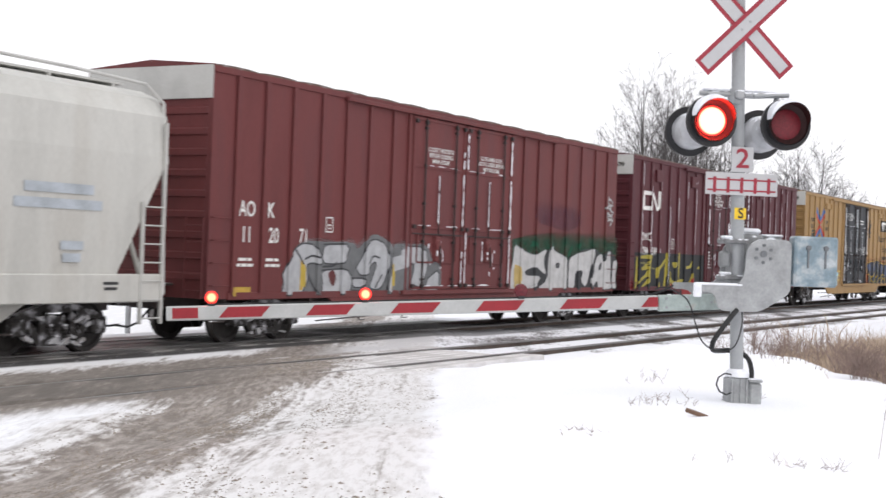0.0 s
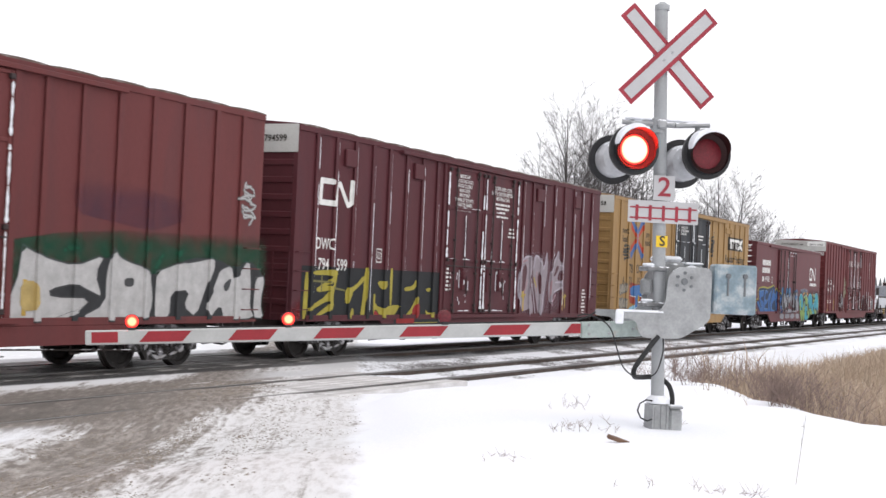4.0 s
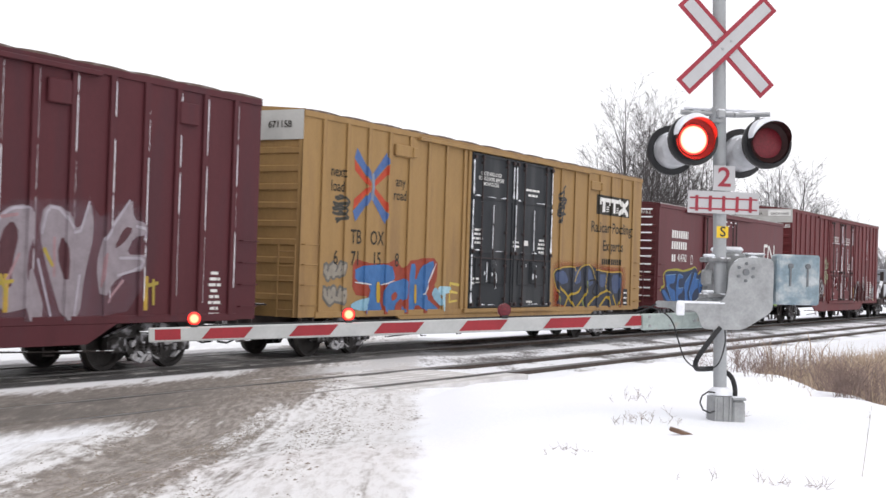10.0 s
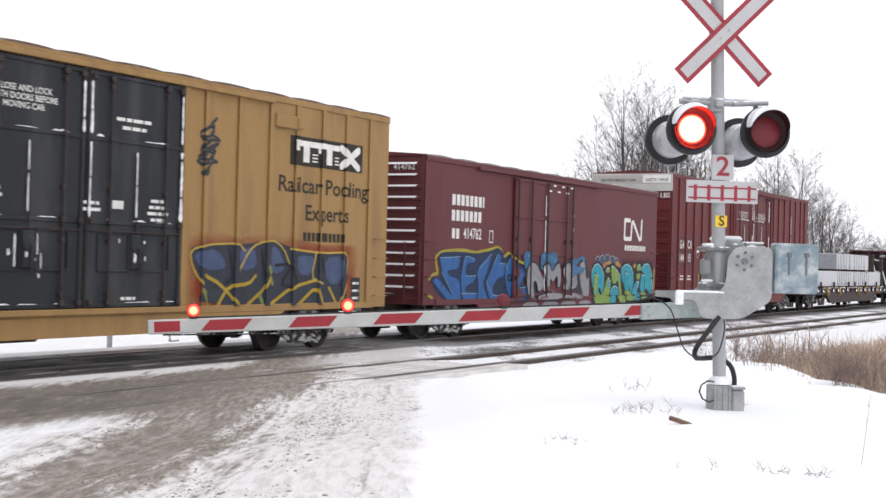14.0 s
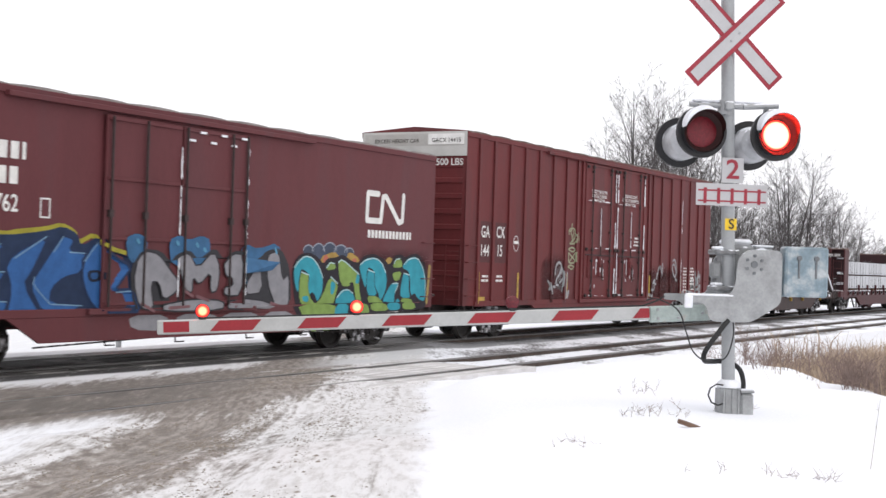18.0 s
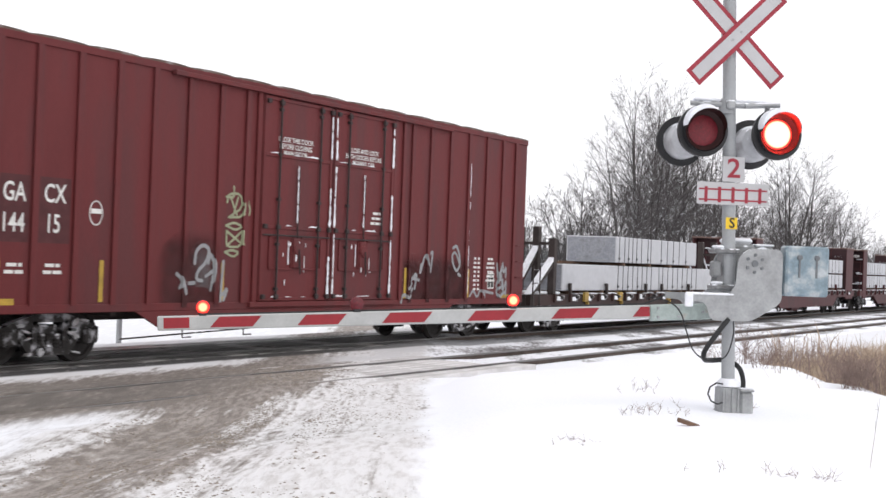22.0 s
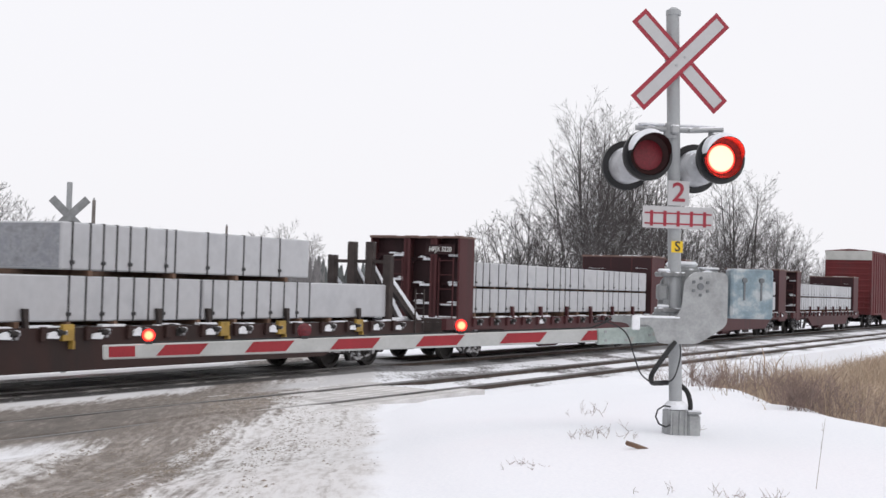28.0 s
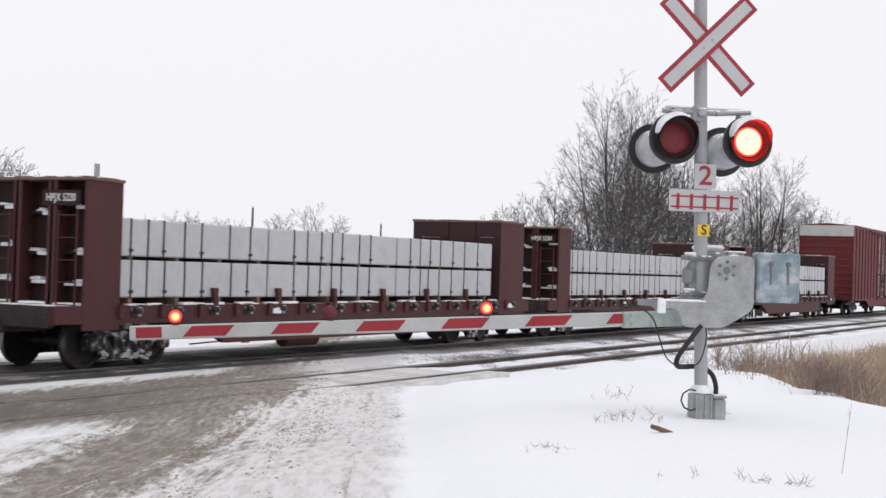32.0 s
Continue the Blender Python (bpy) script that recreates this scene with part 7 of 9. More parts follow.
lines(carC, P, L, (0.26, 0.29, 0.34), [[(10.93, 2.13), (10.92, 2.17), (10.88, 2.21), (10.82, 2.23), (10.75, 2.24), (10.69, 2.22), (10.63, 2.2), (10.6, 2.16), (10.59, 2.12)], [(11.36, 2.12), (11.33, 2.18), (11.28, 2.23), (11.21, 2.27), (11.12, 2.28), (11.04, 2.26), (10.97, 2.22), (10.92, 2.17), (10.91, 2.11)], [(11.78, 2.15), (11.76, 2.22), (11.7, 2.27), (11.62, 2.3), (11.53, 2.31), (11.44, 2.29), (11.36, 2.25), (11.31, 2.2), (11.29, 2.14)], [(12.21, 2.13), (12.19, 2.18), (12.13, 2.23), (12.05, 2.26), (11.95, 2.27), (11.85, 2.25), (11.78, 2.22), (11.72, 2.17), (11.71, 2.11)], [(12.46, 2.12), (12.44, 2.16), (12.4, 2.19), (12.34, 2.21), (12.27, 2.21), (12.2, 2.2), (12.15, 2.18), (12.11, 2.15), (12.1, 2.11)]], 0.03, 0.0075)
painted(carC, P, L, (0.020, 0.016, 0.022), [[(10.2, 1.66), (10.28, 1.89), (10.47, 2.04), (10.78, 2.09), (11.09, 2.01), (11.31, 1.85), (11.47, 1.98), (11.71, 1.99), (11.89, 2.03), (12.06, 2.07), (12.4, 1.93), (12.67, 1.9), (12.87, 2.05), (13.31, 2.12), (13.74, 1.98), (13.95, 1.86), (14.15, 2.09), (14.45, 2.12), (14.63, 2.04), (14.88, 2.13), (15.22, 2.15), (15.56, 1.91), (15.71, 1.54), (15.7, 1.06), (15.59, 0.94), (14.24, 0.94), (12.99, 0.94), (10.39, 0.94), (10.31, 1.17)]], 0.0085)
painted(carC, P, L, (0.03, 0.27, 0.345), [[(10.26, 1.7), (10.39, 1.89), (10.63, 2.02), (10.9, 1.99), (11.17, 1.81), (11.32, 1.53), (11.31, 1.29), (11.13, 1.05), (11.05, 1.21), (10.93, 1.28), (10.85, 1.21), (10.78, 1.38), (10.83, 1.63), (10.53, 1.77), (10.45, 1.51), (10.46, 1.25), (10.34, 1.38)], [(11.79, 0.94), (11.83, 1.15), (12.02, 1.31), (12.27, 1.34), (12.49, 1.24), (12.6, 1.03), (12.64, 0.94)], [(12.68, 1.84), (12.93, 1.99), (13.31, 2.04), (13.63, 1.92), (13.86, 1.6), (13.81, 1.28), (13.59, 1.04), (13.52, 1.23), (13.35, 1.38), (13.33, 1.74), (13.01, 1.83), (12.99, 1.31), (12.82, 1.56)], [(13.02, 1.77), (13.32, 1.71), (13.32, 1.43), (13.47, 1.18), (13.02, 1.19)]], 0.0115)
painted(carC, P, L, (0.03, 0.27, 0.345), [[(13.89, 1.31), (14.06, 1.45), (14.39, 1.48), (14.19, 1.21), (14.2, 0.94), (13.8, 0.94), (13.93, 1.05), (13.67, 1.04)], [(14.26, 1.05), (14.36, 1.13), (14.51, 0.94), (14.28, 0.94)], [(14.52, 1.87), (14.76, 2.04), (15.16, 2.08), (15.45, 1.85), (15.6, 1.53), (15.61, 1.22), (15.54, 1.03), (15.25, 1.1), (15.11, 1.24), (14.91, 1.16), (14.85, 1.72), (14.52, 1.81)], [(14.56, 1.71), (14.82, 1.67), (14.83, 1.28), (14.91, 1.12), (14.47, 1.13), (14.45, 1.33)]], 0.0115)
painted(carC, P, L, (0.19, 0.29, 0.075), [[(10.52, 1.7), (10.8, 1.63), (10.77, 1.38), (10.86, 1.16), (11.06, 1.01), (11.29, 1.16), (11.57, 1.61), (11.9, 1.44), (11.77, 1.11), (11.69, 0.94), (10.65, 0.94), (10.49, 1.12), (10.47, 1.38)], [(11.42, 1.78), (11.55, 1.91), (11.72, 1.88), (11.8, 1.76), (11.48, 1.72)], [(11.84, 1.9), (12.01, 1.99), (12.72, 1.64), (12.69, 1.41), (12.8, 1.09), (12.9, 0.94), (12.66, 0.94), (12.54, 1.24), (12.49, 1.47), (12.33, 1.48), (12.35, 1.39), (11.99, 1.39)], [(13.02, 1.18), (13.48, 1.17), (13.83, 0.94), (13.8, 0.94), (13.18, 0.94)], [(14.07, 1.81), (14.18, 2), (14.37, 2.04), (14.5, 1.93), (14.49, 1.82)], [(14.05, 1.69), (14.48, 1.74), (14.4, 1.54), (14.18, 1.5)], [(14.47, 1.12), (14.93, 1.11), (15.07, 0.94), (14.51, 0.94)]], 0.0140)
painted(carC, P, L, (0.03, 0.27, 0.345), [[(11.61, 1.52), (11.81, 1.44), (11.7, 1.2), (11.6, 1.24)], [(12.62, 1.67), (12.72, 1.61), (12.69, 1.44), (12.53, 1.46)], [(10.57, 1.18), (10.8, 1.2), (10.81, 1.06), (10.62, 1.08)]], 0.0165)
painted(carC, P, L, (0.020, 0.016, 0.022), [[(12.07, 0.94), (12.19, 0.97), (12.37, 0.97), (12.56, 0.94)], [(10.89, 1.25), (11.03, 1.23), (11.08, 1.09), (10.97, 1.11)]], 0.0180)
lines(carC, P, L, (0.42, 0.58, 0.60), [[(10.28, 1.77), (10.4, 1.89), (10.63, 2.01), (10.9, 1.98), (11.14, 1.81), (11.3, 1.57)], [(10.53, 1.68), (10.8, 1.62)], [(11.59, 1.59), (11.86, 1.45)], [(11.43, 1.78), (11.55, 1.89), (11.71, 1.87)], [(11.87, 1.9), (12.01, 1.97), (12.68, 1.65)], [(11.85, 1.15), (12.05, 1.3), (12.28, 1.32), (12.46, 1.24)], [(12.72, 1.86), (12.93, 1.97), (13.31, 2.02), (13.6, 1.92), (13.78, 1.7)], [(13.05, 1.75), (13.3, 1.7)], [(14.09, 1.45), (14.36, 1.47), (14.2, 1.25)], [(14.13, 1.91), (14.21, 2), (14.37, 2.02)], [(14.58, 1.89), (14.76, 2.02), (15.16, 2.06), (15.42, 1.85), (15.56, 1.53), (15.58, 1.17)], [(14.59, 1.69), (14.81, 1.65)]], 0.026, 0.0200)
lines(carC, P, L, (0.34, 0.25, 0.08), [[(15.76, 1.85), (15.72, 1.43), (15.67, 1.01)]], 0.11, 0.0085)
mist(carC, P, L, (0.035, 0.022, 0.026), [[(12.58, 1.8), (12.83, 2.17), (13.3, 2.3), (14.17, 2.27), (15.65, 2.32), (15.83, 1.75), (14.19, 1.83)]], 0.0020, 0.7)
painted(carC, [], L, (0.020, 0.016, 0.022), [[(10.2, 1.03), (15.65, 1.03), (15.5, 0.84), (13.1, 0.80), (12.95, 0.69), (12.35, 0.51), (10.7, 0.49), (10.4, 0.80)]], 0.033)
painted(carC, [], L, (0.19, 0.29, 0.075), [[(10.40, 1.02), (11.80, 1.02), (11.75, 0.82), (11.63, 0.47), (11.30, 0.47), (11.28, 0.80), (11.22, 0.80), (11.12, 0.46), (10.88, 0.46), (10.6, 0.78)], [(12.35, 1.02), (13.02, 1.02), (13.12, 0.85), (13.02, 0.68), (12.66, 0.58), (12.64, 0.82)], [(13.15, 1.02), (13.78, 1.02), (13.95, 0.84), (13.2, 0.84)], [(14.5, 1.02), (15.05, 1.02), (15.12, 0.86), (14.55, 0.86)]], 0.038)
painted(carC, [], L, (0.030, 0.27, 0.345), [[(11.78, 1.02), (12.30, 1.02), (12.24, 0.74), (12.66, 0.80), (12.68, 0.58), (12.35, 0.52), (11.74, 0.54)], [(13.85, 1.02), (14.42, 1.02), (14.42, 0.85), (13.9, 0.85)]], 0.035)
painted(carC, [], L, (0.24, 0.24, 0.26), [[(5.45, 0.89), (5.55, 0.64), (6.4, 0.60), (6.5, 0.89)], [(6.7, 0.89), (6.75, 0.62), (7.9, 0.66), (7.8, 0.89)], [(8.0, 0.89), (8.1, 0.60), (9.0, 0.64), (9.1, 0.89)]], 0.034)
painted(carC, [], L, (0.24, 0.24, 0.26), [[(9.3, 0.89), (9.4, 0.60), (10.3, 0.62), (10.2, 0.89)]], 0.034)
k = Kit()
for i in range(12):
    z = 1.3 + 0.27 * i
    k.add([(-L + 0.02, -1.3, z), (-L - 0.06, -1.3, z), (-L - 0.06, 0.2 + 0.9 * noise.noise(Vector((i * 3.1, 0, 0))), z), (-L + 0.02, 0.2, z), (-L + 0.02, -1.3, z + 0.05), (-L + 0.02, 0.2, z + 0.05)], [(0, 1, 2, 3), (1, 2, 5, 4)])
part("blown_snow", k, PACKED, carC)

# the oxide red car
carG, P, L = boxcar("boxcar", "oxide red boxcar with white stencilled numbers and snow-dusted double doors", 99.25, 118.32, 5.26, RED_G,
                    [0.70, 1.52, 2.42, 3.33, 4.22, 5.15, 6.05, 6.85, 12.65, 13.05, 13.9, 14.85, 15.8, 16.75, 17.65, 18.4], (7.3, 12.15), seed=5, snowposts=0.14)
kw = dict(lo=on(L, 7.3), hi=on(L, 12.15), door=dk)
stencil(carG, P, rect(on(L, 0.78), on(L, 1.42), 2.0, 3.05) + rect(on(L, 1.62), on(L, 2.3), 2.0, 3.05), "repainted_patch", spray((0.085, 0.028, 0.03)), 0.004)
stencil(carG, P, words("GA", 0.42, on(L, 1.10), 2.77, 0.8) + words("CX", 0.42, on(L, 1.95), 2.78, 0.8) + words("144", 0.42, on(L, 1.08), 2.29, 0.8) + words("15", 0.42, on(L, 1.92), 2.30, 0.8), "car_number", lift=0.009)
stencil(carG, P, stroke([(on(L, 2.88) + 0.15 * math.cos(a), 2.53 + 0.20 * math.sin(a)) for a in [i * math.tau / 16 for i in range(17)]], 0.02) + rect(on(L, 2.76), on(L, 3.0), 2.52, 2.60), "seal")
stencil(carG, P, words("CLOSE THIS DOOR\nBEFORE CLOSING\nMAIN DOOR", 0.14, on(L, 8.38), 4.10) + words("CLOSE AND LOCK\nBOTH DOORS BEFORE\nMOVING CAR", 0.14, on(L, 10.9), 4.10), "door_notice", **kw)
for x, z, n, w in ((1.15, 1.62, 2, 0.4), (1.95, 1.62, 2, 0.4), (16.3, 2.0, 8, 0.14), (16.5, 2.0, 8, 0.12), (17.15, 2.0, 6, 0.4)):
    small_print(carG, P, L, x, z, n, w)
small_print(carG, P, L, 11.5, 2.9, 3, 0.4, **kw)
stencil(carG, P, rect(on(L, 17.0), on(L, 17.35), 1.28, 1.66), "data_plate", spray((0.03, 0.03, 0.03)), 0.006)
stencil(carG, P, ring(on(L, 17.18), 1.47, 0.36, 0.40, 0.03) + rect(on(L, 17.16), on(L, 17.19), 1.3, 1.64) + rect(on(L, 17.03), on(L, 17.33), 1.46, 1.49), "data_lines", WHITEPAINT, 0.010)
yellow_tape(carG, P, L, (0.80, 3.05, 6.25, 12.9, 15.95), 1.05, 1.75)
for x in (0.95, 18.0):
    stencil(carG, P, rect(on(L, x) - 0.22, on(L, x) + 0.22, 0.95, 1.12), "yellow_plate", TAPEYELLOW)
# tags in grey and pale green
mist(carG, P, L, (0.075, 0.030, 0.031), [[(4.34, 1.11), (4.41, 1.68), (4.57, 2.06), (4.99, 2.32), (6.06, 2.38), (6.23, 0.94), (4.35, 0.94)]], 0.003, 0.8)
mist(carG, P, L, (0.060, 0.026, 0.027), [[(12.68, 0.95), (12.58, 1.6), (12.76, 2.09), (13.9, 2.15), (15.93, 2.11), (16.02, 0.94)]], 0.003, 0.8)
mist(carG, P, L, (0.24, 0.24, 0.25), [[(5.31, 1.3), (5.31, 1.98), (5.53, 2.16), (5.84, 2.17), (6.12, 1.75), (6.13, 1.19), (5.73, 1.3)]], 0.006, 0.5)
lines(carG, P, L, (0.29, 0.30, 0.31), [[(5.44, 1.74), (5.46, 1.96), (5.65, 2.09), (5.86, 2), (5.75, 1.75), (5.53, 1.6), (5.49, 1.44), (5.66, 1.42)], [(5.82, 1.75), (5.87, 1.95), (6.02, 1.7), (5.91, 1.25)], [(5.95, 1.6), (5.76, 1.5)], [(5.44, 1.38), (5.24, 1.37)], [(4.95, 1.54), (5.1, 1.45), (5.18, 1.19)], [(5.12, 1.39), (5.04, 1.29)], [(6.26, 1.78), (6.22, 1.3), (6.21, 0.94)], [(6.22, 1.13), (6.42, 1.3), (6.3, 1.06)]], 0.075, 0.0105)
lines(carG, P, L, (0.30, 0.32, 0.21), [[(6.5, 3.2), (6.51, 2.99), (6.28, 3)], [(6.31, 2.9), (6.34, 3.06), (6.71, 3.08), (6.78, 2.82), (6.37, 2.62)], [(6.41, 2.62), (6.79, 2.64), (6.81, 2.9)], [(6.43, 2.96), (6.61, 2.68)], [(6.63, 3), (6.49, 2.63)], [(6.3, 2.46), (6.54, 2.53), (6.8, 2.46), (6.59, 2.38), (6.3, 2.46)], [(6.32, 2.36), (6.81, 2.12)], [(6.79, 2.37), (6.34, 2.08)], [(6.32, 2.36), (6.33, 2.06), (6.77, 2.07), (6.8, 2.37)], [(6.29, 1.96), (6.49, 2.01), (6.72, 1.96), (6.54, 1.87), (6.29, 1.96)], [(6.93, 2.94), (7.02, 2.81), (6.99, 2.69)]], 0.05, 0.0105)
lines(carG, P, L, (0.29, 0.30, 0.31), [[(12.68, 0.97), (12.88, 1.16), (13.05, 1.03), (13.24, 1.27)], [(13.13, 1.43), (13.43, 1.66), (13.34, 1.27)], [(13.23, 1.52), (13.53, 1.47)], [(13.61, 1.83), (13.56, 1.6), (13.79, 2.12), (13.92, 1.83)], [(14.02, 2.11), (14.14, 2.15), (14.05, 1.67)], [(13.02, 1.27), (13.2, 1.38)], [(15.12, 2.26), (15.29, 2.33), (15.44, 2.15), (15.51, 1.86), (15.34, 1.68), (15.15, 1.86), (15.07, 2.09), (15.24, 2.18), (15.46, 1.92)], [(15.42, 1.63), (15.54, 1.59)]], 0.08, 0.0105)
lines(carG, P, L, (0.29, 0.30, 0.31), [[(16.07, 1.09), (16.25, 1.24), (16.46, 1.03), (16.63, 1.27), (16.86, 1.03)], [(16.77, 1.21), (17.33, 1.15)]], 0.075, 0.0105)
mist(carG, P, L, (0.22, 0.21, 0.21), [[(17.39, 2.06), (18.1, 2.08), (18.16, 1.01), (17.45, 1.02)]], 0.006, 0.5)
lines(carG, P, L, (0.29, 0.30, 0.31), [[(17.5, 1.91), (17.57, 1.52), (17.66, 1.75), (17.75, 1.91), (17.79, 1.67), (17.62, 1.54)], [(17.83, 1.92), (17.89, 1.66), (18.04, 1.85), (18.03, 1.57)], [(17.5, 1.33), (17.57, 1.49), (17.75, 1.53), (17.78, 1.33), (17.53, 1.27), (17.52, 1.12), (17.72, 1.06)], [(17.85, 1.49), (17.87, 1.19), (17.98, 1.38), (18.06, 1.47), (18.05, 1.12)], [(17.77, 1.1), (18, 1.18)]], 0.085, 0.0105)
scrawl(carA, PA, on(LA, 18.45), on(LA, 19.05), 3.0, 3.75, (0.50, 0.50, 0.50), 0.035, 12, 5, True)
scrawl(carT, PT, on(LT, 1.15), on(LT, 1.75), 2.95, 3.5, (0.05, 0.045, 0.03), 0.03, 13, 5, True)
scrawl(carT, PT, on(LT, 12.75), on(LT, 13.3), 3.5, 4.4, (0.03, 0.03, 0.03), 0.035, 14, 6, True)
# grey laid over the white cap: the shade on this end put into colour
k = Kit()
k.box(-L - 0.010, -L - 0.004, -1.46, 1.46, 4.90, 5.20)
part("end_band", k, mat("shaded_band", (0.40, 0.39, 0.37), 0.7, vary=0.2, scale=1.2, second=(0.32, 0.31, 0.29), amount=0.4), carG, "white band greyed for the shade on the car's end")
k = Kit()
k.box(-L - 0.016, -L - 0.010, -1.46, -0.42, 4.93, 5.20)
part("number_panel", k, WHITEPAINT, carG, "white panel for the number")
k = Kit()
v, f = lettering("EXCESS HEIGHT CAR", 0.14)
for p in v:
    k.v.append((-L - 0.014, 0.5 - p[0], 5.02 + p[2]))
k.f, k.m = list(f), [0] * len(f)
part("end_notice", k, INK, carG)
k = Kit()
v, f = lettering("LMT 207500 LBS", 0.24)
k.v = [(-L - 0.012, -0.62 - p[0], 4.48 + p[2]) for p in v]
k.f, k.m = list(f), [0] * len(f)
part("end_notice", k, WHITEPAINT, carG)
for car_, Lc, txt, z in ((carA, 9.63, "", 4.9), (carD, 9.56, "794599", 4.88), (carT, 9.725, "671158", 4.88), (carG, 9.535, "GACX 14415", 5.03), (carC, 7.96, "414762", 4.2)):
    if txt:
        v, f = lettering(txt, 0.15 if car_ is carG else 0.2)
        k = Kit()
        k.v = [(-Lc - 0.020, -0.95 - p[0], z + p[2]) for p in v]
        k.f, k.m = list(f), [0] * len(f)
        part("end_number", k, WHITEPAINT if car_ is carC else INK, car_)

# the last boxcar
carB, P, L = boxcar("boxcar", "oxide red ribbed boxcar with a white end band", 202.33, 221.4, 5.20, RED_G,
                    [0.74 + 0.9 * i for i in range(8)] + [12.7 + 0.9 * i for i in range(7)], (7.3, 12.2), seed=6, snowposts=0.2)

# ---- train: hopper and flat cars with lumber ----
hop = thing("covered_hopper", "pale grey covered hopper car with sloped ends and a roof walkway", "hopper car", "cars of the train", at=pose(9.6, FAR, 0))
CARS.append((hop, 9.6))
running_gear(hop, 8.6, 1.9, 3)
k = Kit()
prof = [(0.0, 4.62), (0.9, 4.58), (1.30, 4.42), (1.50, 4.10), (1.57, 3.4), (1.58, 2.4), (1.56, 1.32)]
stations = ((-8.65, 3.3), (-8.55, 3.2), (-7.45, 1.32), (7.45, 1.32), (8.55, 3.2), (8.65, 3.3))
for s in (-1, 1):
    for (xa, za), (xb, zb) in zip(stations, stations[1:]):
        for (ya, z0), (yb, z1) in zip(prof, prof[1:]):
            q = [(xa, s * ya, max(z0, za)), (xb, s * ya, max(z0, zb)), (xb, s * yb, max(z1, zb)), (xa, s * yb, max(z1, za))]
            k.add(q, [(0, 1, 2, 3)])
for e in (-1, 1):
    k.add([(e * 8.65, -1.5, 4.1), (e * 8.65, 1.5, 4.1), (e * 8.65, 1.57, 3.3), (e * 8.65, -1.57, 3.3)], [(0, 1, 2, 3)])
    k.add([(e * 8.65, -1.5, 4.1), (e * 8.65, 1.5, 4.1), (e * 8.65, 1.3, 4.42), (e * 8.65, 0.9, 4.58), (e * 8.65, -0.9, 4.58), (e * 8.65, -1.3, 4.42)], [(0, 1, 2, 3, 4, 5)])
    k.add([(e * 8.55, -1.57, 3.2), (e * 8.55, 1.57, 3.2), (e * 7.45, 1.56, 1.32), (e * 7.45, -1.56, 1.32)], [(0, 1, 2, 3)])
part("body", k, HOPPERGREY, hop, smooth=True)
k = Kit()
for s in (-1, 1):
    y0, y1 = sorted((s * 1.60, s * 1.45))
    k.box(-8.6, 8.6, y0, y1, 0.88, 1.36, c=0.02)
part("side_sill", k, HOPPERGREY, hop)
k = Kit()
k.box(-8.6, 8.6, -0.5, 0.5, 4.70, 4.74)
for i in range(12):
    k.box(-8.4 + i * 1.52, -8.34 + i * 1.52, -0.5, 0.5, 4.55, 4.70)
part("roof_walkway", k, CAPWHITE, hop)
for e in (-1, 1):
    k = Kit()
    k.tube([(e * 6.6, -1.30, 4.72), (e * 8.3, -1.30, 4.66), (e * 8.62, -1.45, 4.35), (e * 8.60, -1.60, 1.0)], 0.03, 8)
    k.tube([(e * 6.6, -1.30, 4.72), (e * 0.5, -1.30, 4.80)], 0.03, 8)
    k.box(min(e * 8.0, e * 8.06), max(e * 8.0, e * 8.06), -1.62, -1.57, 0.5, 2.6)
    k.box(min(e * 8.52, e * 8.58), max(e * 8.52, e * 8.58), -1.62, -1.57, 0.5, 4.0)
    for i in range(7):
        k.rod((e * 8.03, -1.62, 0.6 + i * 0.32), (e * 8.55, -1.62, 0.6 + i * 0.32), 0.014, n=6)
    part("end_ladder", k, CAPWHITE, hop)
    k = Kit()
    for y in (-1.2, 0.0, 1.2):
        k.tube([(e * 8.5, y, 1.2), (e * 8.0, y, 2.25)], 0.05, 6)
    k.box(min(e * 7.3, e * 8.6), max(e * 7.3, e * 8.6), -1.45, 1.45, 1.0, 1.15)
    part("end_frame", k, HOPPERGREY, hop)
for x in (-4.6, 0, 4.6):
    k = Kit()
    k.prism([(x - 2.0, 1.30), (x - 0.5, 0.45), (x + 0.5, 0.45), (x + 2.0, 1.30)], 1, -1.2, 1.2)
    part("outlet_chute", k, HOPPERGREY, hop)


def bars_on(ob, x, y, z, widths, h, gap, paint):
    k = Kit()
    for i, w in enumerate(widths):
        k.box(x - w / 2, x + w / 2, y - 0.004, y, z - i * gap, z - i * gap + h)
    part("faded_stencil", k, paint, ob)


FADEDBLUE = mat("faded_stencil", (0.38, 0.42, 0.46), 0.6, vary=0.2)
bars_on(hop, 6.1, -1.590, 2.65, (1.5, 1.9), 0.16, 0.25, FADEDBLUE)
bars_on(hop, 6.4, -1.590, 1.75, (0.5, 0.4), 0.14, 0.2, FADEDBLUE)
bars_on(hop, 7.3, -1.604, 1.18, (0.35, 0.3), 0.05, 0.09, BLACK)


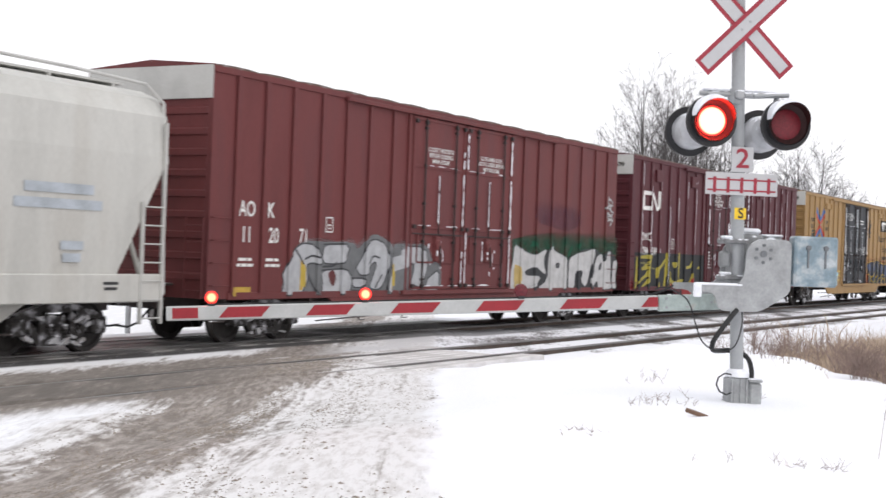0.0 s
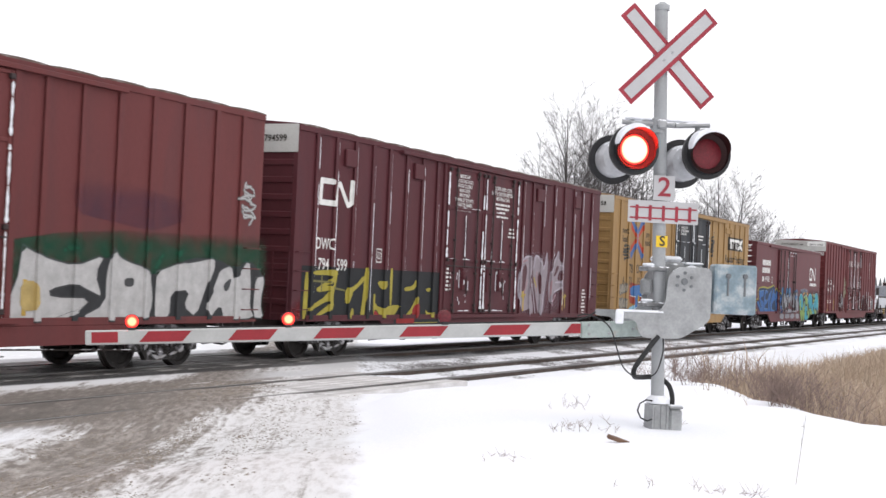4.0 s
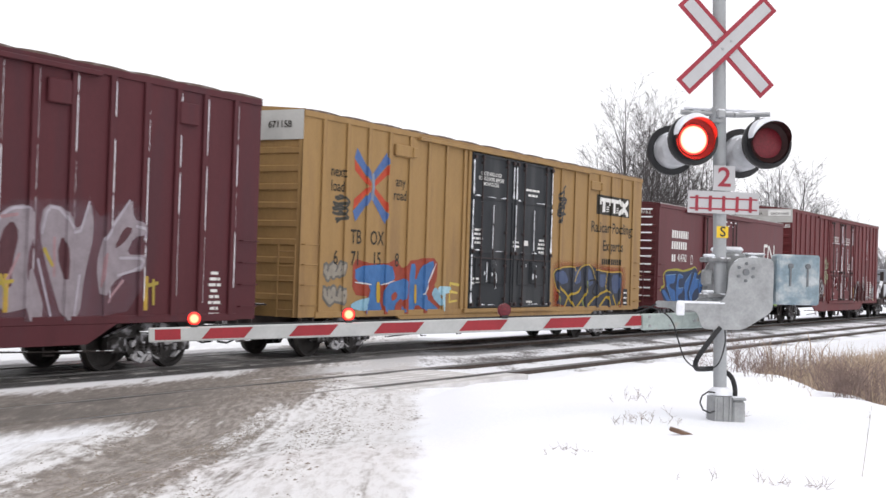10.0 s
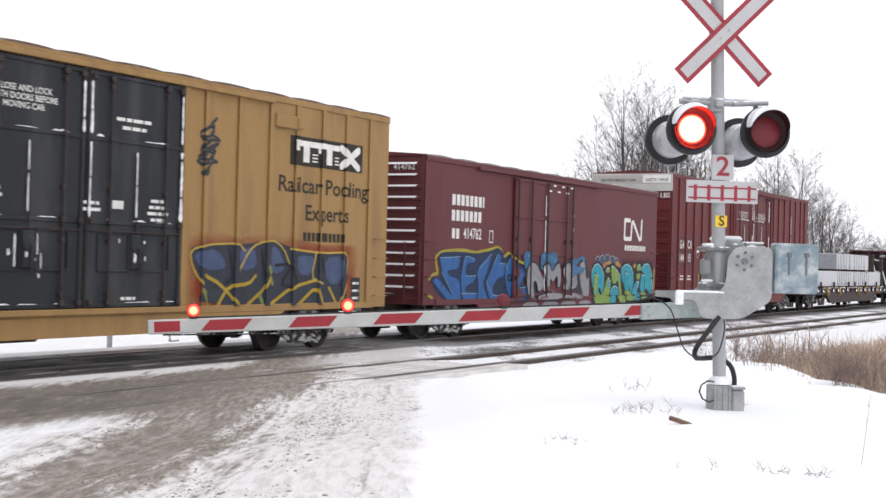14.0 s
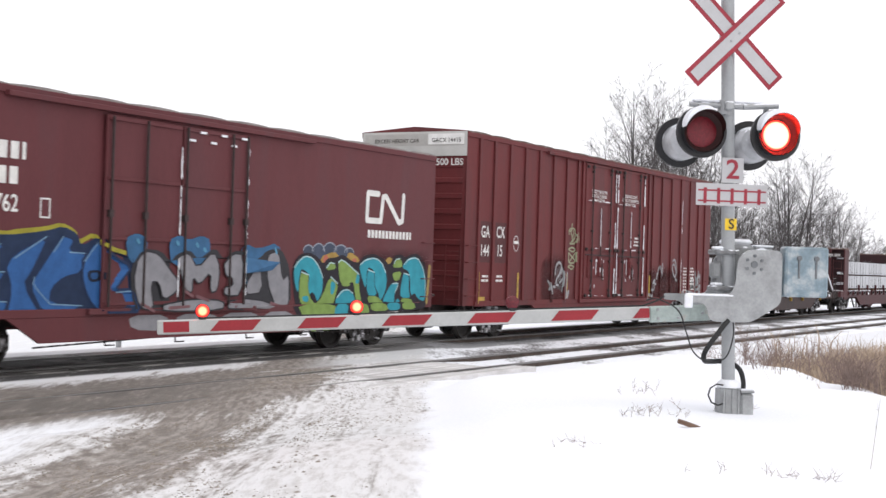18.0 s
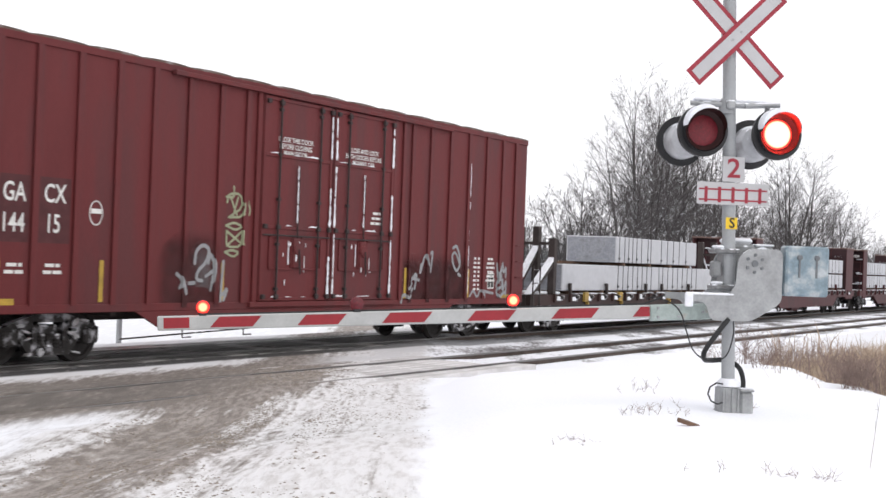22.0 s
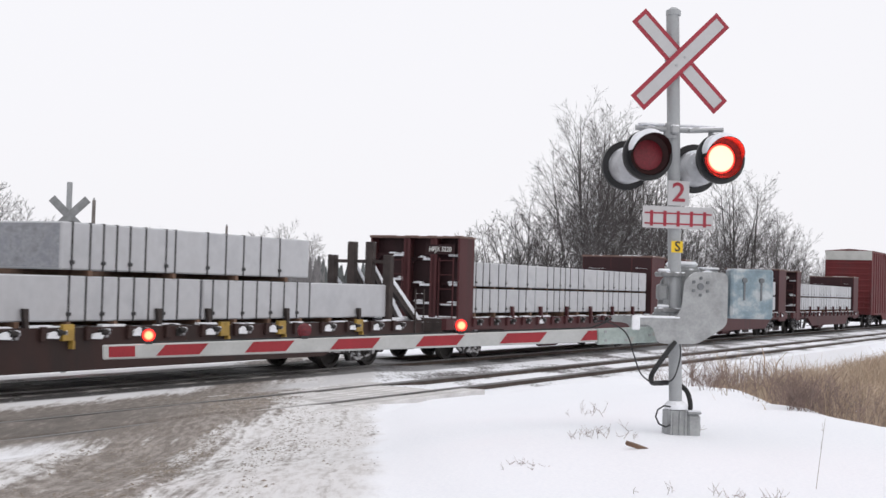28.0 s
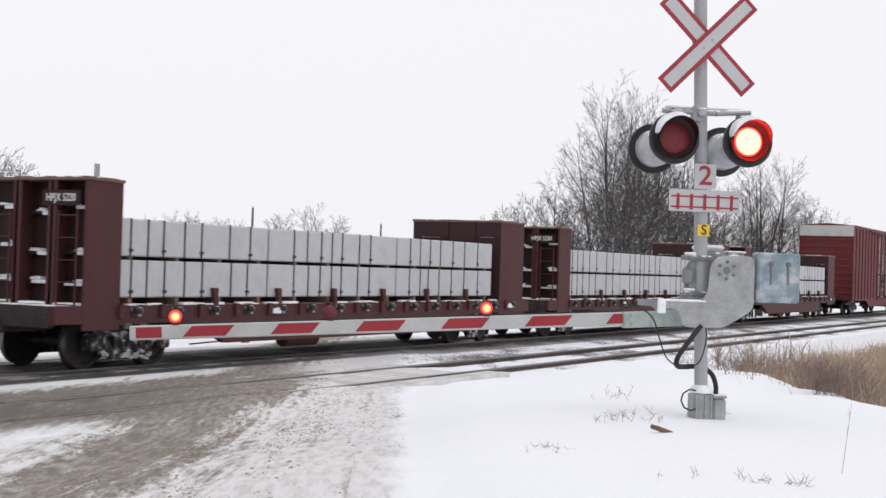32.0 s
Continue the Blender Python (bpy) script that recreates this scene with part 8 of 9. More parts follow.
def lumber_pack(X, y, z, length, width, height, straps, near=True):
    """A pack of planks in white wrapping, tied with black straps, that rides on a car."""
    ob = thing("lumber_pack", "white-wrapped pack of lumber tied with black straps on a flat car", "lumber pack", "lumber packs on the flat cars", at=pose(X, FAR + y, z))
    CARS_Y.append((ob, X, y, z))
    k = Kit()
    w, h = width / 2, height
    k.box(-length / 2, length / 2, -w, w, 0, h, c=0.025)
    part("wrapping", k, WRAP, ob)
    for e in (-1, 1):
        k = Kit()
        a, b = sorted((e * length / 2, e * (length / 2 + 0.004)))
        k.box(a, b, -w + 0.04, w - 0.04, 0.03, h - 0.03)
        part("end_face", k, LUMBER, ob)
    for i, x in enumerate(straps):
        k = Kit()
        t = 0.006
        k.box(x - 0.023, x + 0.023, -w - t, -w, -t, h + t)
        k.box(x - 0.018, x + 0.018, w, w + t, -t, h + t)
        k.box(x - 0.018, x + 0.018, -w, w, h, h + t)
        if i % 2 == 0:
            k.box(x - 0.05, x + 0.05, -w - 0.03, -w, h * 0.12, h * 0.20, c=0.006)
        part("strap", k, BAND, ob)
    return ob


CARS_Y = []


DULLYELLOW = mat("dull_yellow", (0.34, 0.22, 0.045), 0.6, vary=0.3, scale=6)


def flat_deck(car, L, paint, deck=1.12, yellow=(), snowy=0.75):
    k = Kit()
    k.box(-L, L, -1.35, 1.35, deck - 0.10, deck)
    for e in (-1, 1):
        k.box(min(e * L, e * (L - 0.12)), max(e * L, e * (L - 0.12)), -1.355, 1.355, deck - 0.36, deck - 0.101)
    part("deck", k, UNDER, car)
    for s in (-1, 1):
        k = Kit()
        y0, y1 = sorted((s * 1.50, s * 1.36))
        k.prism([(-L, deck), (-L, deck - 0.30), (-L + 3.6, deck - 0.32), (-L + 4.6, deck - 0.74), (L - 4.6, deck - 0.74), (L - 3.6, deck - 0.32), (L, deck - 0.30), (L, deck)], 1, y0, y1)
        part("side_sill", k, paint, car)
    k = Kit()
    k.box(-0.06, 0.06, -1.57, -1.50, deck - 0.22, deck - 0.02, c=0.01)
    k.box(-0.06, 0.06, -1.57, -1.50, deck - 0.02, deck + 0.02)
    me = k.mesh("stake_pocket", paint)
    kw_ = Kit()
    kw_.rod((-0.10, -1.545, deck - 0.08), (0.10, -1.545, deck - 0.08), 0.055, n=10)
    kw_.box(-0.13, 0.13, -1.53, -1.50, deck - 0.19, deck - 0.04)
    winch = kw_.mesh("winch", TRUCKDARK)
    n = int((2 * L - 2) / 1.05)
    for i in range(n):
        x = -L + 1 + (2 * L - 2) * (i + 0.5) / n
        part("stake_pocket", me, None, car, at=pose(x, 0, 0))
        part("winch", winch, None, car, at=pose(x + 0.42, 0, 0))
    k = Kit()
    r = random.Random(int(L * 100))
    for i in range(30):
        x = r.uniform(-L + 0.3, L - 0.8)
        k.box(x, x + r.uniform(0.15, 0.6), -1.49, -1.37, deck, deck + r.uniform(0.015, 0.05), c=0.006)
    for i in range(n):
        x = -L + 1.05 + (2 * L - 2) * (i + 0.5) / n
        if r.random() < snowy:
            z = deck - r.uniform(0.10, 0.14)
            k.prism([(x + 0.02, z - 0.06), (x + 0.30, z - 0.07), (x + 0.34, z), (x + r.uniform(0.18, 0.3), z + r.uniform(0.04, 0.09)), (x + 0.06, z + 0.02)], 1, -1.56, -1.505)
    part("settled_snow", k, PACKED, car)
    for x in yellow:
        k = Kit()
        k.box(x - 0.14, x + 0.14, -1.585, -1.50, deck - 0.22, deck + 0.06, c=0.01)
        k.box(x + 0.08, x + 0.14, -1.60, -1.50, deck - 0.36, deck - 0.22)
        part("yellow_bracket", k, DULLYELLOW, car)


SILLBROWN = car_paint("sill_brown", (0.040, 0.022, 0.020), (0.026, 0.018, 0.017), 0.5)
# the flat car with braced stakes at its ends
FX = 119.15
carF = thing("flat_car", "dark flat car with snowy braced stakes, loaded with lumber packs", "flat car", "cars of the train", at=pose(FX + 9.4, FAR, 0))
CARS.append((carF, FX + 9.4))
running_gear(carF, 9.6, 2.3, 1)
flat_deck(carF, 9.6, SILLBROWN, 1.10, (-5.9, -3.2, 1.2, 3.2, 6.4))
for e in (-1, 1):
    x = e * 8.0
    for y, top in ((-1.38, 2.70), (-0.87, 3.02), (-0.36, 3.02), (0.20, 2.70)):
        k = Kit()
        k.box(x - 0.10, x + 0.10, y - 0.10, y + 0.10, 1.10, top, c=0.015)
        part("stake", k, UNDER, carF)
        foot, hold = x + e * 1.42, top - 0.60
        k = Kit()
        k.prism([(x + e * 0.09, hold - 0.24), (x + e * 0.09, hold), (foot + e * 0.1, 1.12), (foot - e * 0.16, 1.12)], 1, y - 0.06, y + 0.06)
        part("brace", k, UNDER, carF)
        k = Kit()
        k.prism([(x + e * 0.10, hold - 0.06), (x + e * 0.10, hold + 0.05), (foot + e * 0.22, 1.12), (foot + e * 0.02, 1.12)], 1, y - 0.085, y + 0.075)
        part("settled_snow", k, PACKED, carF)
    k = Kit()
    k.box(x - 0.04, x + 0.04, -1.3, 0.15, 2.50, 2.58)
    part("cross_bar", k, UNDER, carF)
    k = Kit()
    k.box(x + e * 0.3 - 0.3, x + e * 0.3 + 1.1, -1.3, 1.3, 1.10, 1.17, c=0.03)
    part("settled_snow", k, PACKED, carF)
    k = Kit()
    xe = e * 9.35
    for q in (xe - 0.22, xe + 0.22):
        k.box(q - 0.015, q + 0.015, -1.56, -1.53, 0.55, 1.9)
    for i in range(4):
        k.rod((xe - 0.22, -1.55, 0.7 + i * 0.36), (xe + 0.22, -1.55, 0.7 + i * 0.36), 0.013, n=6)
    part("end_ladder", k, UNDER, carF)
k = Kit()
k.box(-0.05, 0.05, -1.38, 1.38, -0.05, 0.05)
M_DUNNAGE = k.mesh("dunnage", DUNNAGE)
for i in range(12):
    part("dunnage", M_DUNNAGE, None, carF, at=pose(-6.6 + i * 1.2, 0, 1.15))
for yy in (-0.70, 0.70):
    lumber_pack(FX + 2.13 + 3.95, yy, 1.20, 7.9, 1.36, 0.78, [-3.95 + 4.25 + 0.42 * i for i in range(8)])
    lumber_pack(FX + 10.12 + 3.7, yy, 1.20, 7.4, 1.36, 0.78, [-3.4 + 0.5 * i for i in range(8)])

lumber_pack(FX + 6.16 + 3.85, -0.52, 2.08, 7.7, 1.72, 0.82, [-3.59, -3.14, -2.80, -2.45, -2.09, -1.66, -1.07, -0.80, 0.20, 0.80, 1.4, 2.0, 2.7])
for x in (-2.5, -0.2, 1.8, 3.6):
    part("dunnage", M_DUNNAGE, None, carF, at=pose(x, 0, 2.03))
k = Kit()
k.prism([(-0.06, 1.10), (0.02, 1.10), (0.0, 1.42), (-0.12, 1.42)], 1, -1.48, -1.41)
M_CHOCK = k.mesh("chock", UNDER)
for x in (-6.8, -4.04, -0.65, 0.86, 3.6, 6.6):
    part("chock", M_CHOCK, None, carF, at=pose(x, 0, 0))


def bulkhead(car, x0, x1, outer, paint, top=3.34, number=""):
    """An end wall of a bulkhead flat: plate, posts and webs on its outer face, side plates."""
    lo, hi = min(x0, x1), max(x0, x1)
    inner = hi if outer < 0 else lo
    face = lo if outer < 0 else hi
    near, far = -1.51, 1.24
    k = Kit()
    a, b = sorted((inner, face - outer * 0.36))
    k.box(a, b, near + 0.02, far - 0.02, 1.13, top - 0.06)
    bh = part("bulkhead", k, SHADEDMAROON, car)
    for y in (near, far - 0.06):
        k = Kit()
        k.box(lo, hi, y, y + 0.06, 0.72, top - 0.06, c=0.01)
        part("side_plate", k, paint, bh)
    k = Kit()
    k.box(lo - 0.02, hi + 0.02, near - 0.03, far + 0.03, top - 0.07, top, c=0.015)
    part("top_plate", k, PALETOP, bh)
    bays = (near + 0.06, -0.72, 0.10, far - 0.06)
    for y in bays[1:3]:
        k = Kit()
        a, b = sorted((face, inner))
        k.box(a, b, y - 0.03, y + 0.03, 1.13, top - 0.07)
        a, b = sorted((face, face - outer * 0.05))
        k.box(a, b, y - 0.10, y + 0.10, 1.13, top - 0.07, c=0.01)
        part("post", k, paint, bh)
    r = random.Random(int(abs(x0) * 50))
    snow = Kit()
    for i in range(3):
        y0, y1 = bays[i] + 0.02, bays[i + 1] - 0.02
        for z in (1.50, 2.12, 2.74):
            z += r.uniform(-0.12, 0.12)
            k = Kit()
            a, b = sorted((face - outer * 0.22, inner))
            k.box(a, b, y0, y1, z - 0.02, z + 0.02)
            # curved gussets under the web, in its corners
            for e, yy in ((1, y0), (-1, y1)):
                pts = [(yy, z - 0.02), (yy + e * 0.26, z - 0.02)] + [(yy + e * (0.26 - 0.26 * math.sin(q)), z - 0.02 - 0.24 * (1 - math.cos(q))) for q in (0.5, 1.0, 1.4)] + [(yy, z - 0.30)]
                c, d = sorted((face - outer * 0.24, face - outer * 0.26))
                k.prism(pts, 0, c, d)
            part("web_plate", k, SHADEDMAROON, bh)
            w = r.uniform(0.2, 0.7) * (y1 - y0)
            yy = r.uniform(y0, y1 - w)
            hump = [(yy, z + 0.02)] + [(yy + w * q / 9, z + 0.02 + r.uniform(0.015, 0.06)) for q in range(1, 9)] + [(yy + w, z + 0.02)]
            snow.prism(hump, 0, a, b)
            lip = r.uniform(0.3, 0.9) * (y1 - y0)
            snow.box(*sorted((face - outer * 0.235, face - outer * 0.215)), y0 + 0.04, y0 + lip, z - 0.05, z + 0.015, c=0.006)
        snow.box(*sorted((face, inner)), y0, y1, 1.13, 1.18, c=0.02)
    part("settled_snow", snow, PACKED, bh)
    for y in (-1.35, 0.2):
        k = Kit()
        xx = face + outer * 0.05
        for q in (y, y + 0.42):
            k.box(xx - 0.012, xx + 0.012, q - 0.015, q + 0.015, 1.0, 2.75)
        for i in range(5):
            k.rod((xx, y, 1.15 + i * 0.38), (xx, y + 0.42, 1.15 + i * 0.38), 0.012, n=6)
        part("end_ladder", k, paint, bh)
    if number:
        k = Kit()
        a, b = sorted((face, face + outer * 0.01))
        k.box(a, b, -1.36, -0.50, top - 0.50, top - 0.24)
        part("number_plate", k, spray((0.030, 0.014, 0.015)), bh)
        v, f = lettering(number, 0.185)
        k = Kit()
        k.v = [(face + outer * 0.016, -0.93 - p[0] * 0.82, top - 0.37 + p[2]) for p in v]
        k.f, k.m = list(f), [0] * len(f)
        part("car_number", k, WHITEPAINT, bh)


# darker than RED_H: the shade in the bulkheads' recesses is put into this paint
SHADEDMAROON = car_paint("shaded_maroon", (0.036, 0.016, 0.018), (0.024, 0.014, 0.015), 0.4)
PALETOP = mat("pale_top_plate", (0.16, 0.10, 0.085), 0.8, vary=0.2, scale=4, snow=0.4)
k = Kit()
k.box(-0.05, 0.05, -1.38, 1.38, -0.07, 0.07)
M_BEARER = k.mesh("dunnage", DUNNAGE)
k = Kit()
k.box(-0.05, 0.05, -1.36, 1.36, -0.032, 0.032)
M_SPACER = k.mesh("dunnage", DUNNAGE)
k = Kit()
k.prism([(-0.06, 1.14), (0.04, 1.14), (0.02, 1.46), (-0.12, 1.46)], 1, -1.50, -1.42)
M_STOP = k.mesh("chock", RED_H)
for n, X in enumerate((139.95, 159.95, 179.95)):
    car = thing("bulkhead_flat_car", "maroon bulkhead flat car loaded with white-wrapped lumber", "flat car", "cars of the train", at=pose(X + 8.85, FAR, 0))
    CARS.append((car, X + 8.85))
    running_gear(car, 9.3, 2.35, n)
    flat_deck(car, 9.3, RED_H, 1.14, snowy=0.3)
    bulkhead(car, -8.65, -7.75, -1, RED_H, number=("HPJX 5220", "HPJX 5230", "HPJX")[n])
    bulkhead(car, 7.35, 8.85, 1, RED_H)
    for i in range(12):
        part("dunnage", M_BEARER, None, car, at=pose(-7.35 + i * 1.28, 0, 1.21))
        part("dunnage", M_SPACER, None, car, at=pose(-7.35 + i * 1.28, 0, 1.978))
    for i in range(7):
        part("chock", M_STOP, None, car, at=pose(-5.0 + i * 2.1, 0, 0))
    k = Kit()
    k.rod((-2.42, -1.22, 0.40), (-1.24, -1.22, 0.40), 0.17, n=18)
    k.turn([(0.17, 0.0), (0.13, 0.06), (0.0, 0.085)], 18, at=(-1.24, -1.22, 0.40), axis=0)
    for x in (-2.15, -1.5):
        k.box(x - 0.03, x + 0.03, -1.26, -1.18, 0.54, 0.92)
    part("air_tank", k, RED_H, car)
    r = random.Random(n + 5)
    for yy in (-0.71, 0.71):
        for tier in (0, 1):
            for a, b, ties in ((-7.72, -3.27, (-7.38, -6.97, -6.49, -5.93, -5.39, -4.51, -3.91)), (-3.21, 1.92, (-2.32, -1.82, -1.34, -0.91, -0.45, 0.21, 0.73)), (1.98, 7.05, (2.57, 3.1, 3.55, 4.1, 4.75, 5.4, 6.2))):
                mid = (a + b) / 2
                st = [q - mid + r.uniform(-0.04, 0.04) for q in ties]
                lumber_pack(X + 8.85 + mid, yy, 1.28 + tier * 0.73, b - a, 1.38, 0.665, st if yy < 0 else st[:3])

# ---- trees, brush and what stands beyond the tracks ----
BARK = mat("bare_bark", (0.062, 0.056, 0.055), 0.9, vary=0.3, scale=6, bump=0.3, snow=0.45)
TWIG = mat("bare_twigs", (0.10, 0.092, 0.092), 0.9, vary=0.25, scale=3, bump=0, snow=0.35)
# the next two carry the haze of distance in their base colour
FARTWIG = mat("haze_tinted_twigs", (0.22, 0.21, 0.215), 0.95, vary=0.15, scale=0.5, bump=0)
FARDARK = mat("haze_tinted_conifers", (0.12, 0.13, 0.13), 0.95, vary=0.2, scale=0.4, bump=0)
REED = mat("dry_reeds", (0.47, 0.37, 0.275), 0.9, vary=0.35, scale=1.2, bump=0, second=(0.32, 0.245, 0.185), amount=0.5)
WEED = mat("dry_weeds", (0.21, 0.155, 0.135), 0.9, vary=0.3, scale=6, bump=0)
POLEWOOD = mat("pole_wood", (0.16, 0.145, 0.135), 0.9, vary=0.25, scale=6)


def shoot(kit, p, d, length, radius, tip, n, r, bend, sides):
    """One straight-growing shoot that bends a little upwards; returns its joints."""
    out = [(p.copy(), d.copy(), radius)]
    for i in range(n):
        d = (d + Vector((r.uniform(-1, 1), r.uniform(-1, 1), 0)) * 0.055 + Vector((0, 0, bend / n))).normalized()
        q = p + d * (length / n)
        r2 = radius + (tip - radius) * (i + 1) / n
        r1 = radius + (tip - radius) * i / n
        kit.rod(p, q, r1, r2, n=sides, caps=False)
        out.append((q.copy(), d.copy(), r2))
        p = q
    return out


def at_part(joints, f):
    g = min(f, 0.999) * (len(joints) - 1)
    i = int(g)
    a, b = joints[i], joints[i + 1]
    return a[0].lerp(b[0], g - i), a[1].lerp(b[1], g - i).normalized(), a[2] + (b[2] - a[2]) * (g - i)


def fork(d, angle, turn):
    side = d.orthogonal().normalized()
    side.rotate(Matrix.Rotation(turn, 3, d))
    return (d * math.cos(angle) + side * math.sin(angle)).normalized()


def bare_tree(h, seed, stems, lean, boughs, thin):
    """Stems that part near the ground, steep boughs along them, branches on these and fine twigs on those."""
    r = random.Random(seed)
    t, w, tw = Kit(), Kit(), Kit()
    turn = r.uniform(0, 6)
    for s in range(stems):
        turn += math.tau / stems + r.uniform(-0.5, 0.5)
        lean_ = lean * (r.uniform(0.6, 1.3) if s else 0.25)
        d = Vector((math.cos(turn) * lean_, math.sin(turn) * lean_, 1)).normalized()
        ln = h * (1.0 if s == 0 else r.uniform(0.86, 1.0))
        stem = shoot(t, Vector((math.cos(turn) * 0.1, math.sin(turn) * 0.1, -0.4)), d, ln, h * r.uniform(0.010, 0.013), thin, 9, r, 0.03, 6)
        nb = max(7, int(boughs * r.uniform(1.25, 1.6)))
        a1 = r.uniform(0, 6)
        for i in range(nb):
            f = 0.27 + 0.72 * (i + r.random() * 0.8) / nb
            p, dd, rad = at_part(stem, f)
            a1 += 2.4 + r.uniform(-0.5, 0.5)
            bl = ln * (0.17 + 0.32 * (1 - f)) * r.uniform(0.6, 1.15)
            bough = shoot(w, p, fork(dd, r.uniform(0.50, 0.95), a1), bl, max(rad * 0.5, thin), thin * 0.8, 6, r, 0.16, 4)
            nk = max(5, int(bl / h * 42))
            a2 = r.uniform(0, 6)
            for j in range(nk):
                f2 = 0.18 + 0.80 * (j + r.random() * 0.8) / nk
                p2, d2, rad2 = at_part(bough, f2)
                a2 += 2.4 + r.uniform(-0.6, 0.6)
                kl = max(bl * (0.20 + 0.34 * (1 - f2)) * r.uniform(0.6, 1.2), 0.04 * h)
                br = shoot(tw, p2, fork(d2, r.uniform(0.40, 0.80), a2), kl, max(rad2 * 0.55, thin * 0.8), thin * 0.65, 3, r, 0.12, 3)
                for m in range(r.randint(4, 7)):
                    p3, d3, rad3 = at_part(br, r.uniform(0.15, 0.95))
                    shoot(tw, p3, fork(d3, r.uniform(0.35, 0.75), r.uniform(0, 6.3)), kl * r.uniform(0.25, 0.55), thin * 0.65, thin * 0.45, 1, r, 0.08, 3)
    high = [p for p in tw.v if p[2] > 0.5 * h]
    mx, my = sum(p[0] for p in high) / len(high), sum(p[1] for p in high) / len(high)
    for k in (t, w, tw):
        k.v = [(p[0] - mx * 1.2 * p[2] / h, p[1] - my * 1.2 * p[2] / h, p[2]) for p in k.v]
    f = h / max(p[2] for p in tw.v)
    for k in (t, w, tw):
        k.v = [(p[0] * f, p[1] * f, p[2] * f) for p in k.v]
    return t, w, tw


def plant_tree(x, y, z, h, seed, label, stems=3, lean=0.22, boughs=13, thin=0.0092, mats=None):
    ob = thing("bare_tree", label, "tree", "bare trees beyond the tracks", at=pose(x, y, z))
    t, w, tw = bare_tree(h, seed, stems, lean, boughs, thin)
    bark, twig = mats or (BARK, TWIG)
    part("trunk", t, bark, ob)
    part("branchwork", w, bark, ob)
    part("crown", tw, twig, ob)
    return ob


BACKLENS = []
for i, (x, y, h, st, le) in enumerate((
        (73.6, 28.0, 14.9, 5, 0.17), (71.2, 27.9, 11.6, 3, 0.22), (77.4, 29.0, 13.2, 3, 0.2), (77.8, 28.0, 13.4, 3, 0.16), (78.6, 27.0, 12.8, 3, 0.16), (79.8, 26.0, 11.1, 3, 0.2),
        (82.3, 25.5, 9.9, 3, 0.2), (96.4, 26.0, 12.9, 4, 0.14), (96.9, 25.2, 11.6, 3, 0.13), (105.3, 25.0, 9.5, 3, 0.2), (111.8, 25.5, 9.5, 3, 0.2), (96.8, 27.0, 9.2, 2, 0.2))):
    plant_tree(x, y, -0.7, h, 100 + i, "tall bare deciduous tree with fine snowy twigs beyond the tracks", st, le)
for i, (x, y, h) in enumerate(((63.2, 29.0, 6.7), (63.6, 28.0, 7.8), (63.7, 27.0, 7.3), (62.2, 29.5, 5.2), (63.4, 26.0, 6.9), (67.0, 25.0, 8.1), (71.4, 25.0, 8.2), (78.5, 25.0, 8.1), (84.3, 25.0, 7.8), (91.0, 25.0, 7.0), (114.2, 25.0, 6.9))):
    plant_tree(x, y, -0.7, h, 140 + i, "low bare bush with dense snowy twigs beyond the tracks", 4, 0.34, 10)
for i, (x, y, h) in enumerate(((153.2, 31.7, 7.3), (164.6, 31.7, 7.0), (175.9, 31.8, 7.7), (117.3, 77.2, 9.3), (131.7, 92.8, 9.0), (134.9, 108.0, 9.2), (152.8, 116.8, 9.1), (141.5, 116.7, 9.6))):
    plant_tree(x, y, -0.7, h, 170 + i, "small haze-tinted bare tree far across the snowy field", 4, 0.32, 13, 0.014, (FARTWIG, FARTWIG))
for i, (x, y, h) in enumerate(((45.0, 47.0, 8.1), (51.3, 52.3, 7.1), (47.4, 51.1, 7.9))):
    plant_tree(x, y, -0.7, h, 190 + i, "bare tree with spreading snowy twigs beyond the tracks", 3, 0.3)

# far scrub and woods, one mass each
scrub = tagged(new("far_scrub"), "haze-tinted strip of leafless scrub across the snowy field", "scrub", kind="stuff")
k = Kit()
r = random.Random(7)
for i in range(330):
    f = r.random()
    x, y = 112 + 14 * f + r.uniform(-5, 5), 104 - 20 * f + r.uniform(-6, 6)
    h = r.uniform(3.5, 7.2) * (1.0 if f < 0.7 else 0.8)
    p = Vector((x, y, -0.9))
    q = p + Vector((r.uniform(-0.4, 0.4), r.uniform(-0.4, 0.4), h))
    k.rod(p, q, 0.09, 0.03, n=3, caps=False)
    for j in range(7):
        b = p.lerp(q, r.uniform(0.3, 0.95))
        k.rod(b, b + Vector((r.uniform(-1, 1), r.uniform(-1, 1), r.uniform(0.5, 1.6))) * 0.8, 0.04, 0.02, n=3, caps=False)
part("scrub_stems", k, FARTWIG, scrub)
woods = tagged(new("far_woods"), "low dark line of haze-tinted woods on the horizon", "woods", kind="stuff")
k = Kit()
for i in range(900):
    f = r.random()
    x, y = 60 + 640 * f + r.uniform(-20, 20), 420 - 340 * f ** 1.3 + r.uniform(-25, 25)
    h = r.uniform(7, 12.5)
    k.rod((x, y, -1.0), (x + r.uniform(-0.5, 0.5), y, h), r.uniform(1.6, 2.8), 0.15, n=5, caps=False)
part("tree_tops", k, FARDARK, woods)

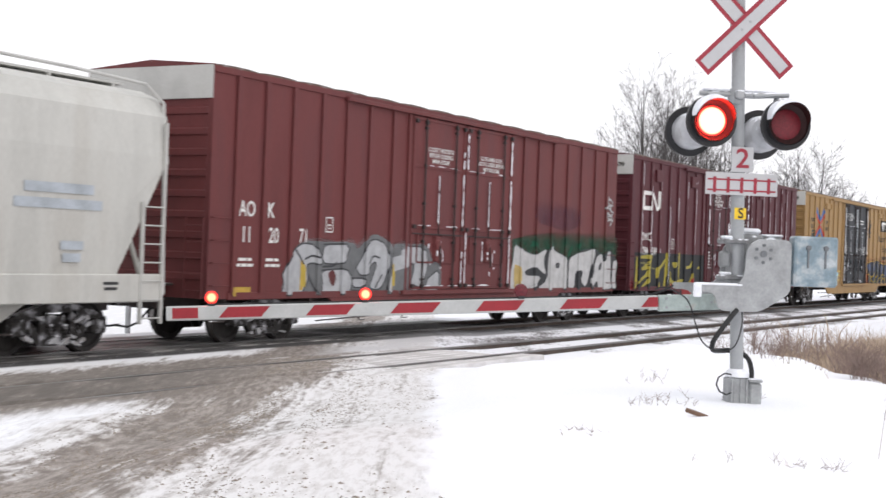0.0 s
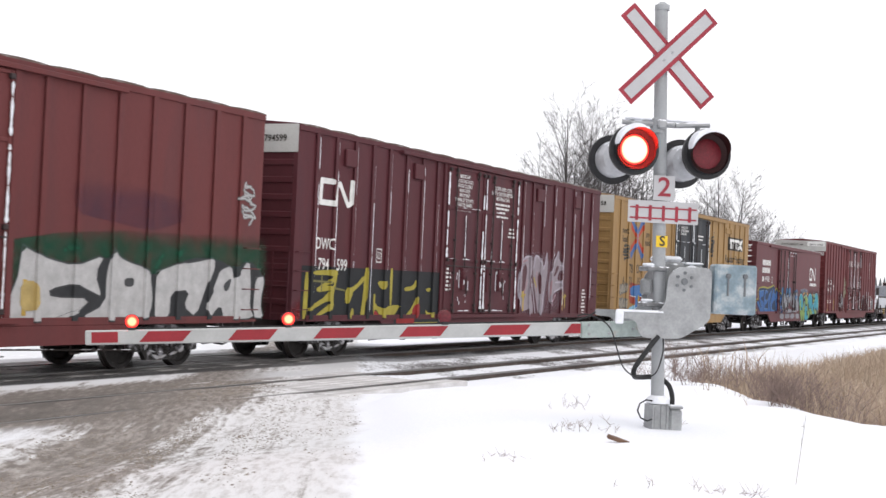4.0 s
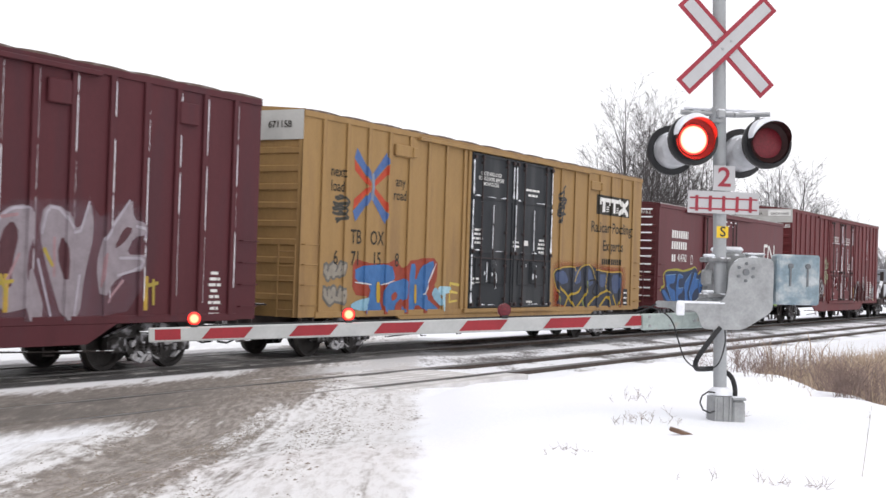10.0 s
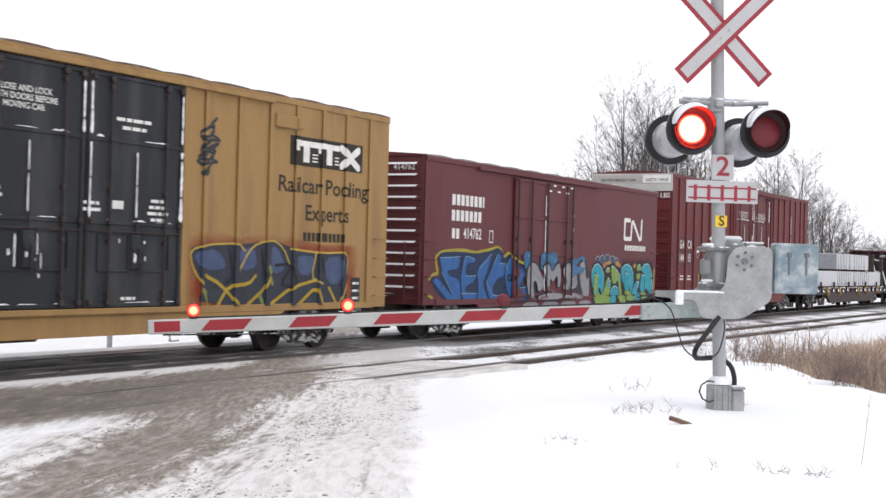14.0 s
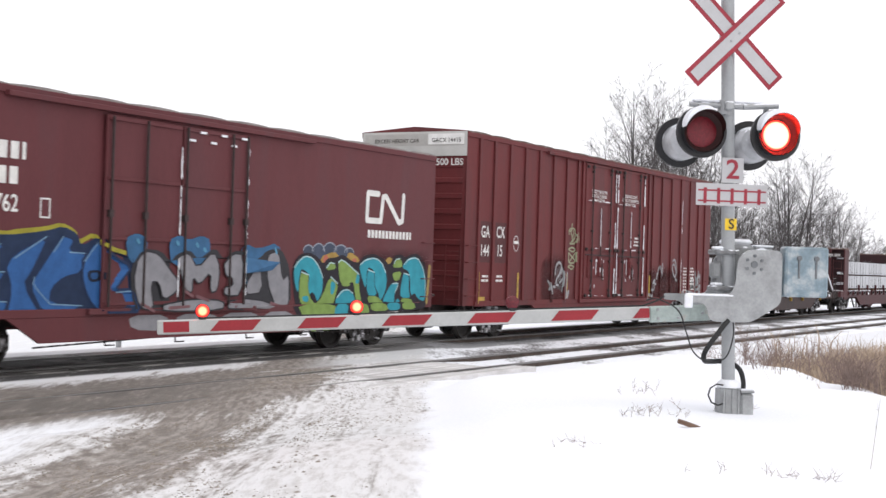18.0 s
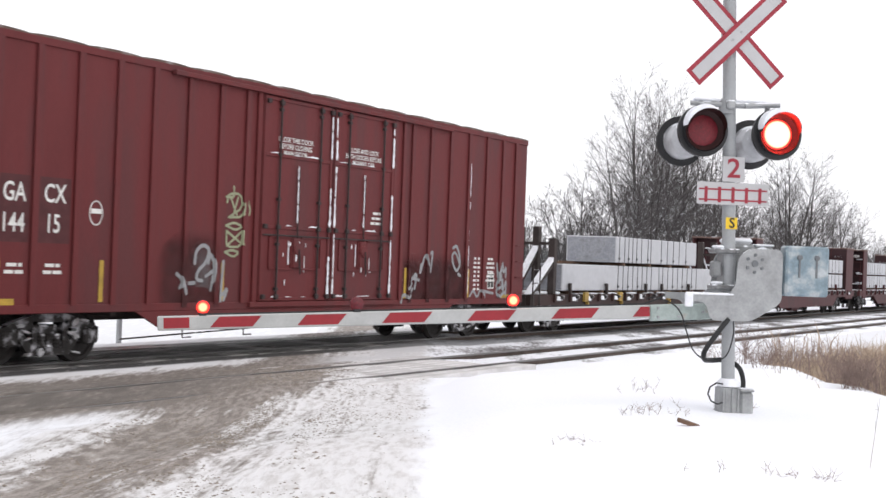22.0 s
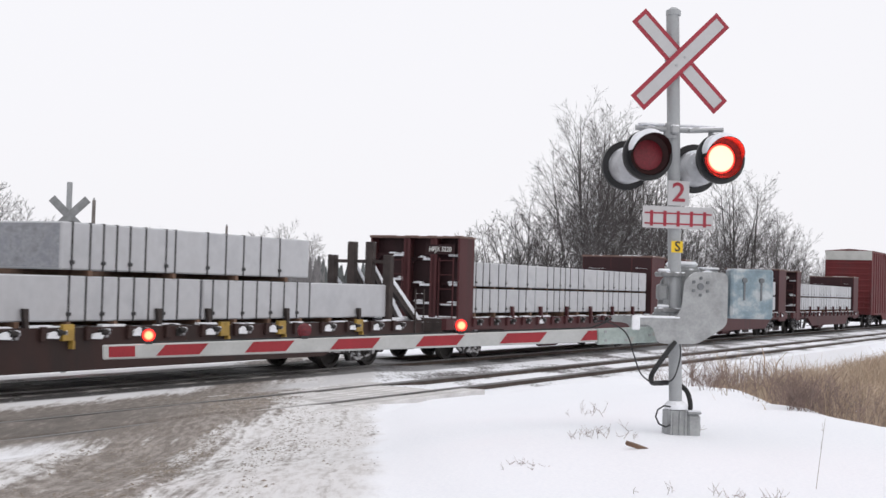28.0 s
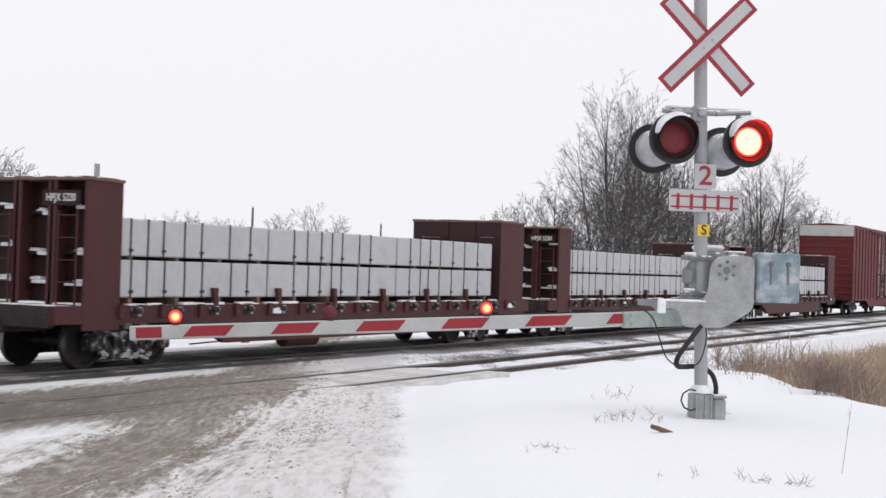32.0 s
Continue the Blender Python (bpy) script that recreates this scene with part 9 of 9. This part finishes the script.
# utility poles
for x, y, h in ((77.3, 56.8, 6.55), (103.0, 61.7, 6.45), (46.1, 41.1, 6.1), (53.6, 47.8, 6.6)):
    ob = thing("utility_pole", "weathered wooden utility pole beyond the tracks", "pole", "utility poles", at=pose(x, y, -0.75))
    k = Kit()
    k.rod((0, 0, 0), (0.03, 0, h), 0.105, 0.08, n=10)
    part("pole", k, POLEWOOD, ob, smooth=True)
    k = Kit()
    k.turn([(0.0, 0.12), (0.04, 0.12), (0.04, 0.03), (0.025, 0.0)], 10, at=(0.03, 0, h - 0.01))
    part("insulator", k, STEEL, ob)

# the signal on the other side of the crossing, seen from behind
back = thing("crossing_signal", "grey crossing signal with the bare back of its crossbuck, across tracks", "crossing signal", at=pose(25.05, 23.1, -0.2, 0, 0, FACE))
k = Kit()
k.rod((0, 0, -0.6), (0, 0, 4.45), 0.068, n=16)
part("mast", k, MASTGREY, back, smooth=True)
crossbuck(back, 3.62, -0.09, bare=True)
k = Kit()
k.tube([(-0.45, -0.05, 3.02), (0.45, -0.05, 3.02)], 0.03, 8)
part("cross_arm", k, STEEL, back)
lamp(back, -0.36, -0.16, 2.72, -1, 1, keyed=False)
lamp(back, 0.36, -0.16, 2.72, -1, 2, keyed=False)
k = Kit()
k.box(0.05, 0.5, 0.05, 0.45, 1.1, 1.6, c=0.04)
part("gate_mechanism", k, CASTGREY, back)
for ob in back.children_recursive:
    if ob.name.startswith("lens") and not ob.name.startswith("lens_ring"):
        BACKLENS.append(ob)

# reeds in the ditch, dry weeds on the snow
reeds = tagged(new("dry_reeds"), "dense stand of dry tan reeds in the snowy ditch", "reeds", kind="stuff")
k = Kit()
r = random.Random(11)
made = 0
while made < 30000:
    x, y = r.uniform(17.5, 60), r.uniform(1.0, 9.4)
    side = road_side(x, y)
    tuft = noise.noise(Vector((x * 0.28, y * 0.5, 9))) + 0.5 * noise.noise(Vector((x * 1.1, y * 1.6, 3)))
    edge = 5.9 + 0.9 * noise.noise(Vector((x * 0.7, y * 0.7, 1))) + 1.5 * smooth(24, 30, x)
    if y > 0.292 * x - 0.25 or side < edge or tuft < r.uniform(-0.45, -0.05) + (0.30 if x < 22 else 0):
        continue
    z = height(x, y)
    h = r.uniform(0.30, 1.05) * (1.0 if y < 7 else 0.8) * (0.85 + 0.5 * noise.noise(Vector((x * 0.6, y * 0.6, 5))))
    a = r.uniform(0, math.tau)
    bx, by = r.gauss(0.04, 0.16), r.gauss(0.0, 0.16)
    w = r.uniform(0.004, 0.011)
    dx, dy = math.cos(a) * w, math.sin(a) * w
    drop = r.uniform(0.75, 1.0)
    k.add([(x - dx, y - dy, z - 0.05), (x + dx, y + dy, z - 0.05), (x + bx * 0.5 + dx, y + by * 0.5 + dy, z + h * 0.65), (x + bx * 0.5 - dx, y + by * 0.5 - dy, z + h * 0.65), (x + bx * 1.6, y + by * 1.6, z + h * drop)], [(0, 1, 2, 3), (3, 2, 4)])
    made += 1
for i in range(2600):
    x, y = r.uniform(17.0, 34), r.uniform(1.0, 8.4)
    side = road_side(x, y)
    if y > 0.285 * x or not 4.5 < side < 6.6 or noise.noise(Vector((x * 0.9, y * 1.1, 12))) < 0.05 + 0.25 * r.random():
        continue
    z, h, a = height(x, y), r.uniform(0.08, 0.38), r.uniform(0, math.tau)
    bx, by, w = r.gauss(0, 0.10), r.gauss(0, 0.10), r.uniform(0.003, 0.008)
    dx, dy = math.cos(a) * w, math.sin(a) * w
    k.add([(x - dx, y - dy, z - 0.03), (x + dx, y + dy, z - 0.03), (x + bx, y + by, z + h)], [(0, 1, 2)])
part("reed_blades", k, REED, reeds)
weeds = tagged(new("dry_weeds"), "thin dark stalks of dry weeds standing in the snow", "weeds", kind="stuff")
k = Kit()
for i in range(150):
    bx_, by_ = r.uniform(17.0, 30.0), r.uniform(2.8, 8.6)
    side = road_side(bx_, by_)
    if by_ > (0.290 if r.random() < 0.85 else 0.33) * bx_ or side < 5.0 or side > 7.6 or noise.noise(Vector((bx_ * 0.5, by_ * 0.5, 2))) < -0.15:
        continue
    tall = r.uniform(0.35, 0.85)
    for m in range(r.randint(7, 20)):
        x, y = bx_ + r.gauss(0, 0.16), by_ + r.gauss(0, 0.16)
        p = Vector((x, y, height(x, y) - 0.05))
        lean_ = Vector((r.gauss(0, 0.3), r.gauss(0, 0.3), 1.0)) * tall * r.uniform(0.5, 1.05)
        q = p + lean_
        k.rod(p, q, 0.005, 0.002, n=3, caps=False)
        for j in range(5):
            b = p.lerp(q, r.uniform(0.25, 0.95))
            e_ = b + Vector((r.uniform(-0.22, 0.22), r.uniform(-0.22, 0.22), r.uniform(0.04, 0.28)))
            k.rod(b, e_, 0.0035, 0.0015, n=3, caps=False)
            k.rod(b.lerp(e_, 0.6), b.lerp(e_, 0.6) + Vector((r.uniform(-0.1, 0.1), r.uniform(-0.1, 0.1), r.uniform(0.0, 0.12))), 0.002, 0.001, n=3, caps=False)
for cx, cy, n, h in ((12.1, 4.65, 9, 0.17), (12.5, 4.75, 6, 0.13), (12.3, 4.45, 5, 0.10), (13.45, 3.95, 4, 0.20), (9.9, 2.1, 1, 0.85), (9.5, 2.3, 9, 0.09), (9.2, 2.6, 3, 0.16), (9.3, 2.95, 3, 0.14), (9.9, 4.3, 8, 0.06), (13.0, 4.4, 5, 0.12), (15.2, 5.8, 5, 0.2), (15.9, 6.1, 5, 0.24)):
    for i in range(n):
        x, y = cx + r.gauss(0, 0.12), cy + r.gauss(0, 0.12)
        p = Vector((x, y, height(x, y) - 0.02))
        q = p + Vector((r.uniform(-0.08, 0.08), r.uniform(-0.08, 0.08), 0.62 * h * r.uniform(0.6, 1.1)))
        k.rod(p, q, 0.0028, 0.0015, n=3, caps=False)
        for j in range(3):
            b = p.lerp(q, r.uniform(0.4, 0.95))
            k.rod(b, b + Vector((r.uniform(-0.06, 0.06), r.uniform(-0.06, 0.06), r.uniform(0.0, 0.07))), 0.0018, 0.001, n=3, caps=False)
part("stalks", k, WEED, weeds)
stick = thing("broken_board", "short broken board lying half buried in the snow", "board", at=pose(11.6, 3.97, height(11.6, 3.97) + 0.03, 14, 16, -50))
k = Kit()
k.prism([(-0.10, -0.02), (0.02, -0.03), (0.11, -0.02), (0.10, 0.0), (-0.02, 0.025), (-0.10, 0.02)], 2, -0.02, 0.012)
part("board", k, DUNNAGE, stick)

# ---- what moves ----
def run_at(t):
    return float(np.interp(t, [r[0] for r in RUN], [r[1] for r in RUN]))


def turned(place, spans, lit):
    """Half turns of a two-faced lens about its upright axis: lit while a span lasts."""
    rows, angle, state, out = [], 0.0, None, {}
    for i in range(0, 961):
        t = i / 30
        on_ = any(a <= t < b for a, b in spans)
        out[i] = on_ == lit
    angle = 0.0 if out[0] else 180.0
    rows = [(0.0, place @ pose(0, 0, 0, 0, 0, angle))]
    for i in range(1, 961):
        if out[i] != out[i - 1]:
            t = (i - 1) / 30
            n = round(i / 30)
            if abs(i / 30 - n) < 0.1:       # whole before or after the full second
                t = n - 0.1 if i / 30 <= n else n
            rows += [(t, angle), (t + 1 / 30, angle + 60), (t + 2 / 30, angle + 120), (t + 0.1, angle + 180)]
            angle += 180
    rows = [rows[0]] + [(t, place @ pose(0, 0, 0, 0, 0, a)) for t, a in rows[1:] if 0 < t < 32]
    return rows + [(32.0, place @ pose(0, 0, 0, 0, 0, angle))]


def motions():
    for car, x in CARS:
        walk(car, [(t, pose(x + s, FAR, 0)) for t, s in RUN])
    for pack, x, y, z in CARS_Y:
        walk(pack, [(t, pose(x + s, FAR + y, z)) for t, s in RUN])
    turns = [(i / 10, pose(0, 0, 0, 0, math.degrees(run_at(i / 10) / WHEEL), 0)) for i in range(321)]
    for w in WHEELSETS:
        place = Matrix.Translation(w.location)
        walk(w, [(t, place @ m) for t, m in turns])
    right = [(4.46 + 1.438 * i, 5.12 + 1.438 * i) for i in range(-4, 21)]
    arm = [(a - 0.07, b - 0.07) for a, b in right]
    for lens, place, spans, lit in LENSES:
        walk(lens, turned(place, right if spans == "mast" else arm, lit))
    across = [(30.42 + 1.4345 * i, 31.36 + 1.4345 * i) for i in range(-22, 2)]
    for n, lens in enumerate(BACKLENS):
        walk(lens, turned(pose(0, -0.012, 0), across, n == 1))


motions()
